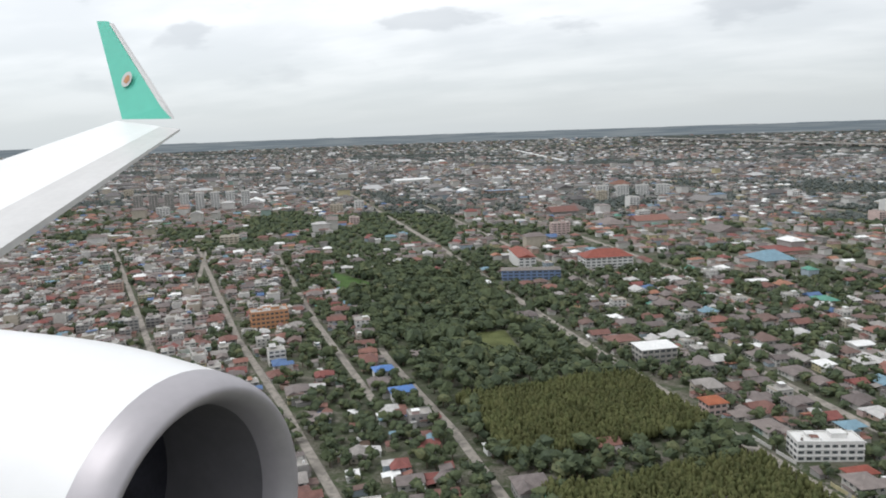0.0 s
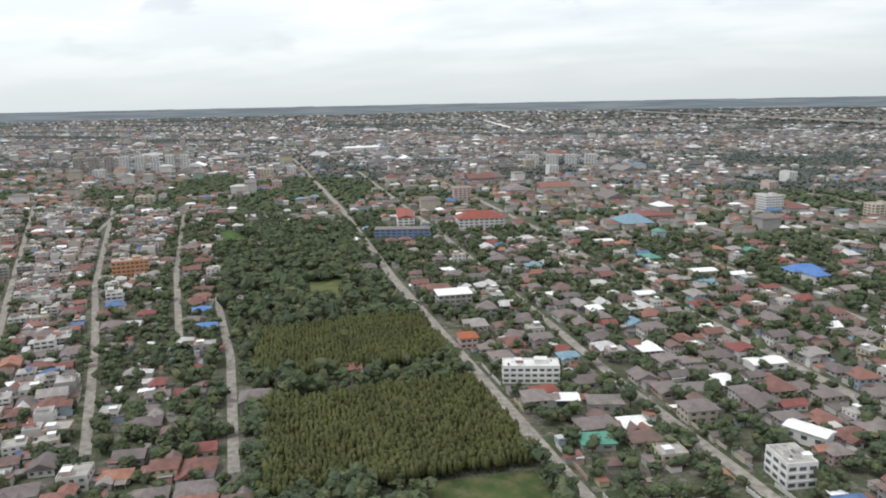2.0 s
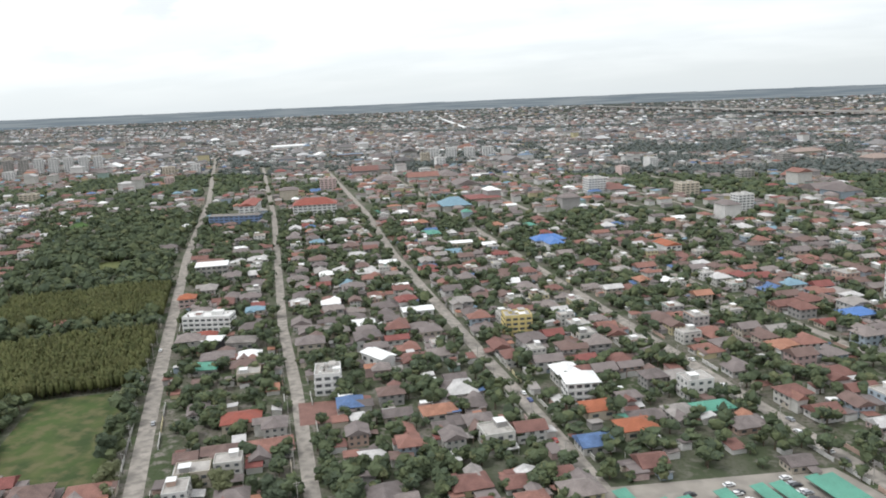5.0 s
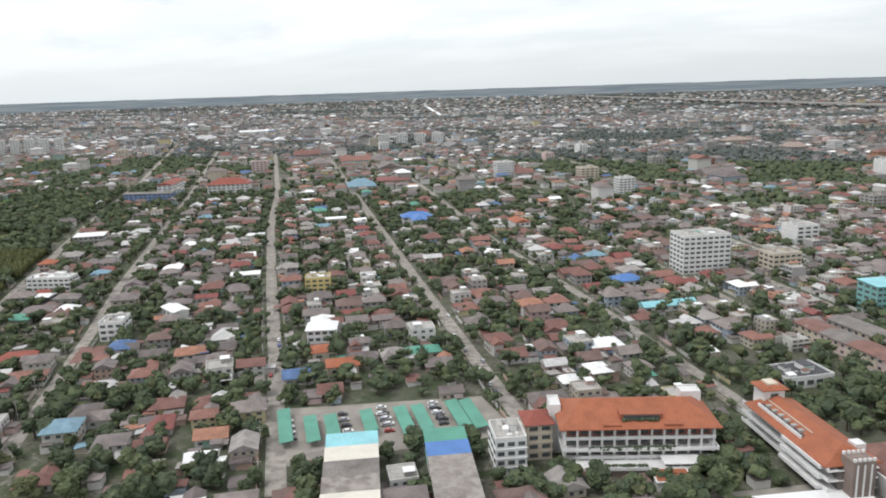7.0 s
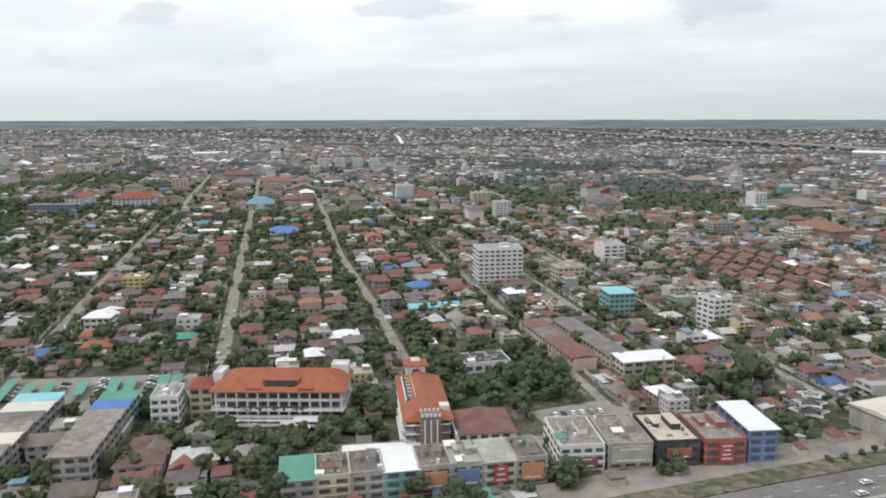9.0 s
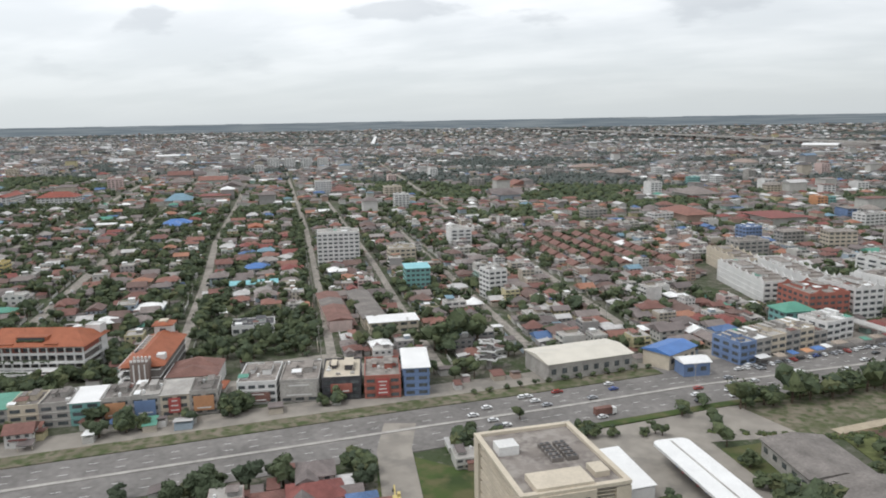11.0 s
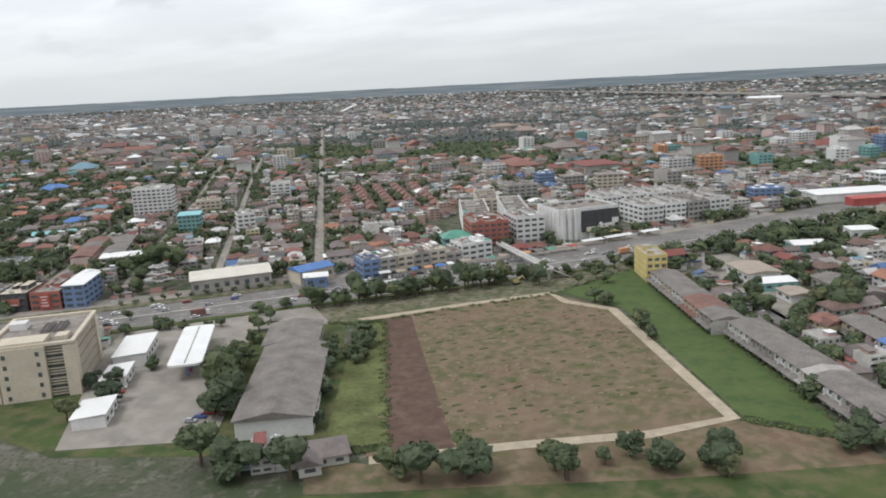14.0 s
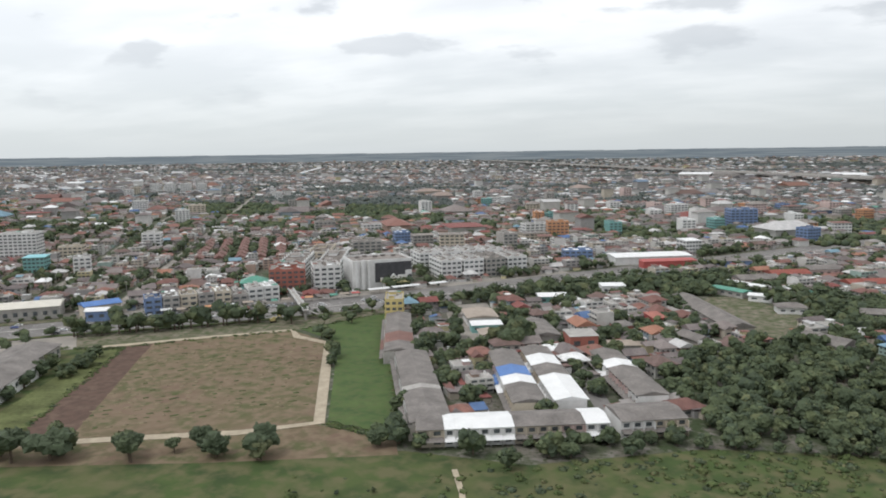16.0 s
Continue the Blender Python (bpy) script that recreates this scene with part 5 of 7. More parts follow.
# distant blocks of flats
for k in range(8):
    block(-690 + k * 15.5, 676 + k * 9.5, 40, 10, 14, 10, 2.1, M["white" if k > 2 else "grey"], "tall grey-white slab of flats", bays=3, side=4)
for k in range(4):
    block(-172 + k * 23, 900 + k * 6, 22, 14, 10, 7, 1.9, M["white"], "white slab of flats", bays=4, side=3)
for k in range(40):
    r = random.Random(900 + k)
    y = r.uniform(300, 900)
    x = r.uniform(-0.6 * y + 200, 560 + 0.2 * y) if k % 4 else r.uniform(-1.2 * y, -0.5 * y)
    if line_dist((x, y), MAIN) < 24 or any(line_dist((x, y), l) < 11 for l in LANES + LEFT_LANES) or any((x - a) ** 2 + (y - c) ** 2 < (q + 10) ** 2 for a, c, q in TAKEN) or any(inside((x, y), w) for w in WOODS):
        continue
    block(x, y, G + r.choice((0, 90)), r.uniform(9, 15), r.uniform(8, 11), r.choice((4, 5, 6)), 1.85, M[r.choice(("white", "white", "cream", "grey", "pink"))], "pale mid-rise apartment building among houses", bays=4, side=3)


mid = random.Random(515)
MIDS = []
while len(MIDS) < 64:
    x, y = mid.uniform(330, 760), mid.uniform(345, 760)
    if line_dist((x, y), MAIN) < 26 or any(line_dist((x, y), l) < 9 for l in LANES) or any((x - a) ** 2 + (y - c) ** 2 < (q + 8) ** 2 for a, c, q in TAKEN) or any(((x - gx) / ga) ** 2 + ((y - gy) / gb) ** 2 < 0.8 for gx, gy, ga, gb in GREENS):
        MIDS.append(None)
        continue
    tone = mid.choice(("white", "white", "white", "cream", "cream", "pink", "orange", "teal", "grey", "blue"))
    MIDS.append(block(x, y, mid.choice((22, 112, GRID, 38)), mid.uniform(8, 17), mid.uniform(7, 10), mid.choice((3, 3, 4, 4, 5)), 1.85, M[tone],
                      {"white": "white", "cream": "cream", "pink": "pale pink", "orange": "orange painted", "teal": "teal painted", "grey": "weathered grey", "blue": "blue painted"}[tone] + " mid-rise building in the dense quarter",
                      roof=mid.choice(("flat", "flat", "sheet", "hip")), roofmat=M[mid.choice(("stained", "stained", "grey_sheet", "brown_tile", "white_metal"))], bays=5, side=3))


pitched(-600, 2120, 115, 850, 9, 4, 1.0, M["white"], M["white_metal"], "very long white shed far away", "shed", hole=False, windows=False)
pitched(-535, 1122, 45, 60, 26, 6, 2.0, M["white"], M["white_metal"], "large white-roofed warehouse far away", "warehouse", windows=False)
for k in range(5):
    pitched(590 + k * 62, 1500 - k * 14, -12, 58, 50, 7, 3, M["grey"], M["white_metal" if k % 2 == 0 else "grey_sheet"], "wide industrial hall far away", "warehouse", windows=False)




# ---- yards, tracks and other surfaces ----
M["field"] = patchy("ploughed_field", [(0.155, 0.108, 0.078), (0.128, 0.112, 0.064), (0.178, 0.130, 0.092), (0.098, 0.102, 0.050), (0.190, 0.145, 0.100)], 0.03)
M["dirt"] = patchy("dry_roadside_dirt", [(0.16, 0.140, 0.105), (0.085, 0.100, 0.05), (0.21, 0.185, 0.145), (0.075, 0.095, 0.044)], 0.10)
M["dug"] = patchy("freshly_dug_earth", [(0.115, 0.076, 0.060), (0.14, 0.098, 0.075), (0.09, 0.062, 0.05)], 0.2)
M["meadow"] = patchy("rough_meadow", [(0.066, 0.096, 0.034), (0.095, 0.105, 0.046), (0.045, 0.066, 0.028), (0.115, 0.112, 0.058)], 0.05)
M["lush"] = patchy("lush_grass", [(0.076, 0.115, 0.042), (0.094, 0.132, 0.050), (0.060, 0.095, 0.038), (0.088, 0.112, 0.048)], 0.10)
M["yard"] = patchy("concrete_yard", [(0.265, 0.243, 0.215), (0.21, 0.195, 0.175), (0.31, 0.285, 0.25)], 0.1)
for ob_name, key in (("field", "field"), ("grass_strip", "lush")):
    bpy.data.objects[ob_name].data.materials[0] = M[key]
YARD = [(392, 128), (419, 151), (438, 120), (449, 97), (424, 86), (409, 106)]
PARK = [(303, 165), (317, 178), (336, 172), (341, 168), (312, 155)]
FORECOURT = [(264, 116), (270, 116), (308, 139), (311, 154), (302, 150), (284, 142), (262, 130)]
LOT = [(520, 246), (533, 256), (555, 208), (546, 186)]
BARE = [(468, 96), (480, 97), (500, 108), (520, 117), (535, 128), (553, 125), (556, 119), (524, 105), (500, 96), (474, 86)]
ROADSIDE = [(418, 156), (445, 162), (488, 199), (506, 232), (500, 238), (428, 184)]
WORKS = [(372, 96), (392, 90), (425, 84), (452, 92), (474, 98), (440, 162), (392, 128), (378, 124), (356, 128)]
GREENLOT = [(164, 136), (212, 160), (226, 144), (207, 131), (186, 116)]
MEADOW = [(440, 60), (470, 84), (500, 96), (523, 106), (556, 121), (580, 122), (610, 139), (660, 148), (800, 150), (800, 20), (460, 20)]
LEFTSTRIP = [(444, 161), (450, 165), (480, 103), (470, 98)]
SQUARE = [(-117, 289), (-100, 300), (-84, 272), (-97, 263)]
LAWN = [(-253, 403), (-191, 366), (-208, 338), (-232, 372)]
COURT = [(86, 158), (96, 163), (103, 152), (94, 146)]
slab("yard_1", YARD, 0.16, M["yard"], "pale concrete forecourt of the petrol station", "yard")
slab("yard_2", PARK, 0.06, M["yard"], "grey asphalt car park", "car park")
slab("yard_6", FORECOURT, 0.05, M["yard"], "pale paved forecourt behind the shops", "yard")
slab("yard_3", LOT, 0.06, M["yard"], "pale concrete yard between workshops", "yard")
slab("yard_4", GREENLOT, 0.05, M["yard"], "car park with green carports", "car park")
slab("meadow", MEADOW, 0.045, M["meadow"], "rough green meadow with shrubs", "meadow")
slab("bare_plot", BARE, 0.05, M["field"], "bare brown plot with furrows", "field")
PLOT = [(604, 262), (622, 222), (634, 228), (640, 262), (622, 292), (610, 288)]
slab("works_plot", PLOT, 0.05, M["dirt"], "bare dirt plot with rubble round the sheds", "yard")
CLEARING = [(14, 139), (35, 153), (58, 122), (70, 104), (40, 100)]
slab("clearing", CLEARING, 0.05, M["meadow"], "rough green clearing beside the plantation", "grass")
slab("roadside", ROADSIDE, 0.055, M["dirt"], "rough grass between main road and field", "grass")
slab("works_yard", WORKS, 0.04, M["meadow"], "overgrown plot round warehouses and office", "grass")
DUG = [(446, 163), (455, 171), (462, 158), (491, 106), (481, 101)]
slab("dug_strip", DUG, 0.108, M["dug"], "freshly dug dark earth along the field", "field")
slab("grass_verge", LEFTSTRIP, 0.13, M["dry_grass"], "grass strip beside the ploughed field", "grass")
slab("sports_ground", SQUARE, 0.05, M["dry_grass"], "small olive-green sports ground", "sports ground")
slab("lawn", LAWN, 0.05, M["grass"], "green lawn among trees", "lawn")
slab("yard_5", COURT, 0.06, M["brown_tile"], "dark paved courtyard", "yard")
ribbon("track_1", [(443, 164), (466, 183), (486, 198), (492, 191), (505, 187), (520, 157), (534, 129), (521, 119), (502, 110), (479, 98)], 2.6, 0.16, M["sand"], "sandy track round the ploughed field", "track")
ribbon("track_2", [(568, 116), (572, 108), (575, 100), (577, 94)], 1.0, 0.17, M["sand"], "narrow sandy track through the meadow", "track")
ribbon("street_1", [(528, 222), (548, 180), (567, 138)], 4.6, 0.06, M["asphalt"], "narrow street between terraced houses", "street")
ribbon("street_2", [(574, 196), (590, 152), (594, 141)], 4.0, 0.065, M["asphalt"], "narrow street between terraced houses", "street")
ribbon("street_3", [(373, 104), (360, 128), (356, 140)], 7, 0.165, M["yard"], "access road beside the office", "street")
ribbon("median", beside(MAIN, -3.6), 1.0, 0.30, M["grey"], "concrete median between the carriageways", "median")
ribbon("verge", beside(MAIN, 9.0)[:4], 5.2, 0.28, M["dirt"], "planted verge between carriageway and frontage road", "verge")
ribbon("frontage_road", beside(MAIN, 9.0)[3:], 5.4, 0.125, M["asphalt"], "frontage lane before the shops", "road")
ribbon("verge", beside(MAIN, -15.6)[1:6], 2.4, 0.28, M["meadow"], "grass verge along the main road", "verge")
ribbon("pavement", beside(MAIN, 16.0)[:8], 8.4, 0.10, M["yard"], "worn pale pavement and parking strip before the shops", "pavement")
ENTRANCE = [(386, 141), (424, 173), (437, 160), (419, 151), (392, 128)]
slab("entrance", ENTRANCE, 0.07, M["yard"], "worn entrance drive of the petrol station", "yard")
CLEAR.append(ENTRANCE)
mark = Build()
for a, c in zip(MAIN, MAIN[1:]):
    a, c = Vector(a), Vector(c)
    d = (c - a).normalized()
    n = Vector((-d.y, d.x))
    for lane in (-10.8, -7.4, -0.4, 2.8):
        s = 0.0
        while s < (c - a).length - 2:
            p = a + d * (s + 0.9) + n * lane
            mark.box(p.x, p.y, 0.141, 1.8, 0.12, 0.006, M["white"], math.atan2(d.y, d.x))
            s += 5.0
tagged(new("lane_markings", mark.mesh("lane_markings")), "white dashed lane markings", "road marking", kind="structure")
CLEAR.extend([CLEARING, PLOT, BARE, ROADSIDE, WORKS, YARD, PARK, FORECOURT, LOT, GREENLOT, MEADOW, LEFTSTRIP, SQUARE, LAWN, COURT])


# ---- the airliner, as it is at the start ----
def airliner():
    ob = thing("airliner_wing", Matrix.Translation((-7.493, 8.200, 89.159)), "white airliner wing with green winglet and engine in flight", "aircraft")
    def sheet(name, top, thick, mat, label="", down=Vector((0, 0, -1)), under=None):
        b = Build()
        t = list(top)
        u = [p + down * k for p, k in zip(top, thick)]
        n = len(t)
        b.faces(t + u, [tuple(range(n)), tuple(range(2 * n - 1, n - 1, -1))] + [(i, n + i, n + (i + 1) % n, (i + 1) % n) for i in range(n)], mat)
        bm = bmesh.new()
        me = b.mesh(name)
        bm.from_mesh(me)
        bmesh.ops.recalc_face_normals(bm, faces=bm.faces)
        bm.to_mesh(me)
        bm.free()
        return part(name, me, under or ob, label)
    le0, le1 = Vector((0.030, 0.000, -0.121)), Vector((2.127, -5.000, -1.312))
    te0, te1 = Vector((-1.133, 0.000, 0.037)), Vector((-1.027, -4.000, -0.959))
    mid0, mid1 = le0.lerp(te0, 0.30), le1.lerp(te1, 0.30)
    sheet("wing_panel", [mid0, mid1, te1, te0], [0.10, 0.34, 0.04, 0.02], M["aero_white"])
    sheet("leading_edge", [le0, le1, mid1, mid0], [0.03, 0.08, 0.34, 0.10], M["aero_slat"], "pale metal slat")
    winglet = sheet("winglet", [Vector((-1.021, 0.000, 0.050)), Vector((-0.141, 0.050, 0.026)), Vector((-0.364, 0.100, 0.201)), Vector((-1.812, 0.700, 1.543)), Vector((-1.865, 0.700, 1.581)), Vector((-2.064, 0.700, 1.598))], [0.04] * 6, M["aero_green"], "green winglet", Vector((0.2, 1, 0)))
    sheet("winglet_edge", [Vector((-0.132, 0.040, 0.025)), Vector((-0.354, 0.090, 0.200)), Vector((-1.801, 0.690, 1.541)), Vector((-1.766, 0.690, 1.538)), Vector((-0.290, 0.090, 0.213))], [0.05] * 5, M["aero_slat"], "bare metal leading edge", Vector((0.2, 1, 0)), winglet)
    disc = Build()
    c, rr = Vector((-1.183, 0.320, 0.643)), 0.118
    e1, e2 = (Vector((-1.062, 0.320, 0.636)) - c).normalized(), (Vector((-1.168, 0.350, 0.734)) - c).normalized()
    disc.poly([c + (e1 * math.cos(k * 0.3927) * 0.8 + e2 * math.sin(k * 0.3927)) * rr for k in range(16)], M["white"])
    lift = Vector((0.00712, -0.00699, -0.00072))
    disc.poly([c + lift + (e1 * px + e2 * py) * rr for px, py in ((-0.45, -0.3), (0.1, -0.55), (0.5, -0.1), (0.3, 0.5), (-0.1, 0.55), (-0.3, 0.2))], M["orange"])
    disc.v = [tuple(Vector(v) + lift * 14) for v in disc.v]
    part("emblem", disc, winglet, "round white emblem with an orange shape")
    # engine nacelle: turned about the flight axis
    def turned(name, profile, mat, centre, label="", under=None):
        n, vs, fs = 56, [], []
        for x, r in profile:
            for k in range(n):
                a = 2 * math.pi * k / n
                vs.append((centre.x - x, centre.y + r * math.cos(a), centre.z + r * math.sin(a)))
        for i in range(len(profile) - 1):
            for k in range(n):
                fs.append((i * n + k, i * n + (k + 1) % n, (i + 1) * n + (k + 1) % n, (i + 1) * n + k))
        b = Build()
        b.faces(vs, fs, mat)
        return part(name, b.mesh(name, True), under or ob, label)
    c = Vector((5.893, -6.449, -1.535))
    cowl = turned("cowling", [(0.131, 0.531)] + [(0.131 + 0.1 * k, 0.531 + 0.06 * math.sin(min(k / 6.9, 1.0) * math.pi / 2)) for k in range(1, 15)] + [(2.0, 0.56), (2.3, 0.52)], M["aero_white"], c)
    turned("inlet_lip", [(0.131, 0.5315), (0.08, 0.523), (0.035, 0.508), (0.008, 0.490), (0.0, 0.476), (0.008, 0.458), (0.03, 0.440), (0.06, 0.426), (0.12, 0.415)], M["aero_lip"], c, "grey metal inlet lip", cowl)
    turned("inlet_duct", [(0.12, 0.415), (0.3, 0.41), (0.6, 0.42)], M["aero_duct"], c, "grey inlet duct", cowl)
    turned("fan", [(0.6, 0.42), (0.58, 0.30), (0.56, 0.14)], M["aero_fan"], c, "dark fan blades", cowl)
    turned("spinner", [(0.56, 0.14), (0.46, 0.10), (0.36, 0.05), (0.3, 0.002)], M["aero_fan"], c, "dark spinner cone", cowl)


M["aero_white"] = material("aircraft_white_paint", (0.80, 0.80, 0.80), 0.35, noise_scale=1.5, noise_amount=0.02, spec=0.5)
M["aero_slat"] = material("pale_metal", (0.62, 0.61, 0.60), 0.4, noise_scale=2.0, noise_amount=0.05, metal=0.2)
M["aero_green"] = material("aircraft_green_paint", (0.10, 0.50, 0.38), 0.4, noise_scale=1.0, noise_amount=0.04, spec=0.5)
M["aero_lip"] = material("brushed_metal_lip", (0.42, 0.40, 0.42), 0.45, noise_scale=3.0, noise_amount=0.05, metal=0.4)
M["aero_duct"] = material("inlet_duct_grey", (0.16, 0.155, 0.165), 0.6, noise_scale=2.0, noise_amount=0.1)
M["aero_fan"] = material("fan_dark", (0.035, 0.035, 0.045), 0.5, noise_scale=6.0, noise_amount=0.3)
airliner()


# ---- cars, poles ----
def car_meshes():
    b = Build()
    pts = [(-1.2, 0.25), (-1.2, 0.52), (-0.95, 0.58), (0.62, 0.56), (1.15, 0.45), (1.2, 0.25)]
    n = len(pts)
    vs = [(x, s * 0.48, z) for s in (-1, 1) for x, z in pts]
    b.faces(vs, [tuple(range(n)), tuple(range(2 * n - 1, n - 1, -1))] + [(i + 1, i, n + i, n + i + 1) for i in range(n - 1)] + [(0, n - 1, 2 * n - 1, n)], M["car"])
    b.faces([(-0.75, -0.4, 0.82), (0.2, -0.4, 0.82), (0.2, 0.4, 0.82), (-0.75, 0.4, 0.82), (-0.8, -0.42, 0.79), (0.27, -0.42, 0.79), (0.27, 0.42, 0.79), (-0.8, 0.42, 0.79)],
            [(0, 1, 2, 3), (4, 5, 1, 0), (5, 6, 2, 1), (6, 7, 3, 2), (7, 4, 0, 3)], M["car"])
    g = Build()
    g.faces([(-1.0, -0.46, 0.56), (0.62, -0.46, 0.555), (0.62, 0.46, 0.555), (-1.0, 0.46, 0.56), (-0.8, -0.41, 0.79), (0.27, -0.41, 0.79), (0.27, 0.41, 0.79), (-0.8, 0.41, 0.79)],
            [(0, 1, 5, 4), (1, 2, 6, 5), (2, 3, 7, 6), (3, 0, 4, 7)], M["window"])
    w = Build()
    n = 10
    vs = [(0.2 * math.cos(2 * math.pi * k / n), s * 0.07, 0.2 + 0.2 * math.sin(2 * math.pi * k / n)) for s in (-1, 1) for k in range(n)]
    w.faces(vs, [tuple(range(n)), tuple(range(2 * n - 1, n - 1, -1))] + [(k, n + k, n + (k + 1) % n, (k + 1) % n) for k in range(n)], M["tyre"])
    rim = Build()
    for s in (-1, 1):
        rim.poly([(0.11 * math.cos(math.pi * k / 4), s * 0.075, 0.2 + 0.11 * math.sin(math.pi * k / 4)) for k in range(8)], M["grey"])
    return b.mesh("body"), g.mesh("cabin_glass"), w.mesh("wheel"), rim.mesh("rim")


CAR = car_meshes()


def car(x, y, turn, z=0.08):
    ob = thing("car", place(x, y, turn, z), "small parked or passing car, glossy paint", "car", "cars")
    part("body", CAR[0], ob), part("cabin_glass", CAR[1], ob)
    for dx in (-0.75, 0.72):
        for dy in (-0.43, 0.43):
            wheel = part("wheel", CAR[2], ob, at=pose(dx, dy, 0))
            part("rim", CAR[3], wheel, "pale metal rim")


crng = random.Random(12)
for k in range(46):
    i = crng.randrange(1, 6)
    a, c = Vector(MAIN[i]), Vector(MAIN[i + 1])
    d = (c - a).normalized()
    p = a + (c - a) * crng.random() + Vector((-d.y, d.x)) * crng.choice((-12.4, -9.1, -5.8, -1.9, 1.2, 4.4))
    car(p.x, p.y, math.degrees(math.atan2(d.y, d.x)), 0.145)
for k in range(22):
    car(425 + k * 2.0 + crng.uniform(-0.3, 0.3), 197.5 + k * 1.75, 38 + crng.choice((0, 80, 90)), 0.145)
for k in range(9):
    car(418 + k * 1.35 - 6, 112 - k * 2.0 + 3, 30, 0.165), car(441 - k * 0.6 + 4, 117 - k * 1.9, 20, 0.165)
for k in range(11):
    car(309 + k * 0.95, 165 + k * 0.6 - (k % 2) * 5, 120, 0.065)
for k in range(24):
    car((180.5, 190.5, 197.5, 199, 208, 209)[k % 6] + (k // 6) * -1.8, (126, 133, 139, 136, 145, 143)[k % 6] + (k // 6) * 2.4, 32, 0.055)
for k in range(14):
    f = crng.random()
    line = LANES[crng.choice((0, 3, 3, 4, 2))]
    i = crng.randrange(0, 2)
    p = Vector(line[i]).lerp(Vector(line[i + 1]), f)
    d = (Vector(line[i + 1]) - Vector(line[i])).normalized()
    p += Vector((-d.y, d.x)) * crng.choice((-1.3, 1.3))
    car(p.x, p.y, math.degrees(math.atan2(d.y, d.x)), 0.09)
for k in range(16):
    p = Vector((528, 222)).lerp(Vector((567, 138)), k / 16)
    car(p.x + crng.choice((-1.5, 1.5)), p.y, -65, 0.065)

pole = Build()
pole.tube(0, 0, 0, 0.09, 0.06, 5.2, M["grey"], 6)
pole.box(0, 0, 4.7, 1.3, 0.1, 0.1, M["grey"]), pole.box(0, 0, 4.2, 0.9, 0.08, 0.08, M["grey"])
pole_mesh = pole.mesh("utility_pole")
for line in LANES:
    a, c = Vector(line[0]), Vector(line[1])
    for a, c in zip(line[:2], line[1:3]):
        a, c = Vector(a), Vector(c)
        d = (c - a).normalized()
        for k in range(int((c - a).length / 15)):
            p = a + d * (k * 15 + 5) + Vector((-d.y, d.x)) * 2.9
            ob = tagged(new("utility_pole", pole_mesh), "grey concrete utility pole with crossarms beside the street", "pole", "utility poles")
            ob.matrix_basis = place(p.x, p.y, math.degrees(math.atan2(d.y, d.x)) + 90)


wall_run = Build()
wall_run.box(0, 0, 0, 7.6, 0.14, 0.95, M["wall"])
for k in range(4):
    wall_run.box(-3.7 + k * 2.47, 0, 0, 0.22, 0.24, 1.1, M["wall"])
wall_mesh = wall_run.mesh("boundary_wall")
wrng = random.Random(41)
for line in LANES[:8]:
    for a, c in zip(line[:2], line[1:3]):
        a, c = Vector(a), Vector(c)
        d = (c - a).normalized()
        for side in (-1, 1):
            for k in range(int((c - a).length / 9.7)):
                p = a + d * (k * 9.7 + 4.5) + Vector((-d.y, d.x)) * 3.5 * side
                if wrng.random() < 0.25 or line_dist(p, MAIN) < 20 or any(inside(p, q) for q in ORCHARDS + CLEAR) or any((p.x - x) ** 2 + (p.y - y) ** 2 < r * r for x, y, r in TAKEN):
                    continue
                ob = tagged(new("boundary_wall", wall_mesh), "low rendered boundary wall along the street", "wall", "boundary walls")
                ob.matrix_basis = place(p.x, p.y, math.degrees(math.atan2(d.y, d.x)))


def excavator(x, y, turn, z):
    ob = thing("excavator", place(x, y, turn, z), "yellow excavator standing on the ground", "excavator", "excavators")
    for s in (-1, 1):
        t = Build()
        t.box(0, s * 0.6, 0, 2.0, 0.35, 0.45, M["tyre"])
        part("track", t, ob)
    b = Build()
    b.box(-0.2, 0, 0.47, 1.6, 1.4, 0.7, M["yellow"]), b.box(0.2, -0.4, 1.17, 0.8, 0.55, 0.6, M["yellow"])
    part("body", b, ob)
    for k, (px, pz, L, tilt) in enumerate(((1.2, 1.5, 2.2, -35), (2.6, 1.5, 1.6, 55))):
        a = Build()
        a.box(0, 0, -0.12, L, 0.24, 0.24, M["yellow"])
        part("boom" if k == 0 else "stick", a, ob, at=pose(px, 0.2, pz, 0, tilt, 0))
    q = Build()
    q.box(3.1, 0.2, 0.55, 0.5, 0.6, 0.45, M["dark"])
    part("bucket", q, ob)


def lorry(x, y, turn, z, mat, text):
    ob = thing("lorry", place(x, y, turn, z), text, "lorry", "lorries")
    c, b = Build(), Build()
    c.box(2.2, 0, 0.3, 1.0, 1.3, 1.3, M["white"]), c.box(2.72, 0, 0.95, 0.06, 1.1, 0.5, M["window"])
    b.box(-0.4, 0, 0.45, 4.0, 1.4, 1.5, mat)
    part("cab", c, ob), part("box_body", b, ob)
    for dx in (-1.6, -0.9, 2.2):
        for dy in (-0.6, 0.6):
            part("wheel", CAR[2], ob, at=pose(dx, dy, 0))


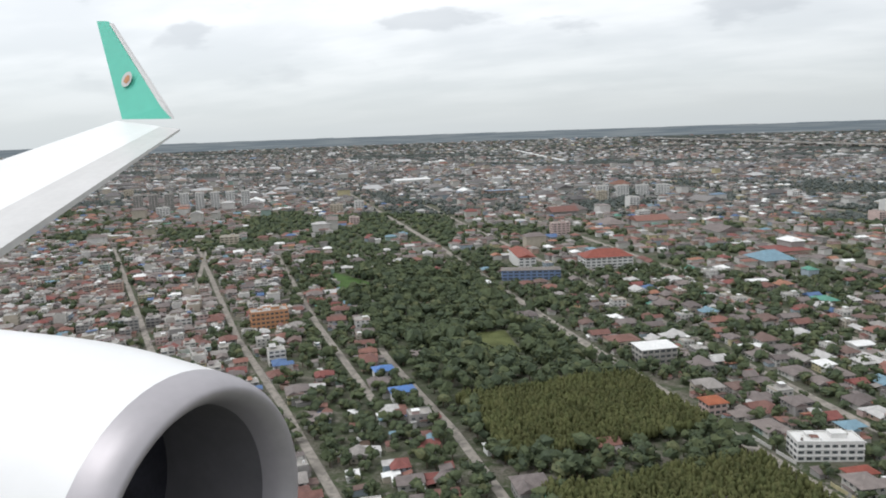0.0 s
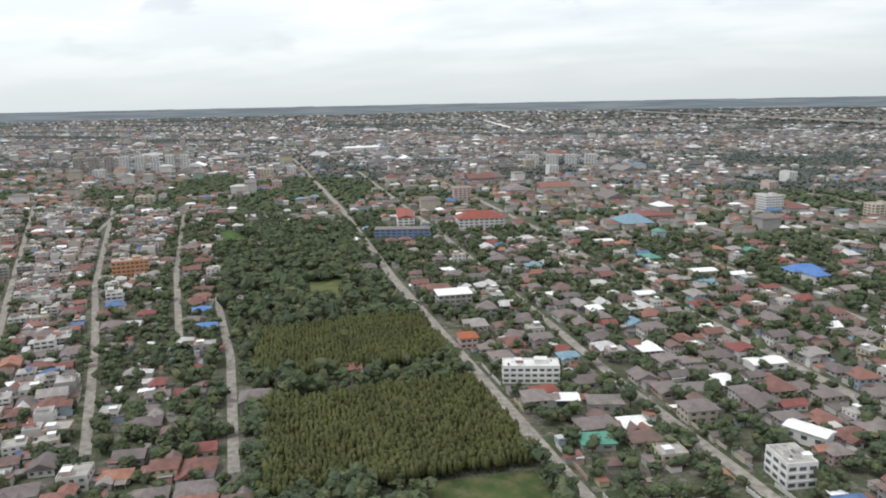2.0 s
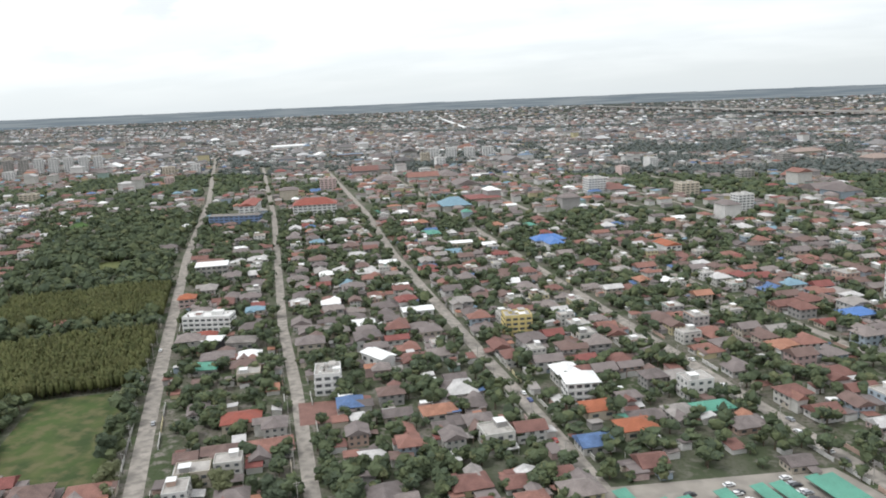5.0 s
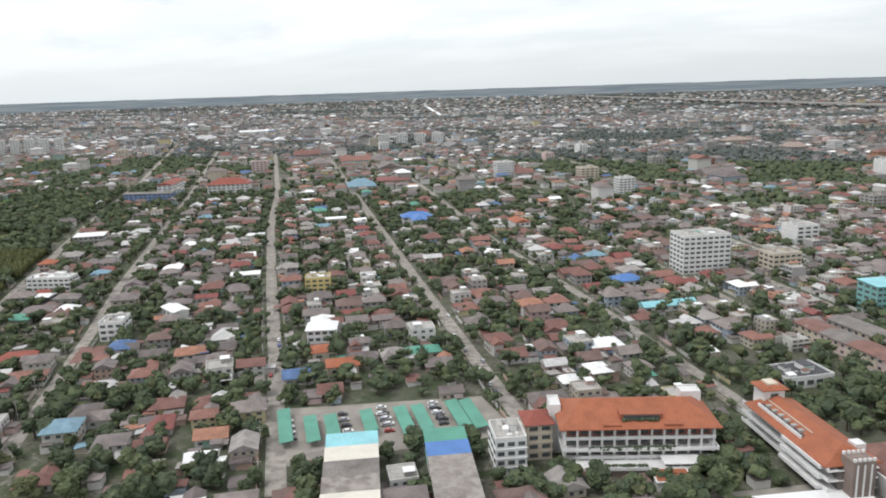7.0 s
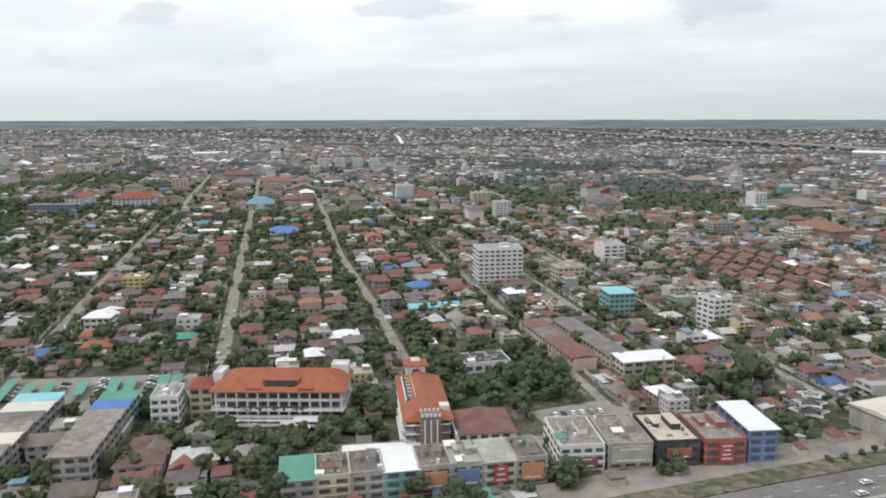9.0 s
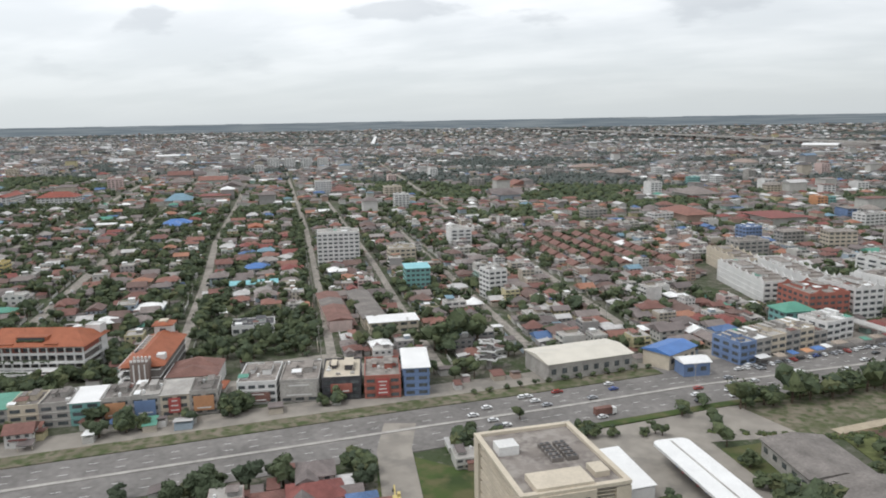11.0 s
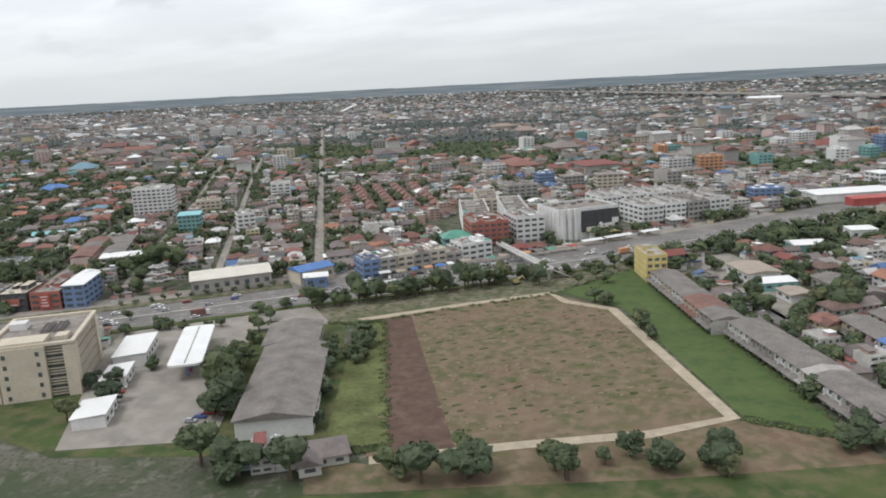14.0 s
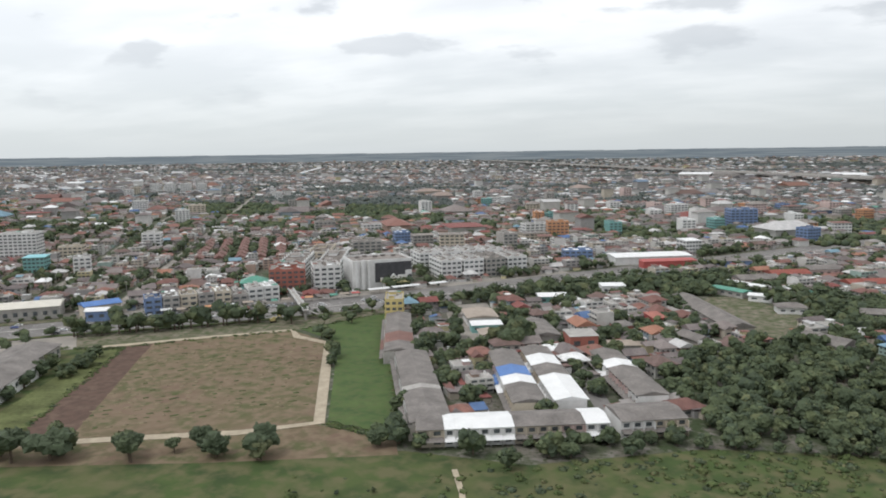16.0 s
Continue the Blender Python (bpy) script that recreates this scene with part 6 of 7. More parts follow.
def shelter(x, y, turn, L, mat, text):
    """A roof on posts beside the road."""
    ob = thing("roadside_shelter", place(x, y, turn, 0.12), text, "shelter", "roadside shelters")
    r = Build()
    r.shed(0, 0, 1.7, L, 2.4, 0.25, mat)
    part("roof", r, ob)
    post = Build()
    post.tube(0, 0, 0, 0.06, 0.06, 1.75, M["grey"], 6)
    pm = post.mesh("post")
    n = max(2, int(L / 2.5))
    for k in range(n):
        part("post", pm, ob, at=pose(-L / 2 + 0.4 + k * (L - 0.8) / (n - 1), -0.8, 0))


for x, y, turn, L, mat in ((487, 262, 44, 9, "white_metal"), (495, 270.5, 46, 12, "white_metal"), (505, 281, 46, 8, "white_metal")):
    shelter(x, y, turn, L, M[mat], "long bus shelter with white sheet roof")
srng = random.Random(14)
for k in range(16):
    p = Vector((430, 203.5)).lerp(Vector((484, 254)), (k + 0.5) / 16)
    shelter(p.x + srng.uniform(-0.8, 0.8), p.y + srng.uniform(-0.8, 0.8), 42 + srng.uniform(-8, 8), srng.uniform(2.2, 4.0), M[srng.choice(("red", "blue_sheet", "white_metal", "tan_sheet", "grey_sheet", "orange", "green_sheet"))], "market stall with coloured awning before the shops")


excavator(369, 109, 120, 0.165), excavator(474, 206, 40, 0.14)
lorry(397, 158, 40, 0.145, M["brown_tile"], "box lorry with dark body on the main road"), lorry(438, 196, 38, 0.145, M["white"], "white box lorry on the main road"), lorry(500, 250, 45, 0.145, M["orange"], "orange bus-like lorry on the main road")


# ---- filling the quarters ----
class Join:
    """Many copies of a few shapes in one mesh."""
    def __init__(self):
        self.v, self.loops, self.sizes, self.mats, self.slots, self.n = [], [], [], [], [], 0

    def shape(self, b):
        return (np.array(b.v, dtype=np.float32), np.array([i for f in b.f for i in f], dtype=np.int32), np.array([len(f) for f in b.f], dtype=np.int32),
                np.array([self.slot(b.slots[m]) for m in b.m], dtype=np.int32))

    def slot(self, mat):
        if mat not in self.slots:
            self.slots.append(mat)
        return self.slots.index(mat)

    def put(self, shape, x, y, turn, sx, sy, sz):
        v, loops, sizes, mats = shape
        c, s = math.cos(turn), math.sin(turn)
        w = v * np.array((sx, sy, sz), dtype=np.float32)
        self.v.append(np.stack((w[:, 0] * c - w[:, 1] * s + x, w[:, 0] * s + w[:, 1] * c + y, w[:, 2]), 1))
        self.loops.append(loops + self.n), self.sizes.append(sizes), self.mats.append(mats)
        self.n += len(v)

    def make(self, name, smooth, label, category):
        v, loops, sizes, mats = (np.concatenate(a) for a in (self.v, self.loops, self.sizes, self.mats))
        me = bpy.data.meshes.new(name)
        me.vertices.add(len(v)), me.loops.add(len(loops)), me.polygons.add(len(sizes))
        me.vertices.foreach_set("co", v.ravel())
        me.loops.foreach_set("vertex_index", loops)
        me.polygons.foreach_set("loop_start", np.concatenate(([0], np.cumsum(sizes)[:-1])).astype(np.int32))
        for s in self.slots:
            me.materials.append(s)
        me.polygons.foreach_set("material_index", mats)
        me.polygons.foreach_set("use_smooth", [smooth] * len(sizes))
        me.update(calc_edges=True)
        return tagged(new(name, me), label, category, kind="stuff")


def spot_free(p, gap):
    for x, y, r in TAKEN:
        if (p[0] - x) ** 2 + (p[1] - y) ** 2 < (r + gap) ** 2:
            return False
    return True


def open_land(p):
    """Fields, yards and plots that stay free of houses and trees."""
    return inside(p, FIELD) or inside(p, STRIP) or any(inside(p, q) for q in CLEAR)


# the same houses and trees with colours drawn house by house
swap = {M["roof"]: M["far_roof"], M["wall"]: M["far_wall"], M["leaf"]: M["far_leaf"]}


def joined_house(rng, kind):
    parts = dict(house_parts(rng, kind))
    b = whole(list(parts.items()))
    if "gable_roof" in parts:
        first = len(parts["wall"].v)
        second = first + len(parts["roof"].v)
        b.f.append((first, first + 3, second + 2)), b.m.append(b.slot(M["roof"]))
    b.slots = [swap.get(s, s) for s in b.slots]
    return b


def shop_build(rng, wall, roof):
    floors = rng.choice((2, 3, 3, 4))
    sx, sy, h = rng.uniform(6, 9.5), rng.uniform(6, 8), floors * 1.75
    b, r = Build(), Build()
    b.box(0, 0, 0, sx, sy, h, wall)
    n = max(2, int(sx / 2.2))
    for lev in range(floors):
        for k in range(n):
            for s in (-1, 1):
                b.pane((k + 0.5) * sx / n - sx / 2, s * sy / 2, lev * 1.75 + 0.6, sx / n * 0.7, 0.08, 0.75, M["window"])
        if lev:
            b.box(0, -sy / 2 - 0.4, lev * 1.75 - 0.1, sx, 0.8, 0.14, wall), b.box(0, -sy / 2 - 0.75, lev * 1.75, sx, 0.08, 0.45, wall)
    r.box(0, 0, h + 0.01, sx - 0.3, sy - 0.3, 0.06, M["grey"])
    hut, tank = Build(), Build()
    hut.box(-sx * 0.2, sy * 0.1, h + 0.07, sx * 0.3, sy * 0.5, 0.95, wall)
    hut.shed(-sx * 0.2, sy * 0.1, h + 1.02, sx * 0.4, sy * 0.7, 0.3, roof)
    tank.tube(sx * 0.3, sy * 0.3, h + 0.07, 0.35, 0.35, 0.8, M["white_metal"], 8)
    return b, r, hut, tank


def terrace_front(p):
    """The open edge south of the terraces."""
    return line_dist(p, [(546, 114), (556, 119), (612, 143), (680, 146)]) < 10 or line_dist(p, STRIP[1:4]) < 4 or line_dist(p, FIELD + FIELD[:1]) < 5


def beside_first_street(p):
    """The open edge between the plantation and its street."""
    return p[1] < 330 and line_dist(p, LANES[0]) < 3.9


def fill():
    rng = random.Random(77)
    homes, shops, woods = Join(), Join(), Join()
    prng = random.Random(3)
    home_shapes = [homes.shape(joined_house(prng, KINDS[k % len(KINDS)])) for k in range(40)]
    lean_shapes = []
    for k in range(8):
        b = Build()
        w, l = prng.uniform(2.2, 3.8), prng.uniform(2.4, 4.6)
        b.box(0, 0, 0, w * 0.9, l * 0.9, 1.35, M["far_wall"])
        b.shed(0, 0, 1.36, w, l, prng.uniform(0.2, 0.6), M["far_roof"])
        lean_shapes.append(homes.shape(b))
    shop_shapes = []
    for _ in range(16):
        b, *more = shop_build(prng, M["far_wall"], M["far_roof"])
        for q in more:
            b.add(q)
        shop_shapes.append(shops.shape(b))
    tree_shapes = []
    for _ in range(10):
        b = crown_build(prng, 1, 72, M["far_leaf"])
        b.tube(0, 0, 0, 0.2, 0.14, 2.4, M["bark"], 4)
        tree_shapes.append(woods.shape(b))
    slight_shapes = []
    for _ in range(8):
        b = Build()
        for k in range(3):
            lump(b, prng.uniform(-1, 1), prng.uniform(-1, 1), prng.uniform(1.6, 3.4), prng.uniform(1.2, 1.7), prng.uniform(1.1, 1.6), 1, M["far_leaf"], prng, 0.6)
        leaves(b, 0, 0, 2.6, 2.2, 1.9, 26, 0.5, M["far_leaf"], prng)
        b.tube(0, 0, 0, 0.2, 0.14, 1.8, M["bark"], 3)
        slight_shapes.append(woods.shape(b))
    lush_shapes = []
    for _ in range(6):
        b = crown_build(prng, 2, 230, M["far_leaf"])
        b.tube(0, 0, 0, 0.2, 0.14, 2.4, M["bark"], 4)
        lush_shapes.append(woods.shape(b))
    lanes = LANES + LEFT_LANES
    house_spots, tree_spots = [], []
    for step, crowded in ((9.6, False), (7.7, True)):
        reach = 760 / step
        for i, j in ((i, j) for i in range(int(-reach), int(reach * 1.6)) for j in range(int(-reach * 0.4), int(reach * 1.3))):
            q = U * (i * step) + V * (j * step)
            p = (q.x + rng.uniform(-1.5, 1.5), q.y + rng.uniform(-1.5, 1.5))
            r1, r2, r3, r4 = rng.random(), rng.random(), rng.random(), rng.random()
            if not (92 < p[1] < 452) or p[0] < -1.42 * p[1] - 10 or p[0] > 625 + 0.24 * p[1] or open_land(p):
                continue
            d, dm = min(line_dist(p, l) for l in lanes), line_dist(p, MAIN)
            wood = next((k for k, w in enumerate(WOODS) if inside(p, w)), None)
            if beside_first_street(p):
                continue
            if wood is None and any(((p[0] - gx) / ga) ** 2 + ((p[1] - gy) / gb) ** 2 < 1 for gx, gy, ga, gb in GREENS[:7]):
                wood = 3
            left = p[0] < -0.75 * p[1] + 10
            green = noise.noise(Vector((p[0] * 0.016, p[1] * 0.016, 3.3))) + 0.5 * noise.noise(Vector((p[0] * 0.05, p[1] * 0.05, 1.3)))
            dense = p[0] > 300 - 0.1 * p[1] or left
            if dense != crowded:
                continue
            share = 0.92 if dense else 0.72 - 0.7 * max(-0.35, green)
            if not dense and p[0] < 120 and p[1] > 300:
                share -= 0.10
            turn = (GRID if not left else 43) + rng.choice((0, 0, 0, 90, 180, 180, 180, 270)) + rng.uniform(-3, 3)
            scale = (0.62 if dense else 0.72) + 0.3 * r3
            many = 0
            if (wood is None or (wood == 0 and r1 < 0.05)) and r1 < share and not terrace_front(p) and d > (4.8 if dense else 5.6) and dm > 18 and spot_free(p, 3.4 if dense else 3.9) and all(line_dist(p, q + q[:1]) > 5.5 for q in (FIELD, STRIP, MEADOW, YARD, LOT)):
                house_spots.append((p[0], p[1], turn, scale, dense and r2 < (0.2 if p[0] > 300 else 0.3)))
                many = 2 + (r4 < 0.35) if not dense else int(r4 < 0.5)
            elif wood is not None:
                many = 6
            elif not dense or r1 > 0.5:
                many = 5
            if wood is None:
                for _ in range(2 if many < 5 else 1):
                    s = (p[0] + rng.uniform(-5, 5), p[1] + rng.uniform(-5, 5))
                    if min(line_dist(s, l) for l in lanes) > 3.8 and line_dist(s, MAIN) > 15 and spot_free(s, 1.2) and not terrace_front(s) and not open_land(s) and not any(inside(s, o) for o in ORCHARDS):
                        homes.put(lean_shapes[rng.randrange(8)], s[0], s[1], radians(turn), rng.uniform(0.7, 1.3), rng.uniform(0.7, 1.3), rng.uniform(0.8, 1.2))
            for _ in range(many):
                far = 5.6
                s = (p[0] + rng.uniform(-far, far), p[1] + rng.uniform(-far, far))
                if open_land(s) or any(inside(s, o) for o in ORCHARDS) or line_dist(s, MAIN) < 15 or beside_first_street(s) or min(line_dist(s, l) for l in lanes) < 2.7 or not spot_free(s, 0.8):
                    continue
                if any((s[0] - h[0]) ** 2 + (s[1] - h[1]) ** 2 < 13 for h in house_spots[-40:]) and rng.random() < 0.85:
                    continue
                tree_spots.append((s[0], s[1], (rng.uniform(0.45, 1.0) * 1.2 if wood is None else rng.uniform(0.4, 1.7) if wood == 0 else rng.uniform(0.4, 1.25))))
    # trees along the main road, in yards and round the field
    for k in range(16):
        tree_spots.append((366 + k * 3.1, 161 + k * 2.6 - 0.004 * k * k, 0.42))
    for x, y, s in ((453, 89, 1.5), (461, 88, 1.6), (470, 89, 1.5), (496, 97, 1.5), (490, 94, 1.5), (511, 101, 1.0), (519, 111, 0.9), (447, 142, 0.9), (450, 136, 1.0), (454, 128, 1.1), (458, 120, 1.0), (464, 107, 0.8),
                    (417, 170, 0.9), (413, 163, 1.0), (420, 158, 0.9), (422, 150, 1.0), (426, 142, 0.9), (429, 134, 1.0), (436, 121, 1.9), (440, 113, 1.9), (444, 106, 1.9), (432, 128, 1.4), (436, 178, 1.6), (440, 181, 1.5), (445, 185, 1.7), (449, 188, 1.5), (461, 197, 1.6), (465, 200, 1.4), (470, 203, 1.5), (425, 171, 1.4),
                    (453, 191, 1.6), (457, 194, 1.7), (430, 175, 1.2), (481, 206, 1.4), (413, 111, 1.0), (413, 122, 0.8), (418, 104, 1.1), (408, 110, 0.9), (416, 96, 0.9), (350, 194, 2.3), (345, 190, 2.0), (355, 198, 2.0), (349, 188, 1.7), (340, 190, 1.5), (329, 186, 1.7), (325, 184, 1.2), (334, 192, 1.0),
                    (554, 124, 1.3), (551, 122, 1.0), (577, 119, 0.9), (380, 150, 0.7), (388, 140, 0.8), (372, 140, 0.7), (500, 212, 0.9), (496, 216, 0.8), (492, 208, 0.8), (505, 234, 0.9),
                    (545, 172, 1.0), (548, 166, 0.8), (558, 192, 1.8), (553, 196, 1.6), (560, 197, 1.9), (556, 201, 1.6), (529, 232, 1.2), (534, 216, 1.1), (539, 204, 1.3), (522, 238, 0.9), (545, 240, 1.0), (549, 232, 1.0), (556, 222, 1.0), (512, 240, 1.2), (517, 246, 1.3), (523, 252, 1.2), (528, 259, 1.1), (545, 266, 1.4), (550, 272, 1.5), (538, 268, 1.2), (562, 258, 1.2), (471, 262, 1.2), (488, 270, 1.3), (493, 276, 1.2), (500, 283, 1.1), (596, 222, 1.3), (600, 210, 1.4), (604, 228, 1.2), (590, 214, 0.9), (262, 130, 1.2), (267, 132, 1.3), (270, 140, 1.0), (246, 127, 1.1), (240, 124, 1.0), (252, 128, 1.0), (235, 122, 1.0), (270, 127, 1.0), (312, 149, 1.1)):
        tree_spots.append((x, y, s))
    mrng = random.Random(60)
    for a, c, n, lo, hi in (((424, 170), (506, 236), 46, 0.55, 1.35), ((506, 238), (560, 302), 20, 0.6, 1.2), ((566, 306), (640, 392), 22, 0.6, 1.2), ((384, 138), (416, 158), 9, 0.4, 0.8), ((446, 160), (462, 128), 14, 0.5, 0.9), ((470, 92), (540, 112), 9, 0.6, 1.3)):
        for _ in range(n):
            p = Vector(a).lerp(Vector(c), mrng.random())
            tree_spots.append((p.x + mrng.uniform(-2.2, 2.2), p.y + mrng.uniform(-2.2, 2.2), mrng.uniform(lo, hi)))
    for k in range(26):
        tree_spots.append((600 + k * 4.4, 139 + k * 0.5 + mrng.uniform(-2, 2), mrng.uniform(0.5, 0.8)))
    for k in range(40):
        x, y = mrng.uniform(545, 700), mrng.uniform(70, 134)
        if y < 104 + (x - 545) * 0.2:
            tree_spots.append((x, y, mrng.uniform(0.12, 0.38)))
    nearest = sorted(range(len(house_spots)), key=lambda k: house_spots[k][1])
    keep = set([k for k in nearest if not house_spots[k][4]][:300])
    shop_keep = set([k for k in nearest if house_spots[k][4]][:160])
    SHOP_PARTS = ("wall", "roof", "stair_hut", "water_tank")
    shop_meshes = []
    for _ in range(14):
        b = shop_build(prng, M["wall"], M["roof"])
        shop_meshes.append([q.mesh(n) for n, q in zip(SHOP_PARTS, b)])
    for k, (x, y, turn, scale, shop) in enumerate(house_spots):
        if k in keep:
            near_house(x, y, turn, rng.randrange(1000), scale)
        elif k in shop_keep:
            ob = thing("shophouse", place(x, y, turn), "concrete shophouse with flat roof and stair hut", "building", "shophouses")
            ob.scale = (scale, scale, scale)
            [part(n, me, ob) for n, me in zip(SHOP_PARTS, shop_meshes[k % 14])]
        elif shop:
            shops.put(shop_shapes[k % 16], x, y, radians(turn), scale, scale, scale * 0.95)
        else:
            homes.put(home_shapes[rng.randrange(40)], x, y, radians(turn), scale, scale, scale)
    keep = set(sorted(range(len(tree_spots)), key=lambda k: tree_spots[k][1])[:300])
    for k, (x, y, s) in enumerate(tree_spots):
        if k in keep:
            near_tree(x, y, s, rng.randrange(1000))
        else:
            pool = lush_shapes if y < 150 or (x > 500 and y < 235) else tree_shapes if y < 240 else slight_shapes
            woods.put(pool[rng.randrange(len(pool))], x, y, rng.uniform(0, 6.28), s, s, s * rng.uniform(0.8, 1.1))
    homes.make("house_quarter", False, "close-set rendered houses with tile and sheet roofs", "houses")
    shops.make("shophouse_quarter", False, "concrete shophouses of two to four floors", "houses")
    woods.make("tree_quarter", False, "dark green broadleaf trees between the houses", "trees")


def far_city():
    rng = random.Random(5)
    b, w, t = Build(), Build(), Join()
    shapes = []
    for _ in range(8):
        q = Build()
        lump(q, 0, 0, 0.75, 1.0, 0.85, 1, M["far_leaf"], rng, 0.4)
        if len(shapes) < 4:
            lump(q, 0.7, 0.2, 0.6, 0.7, 0.65, 1, M["far_leaf"], rng, 0.4)
        shapes.append(t.shape(q))
    # The same shapes in the haze-tinted leaf colours.
    remote = [(v, l, z, np.full_like(m, t.slot(M["hazed_leaf"]))) for v, l, z, m in shapes]
    def plot(x, y, size, tall):
        turn = math.radians(GRID + (90 if rng.random() < 0.5 else 0) + rng.uniform(-4, 4))
        sx, sy, h = size * rng.uniform(0.7, 1.3), size * rng.uniform(0.55, 0.9), tall * rng.uniform(0.7, 1.3)
        c, s = math.cos(turn), math.sin(turn)
        def at(px, py, z):
            return (x + c * px - s * py, y + s * px + c * py, z)
        a, q = sx / 2, sy / 2
        base = [at(-a, -q, 0), at(a, -q, 0), at(a, q, 0), at(-a, q, 0)]
        top = [(px, py, h) for px, py, _ in base]
        w.faces(base + top, [(0, 1, 5, 4), (1, 2, 6, 5), (2, 3, 7, 6), (3, 0, 4, 7)], M["far_wall"])
        a, q = a * 1.12, q * 1.15
        r = a * rng.choice((0.3, 0.5, 1.0))
        rise = sy * 0.22 if rng.random() < 0.8 else 0.15
        b.faces([at(-a, -q, h), at(a, -q, h), at(a, q, h), at(-a, q, h), at(-r, 0, h + rise), at(r, 0, h + rise)], [(0, 1, 5, 4), (2, 3, 4, 5), (1, 2, 5), (3, 0, 4)], M["far_roof"] if y < 800 else M["dull_roof"])
    y = 455.0
    while y < 4600:
        deep = 9.5 if y < 1400 else 9.5 + (y - 1400) * 0.02
        wide = deep * 1.05
        x = -1.42 * y - 40
        while x < 640 + 0.26 * y + 60:
            px, py = x + rng.uniform(-0.3, 0.3) * wide, y + rng.uniform(-0.35, 0.35) * deep
            x += wide
            patch = noise.noise(Vector((px * 0.0042, py * 0.0042, 9.1))) * 0.5 + 0.8 * noise.noise(Vector((px * 0.018, py * 0.018, 2.0)))
            if y > 1300:
                patch = 0.9 * noise.noise(Vector((px * 0.0015, py * 0.0055, 4.0))) + 0.4 * noise.noise(Vector((px * 0.008, py * 0.012, 2.0)))
            patch += max(0.75 * (1 - ((px - gx) / ga) ** 2 - ((py - gy) / gb) ** 2) for gx, gy, ga, gb in GREENS if gy > 500) if 480 < y < 1400 and abs(px - 150) < 420 and any(((px - gx) / ga) ** 2 + ((py - gy) / gb) ** 2 < 1 for gx, gy, ga, gb in GREENS if gy > 500) else 0.0
            if y < 1000 and (any(line_dist((px, py), l) < 5.0 for l in LANES) or not spot_free((px, py), 3)):
                continue
            grow = deep / 9.5
            if patch > (0.06 if y < 1300 else 0.03) + 0.2 * rng.random():
                n = 3 if y < 900 else 2
            elif rng.random() < (0.66 if y < 1300 else 0.84):
                odd = rng.random()
                if odd < 0.015:
                    plot(px, py, 13, 9)
                elif odd < 0.03:
                    plot(px, py, 26, 4.5)
                else:
                    plot(px, py, 7.2 * (1 + 0.22 * (grow - 1)), 3.1)
                n = 1 if y < 1400 and rng.random() < 0.7 else 0
            else:
                n = 2 if y < 1400 else 1
            if y > 1500:
                n = 1 if rng.random() < (0.95 if patch > 0.08 else 0.3) else 0
            for _ in range(n):
                if y > 1500:
                    r = rng.uniform(0.35, 0.8) * deep
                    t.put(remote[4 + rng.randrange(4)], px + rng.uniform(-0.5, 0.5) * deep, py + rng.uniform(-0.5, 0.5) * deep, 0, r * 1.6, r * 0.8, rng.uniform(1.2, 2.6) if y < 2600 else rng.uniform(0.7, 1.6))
                    continue
                r = rng.uniform(1.4, 2.7) * (1 + 0.55 * (grow - 1))
                z = min(rng.uniform(1.7, 2.9), r * 1.1)
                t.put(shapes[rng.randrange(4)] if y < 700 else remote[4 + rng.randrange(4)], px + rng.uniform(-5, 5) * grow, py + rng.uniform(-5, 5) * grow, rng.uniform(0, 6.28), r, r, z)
        y += deep
    tagged(new("distant_walls", w.mesh("distant_walls")), "pale walls of distant houses", "houses", kind="stuff")
    tagged(new("distant_roofs", b.mesh("distant_roofs")), "grey, brown and red roofs of distant houses", "houses", kind="stuff")
    t.make("distant_trees", True, "dark green trees between distant houses, the farther ones tinted with haze", "trees")


def orchard(poly, name):
    rng = random.Random(31)
    join = Join()
    shapes = []
    for _ in range(12):
        b = Build()
        h = 4.4
        lump(b, 0, 0, h * 0.62, rng.uniform(0.5, 0.8), h * 0.40, 1, M["orchard"], rng, 0.4)
        leaves(b, 0, 0, h * 0.65, 0.75, h * 0.42, 9, 0.32, M["orchard"], rng)
        b.tube(0, 0, 0, 0.06, 0.05, h * 0.3, M["bark"], 3)
        shapes.append(join.shape(b))
    xs, ys = [p[0] for p in poly], [p[1] for p in poly]
    for i in range(-160, 300):
        for j in range(20, 320):
            q = U * (i * 1.2) + V * (j * 1.05)
            if not (min(xs) < q.x < max(xs) and min(ys) < q.y < max(ys)):
                continue
            p = (q.x + rng.uniform(-0.4, 0.4), q.y + rng.uniform(-0.4, 0.4))
            edge = 2.2 * noise.noise(Vector((p[0] * 0.15, p[1] * 0.15, 0)))
            if not inside((p[0] + edge, p[1] + edge), poly) or rng.random() < 0.06 or line_dist(p, LANES[0]) < 3.6:
                continue
            s = rng.uniform(0.75, 1.15) * (1 + 0.18 * noise.noise(Vector((p[0] * 0.06, p[1] * 0.06, 5))))
            join.put(shapes[rng.randrange(12)], p[0], p[1], rng.uniform(0, 6.28), s, s, s)
    join.make(name, True, "dense plantation of slim olive-green trees in rows", "plantation")


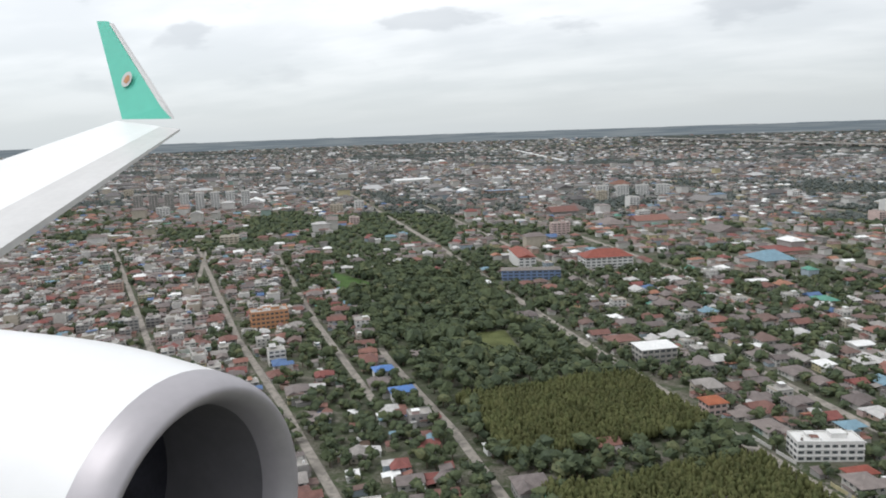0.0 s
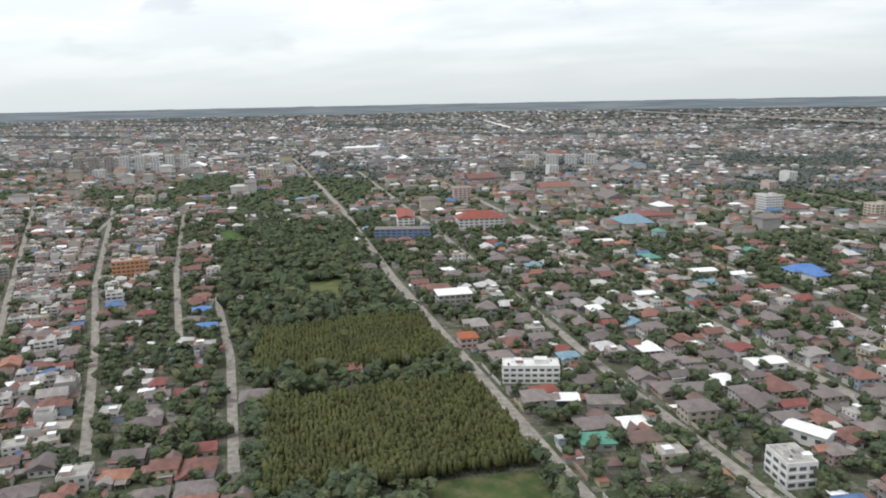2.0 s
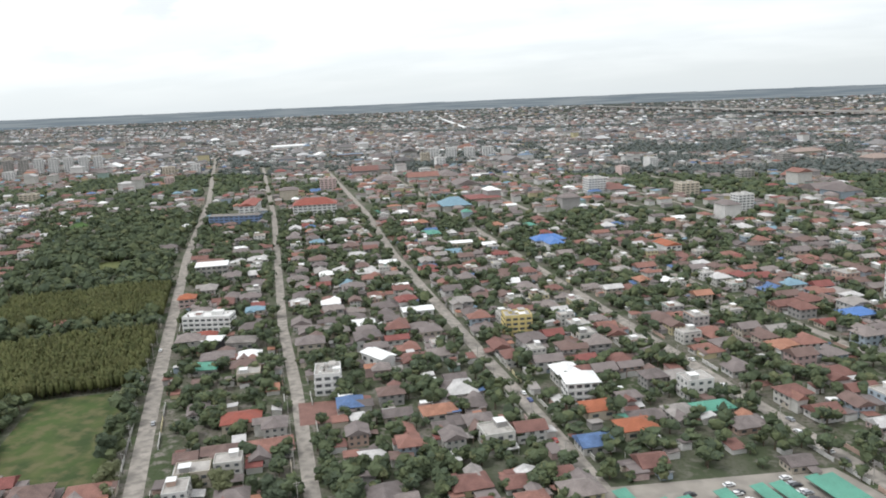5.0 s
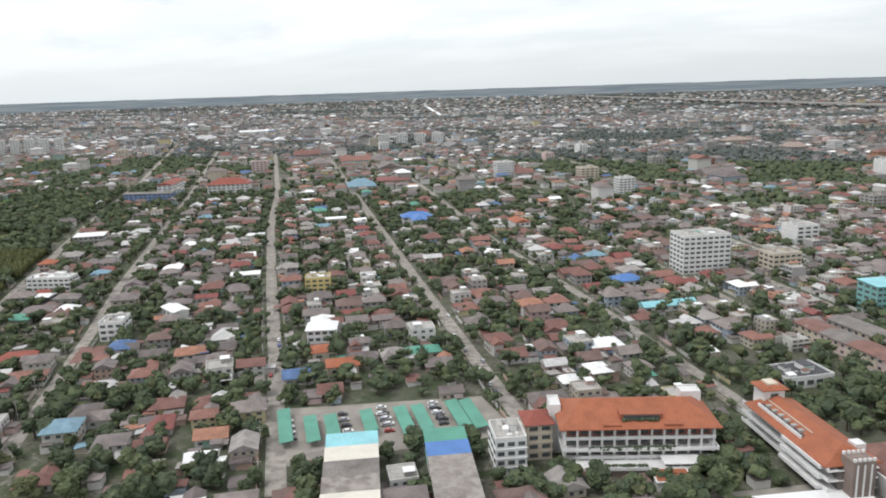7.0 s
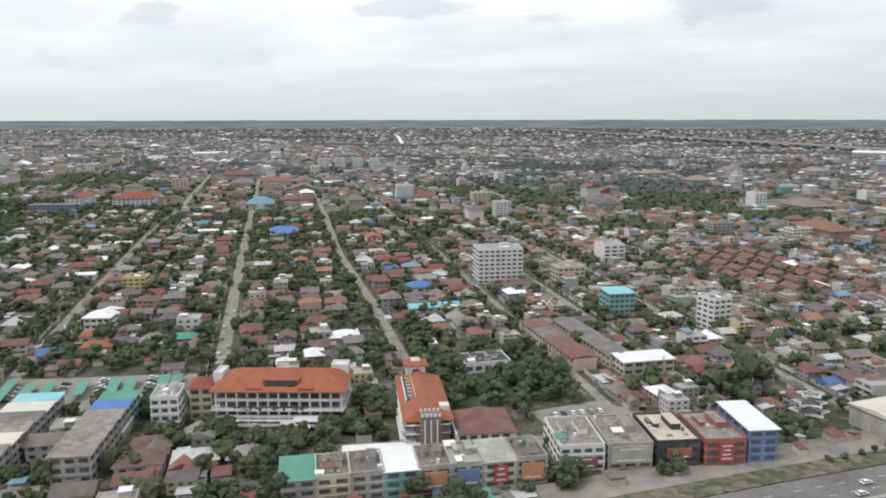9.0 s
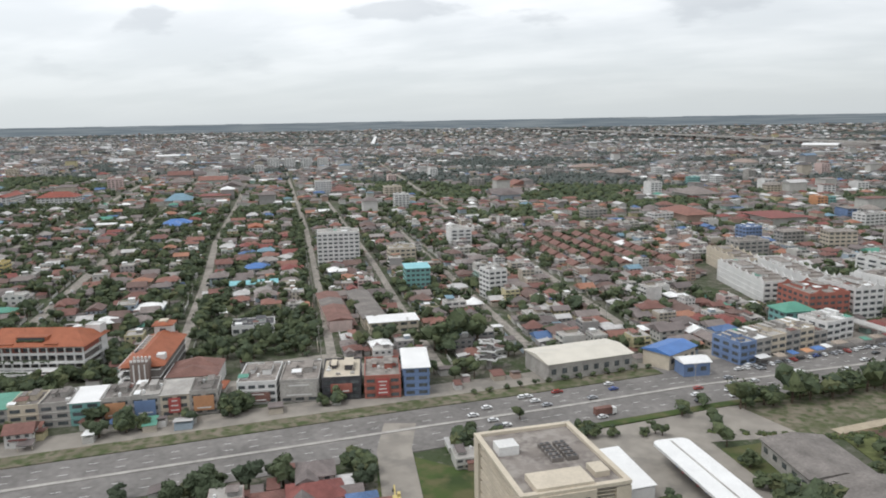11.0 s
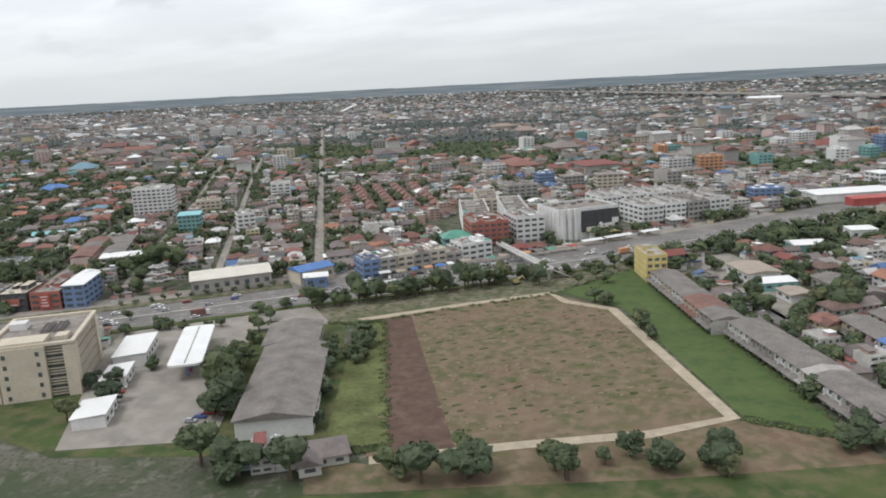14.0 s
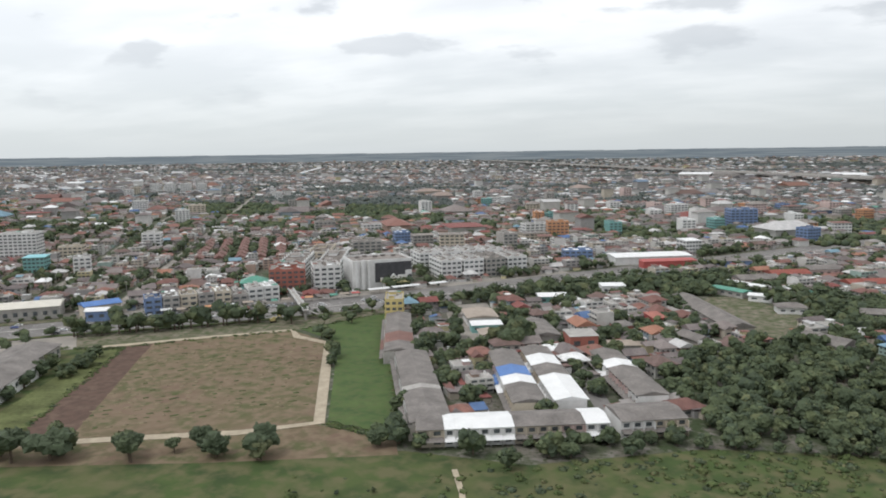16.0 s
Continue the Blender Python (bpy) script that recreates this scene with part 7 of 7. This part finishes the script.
def tufts():
    """Planted mounds in rows on the ploughed field."""
    rng = random.Random(17)
    join = Join()
    shapes = []
    for _ in range(5):
        b = Build()
        lump(b, 0, 0, 0.06, 0.8, 0.2, 1, M["straw" if len(shapes) > 1 else "meadow"], rng, 0.5)
        shapes.append(join.shape(b))
    a, c = Vector((0.79, 0.61)), Vector((0.46, -0.89))
    for i in range(24):
        for j in range(24):
            p = Vector((446, 160)) + a * (3 + i * 3.1 + rng.uniform(-0.5, 0.5)) + c * (j * 2.9 + rng.uniform(-0.5, 0.5))
            if inside((p.x, p.y), FIELD) and line_dist((p.x, p.y), FIELD + FIELD[:1]) > 3 and not inside((p.x, p.y), DUG) and rng.random() < 0.85:
                join.put(shapes[rng.randrange(5)], p.x, p.y, math.atan2(a.y, a.x) + rng.uniform(-0.3, 0.3), rng.uniform(0.6, 1.7), rng.uniform(0.4, 0.9), 0.8)
    join.make("field_mounds", True, "rows of small planted mounds on the field", "plants")


def brush():
    """Low shrubs and tall weeds over the meadow and the wood's edge."""
    rng = random.Random(23)
    join = Join()
    shapes = []
    for _ in range(8):
        b = Build()
        lump(b, 0, 0, 0.25, 0.8, 0.5, 1, M["weed" if len(shapes) < 6 else "far_leaf"], rng, 0.5)
        leaves(b, 0, 0, 0.3, 0.85, 0.6, 14, 0.3, M["weed" if len(shapes) < 6 else "far_leaf"], rng)
        shapes.append(join.shape(b))
    for _ in range(9000):
        x, y = rng.uniform(440, 760), rng.uniform(60, 150)
        if not inside((x, y), MEADOW):
            continue
        thick = noise.noise(Vector((x * 0.03, y * 0.06, 7))) + 0.012 * (x - 600) + 0.02 * (y - 115)
        if thick < rng.uniform(-0.7, 0.6):
            continue
        s = rng.uniform(0.25, 1.0) * (1.5 if rng.random() < 0.12 else 1.0)
        join.put(shapes[rng.randrange(8)], x, y, rng.uniform(0, 6), s, s, s * rng.uniform(0.5, 1.0))
    for k in range(420):
        f = rng.random()
        for line in (STRIP[2:5], ROADSIDE, LEFTSTRIP):
            i = rng.randrange(len(line) - 1)
            p = Vector(line[i]).lerp(Vector(line[i + 1]), rng.random())
            s = rng.uniform(0.25, 0.8)
            join.put(shapes[rng.randrange(8)], p.x + rng.uniform(-1, 1), p.y + rng.uniform(-1, 1), 0, s, s, s * 0.8)
    join.make("brush", True, "low green shrubs and weeds on rough ground", "shrubs")


brush()
fill()
far_city()
for poly in ORCHARDS:
    orchard(poly, "plantation")
tufts()
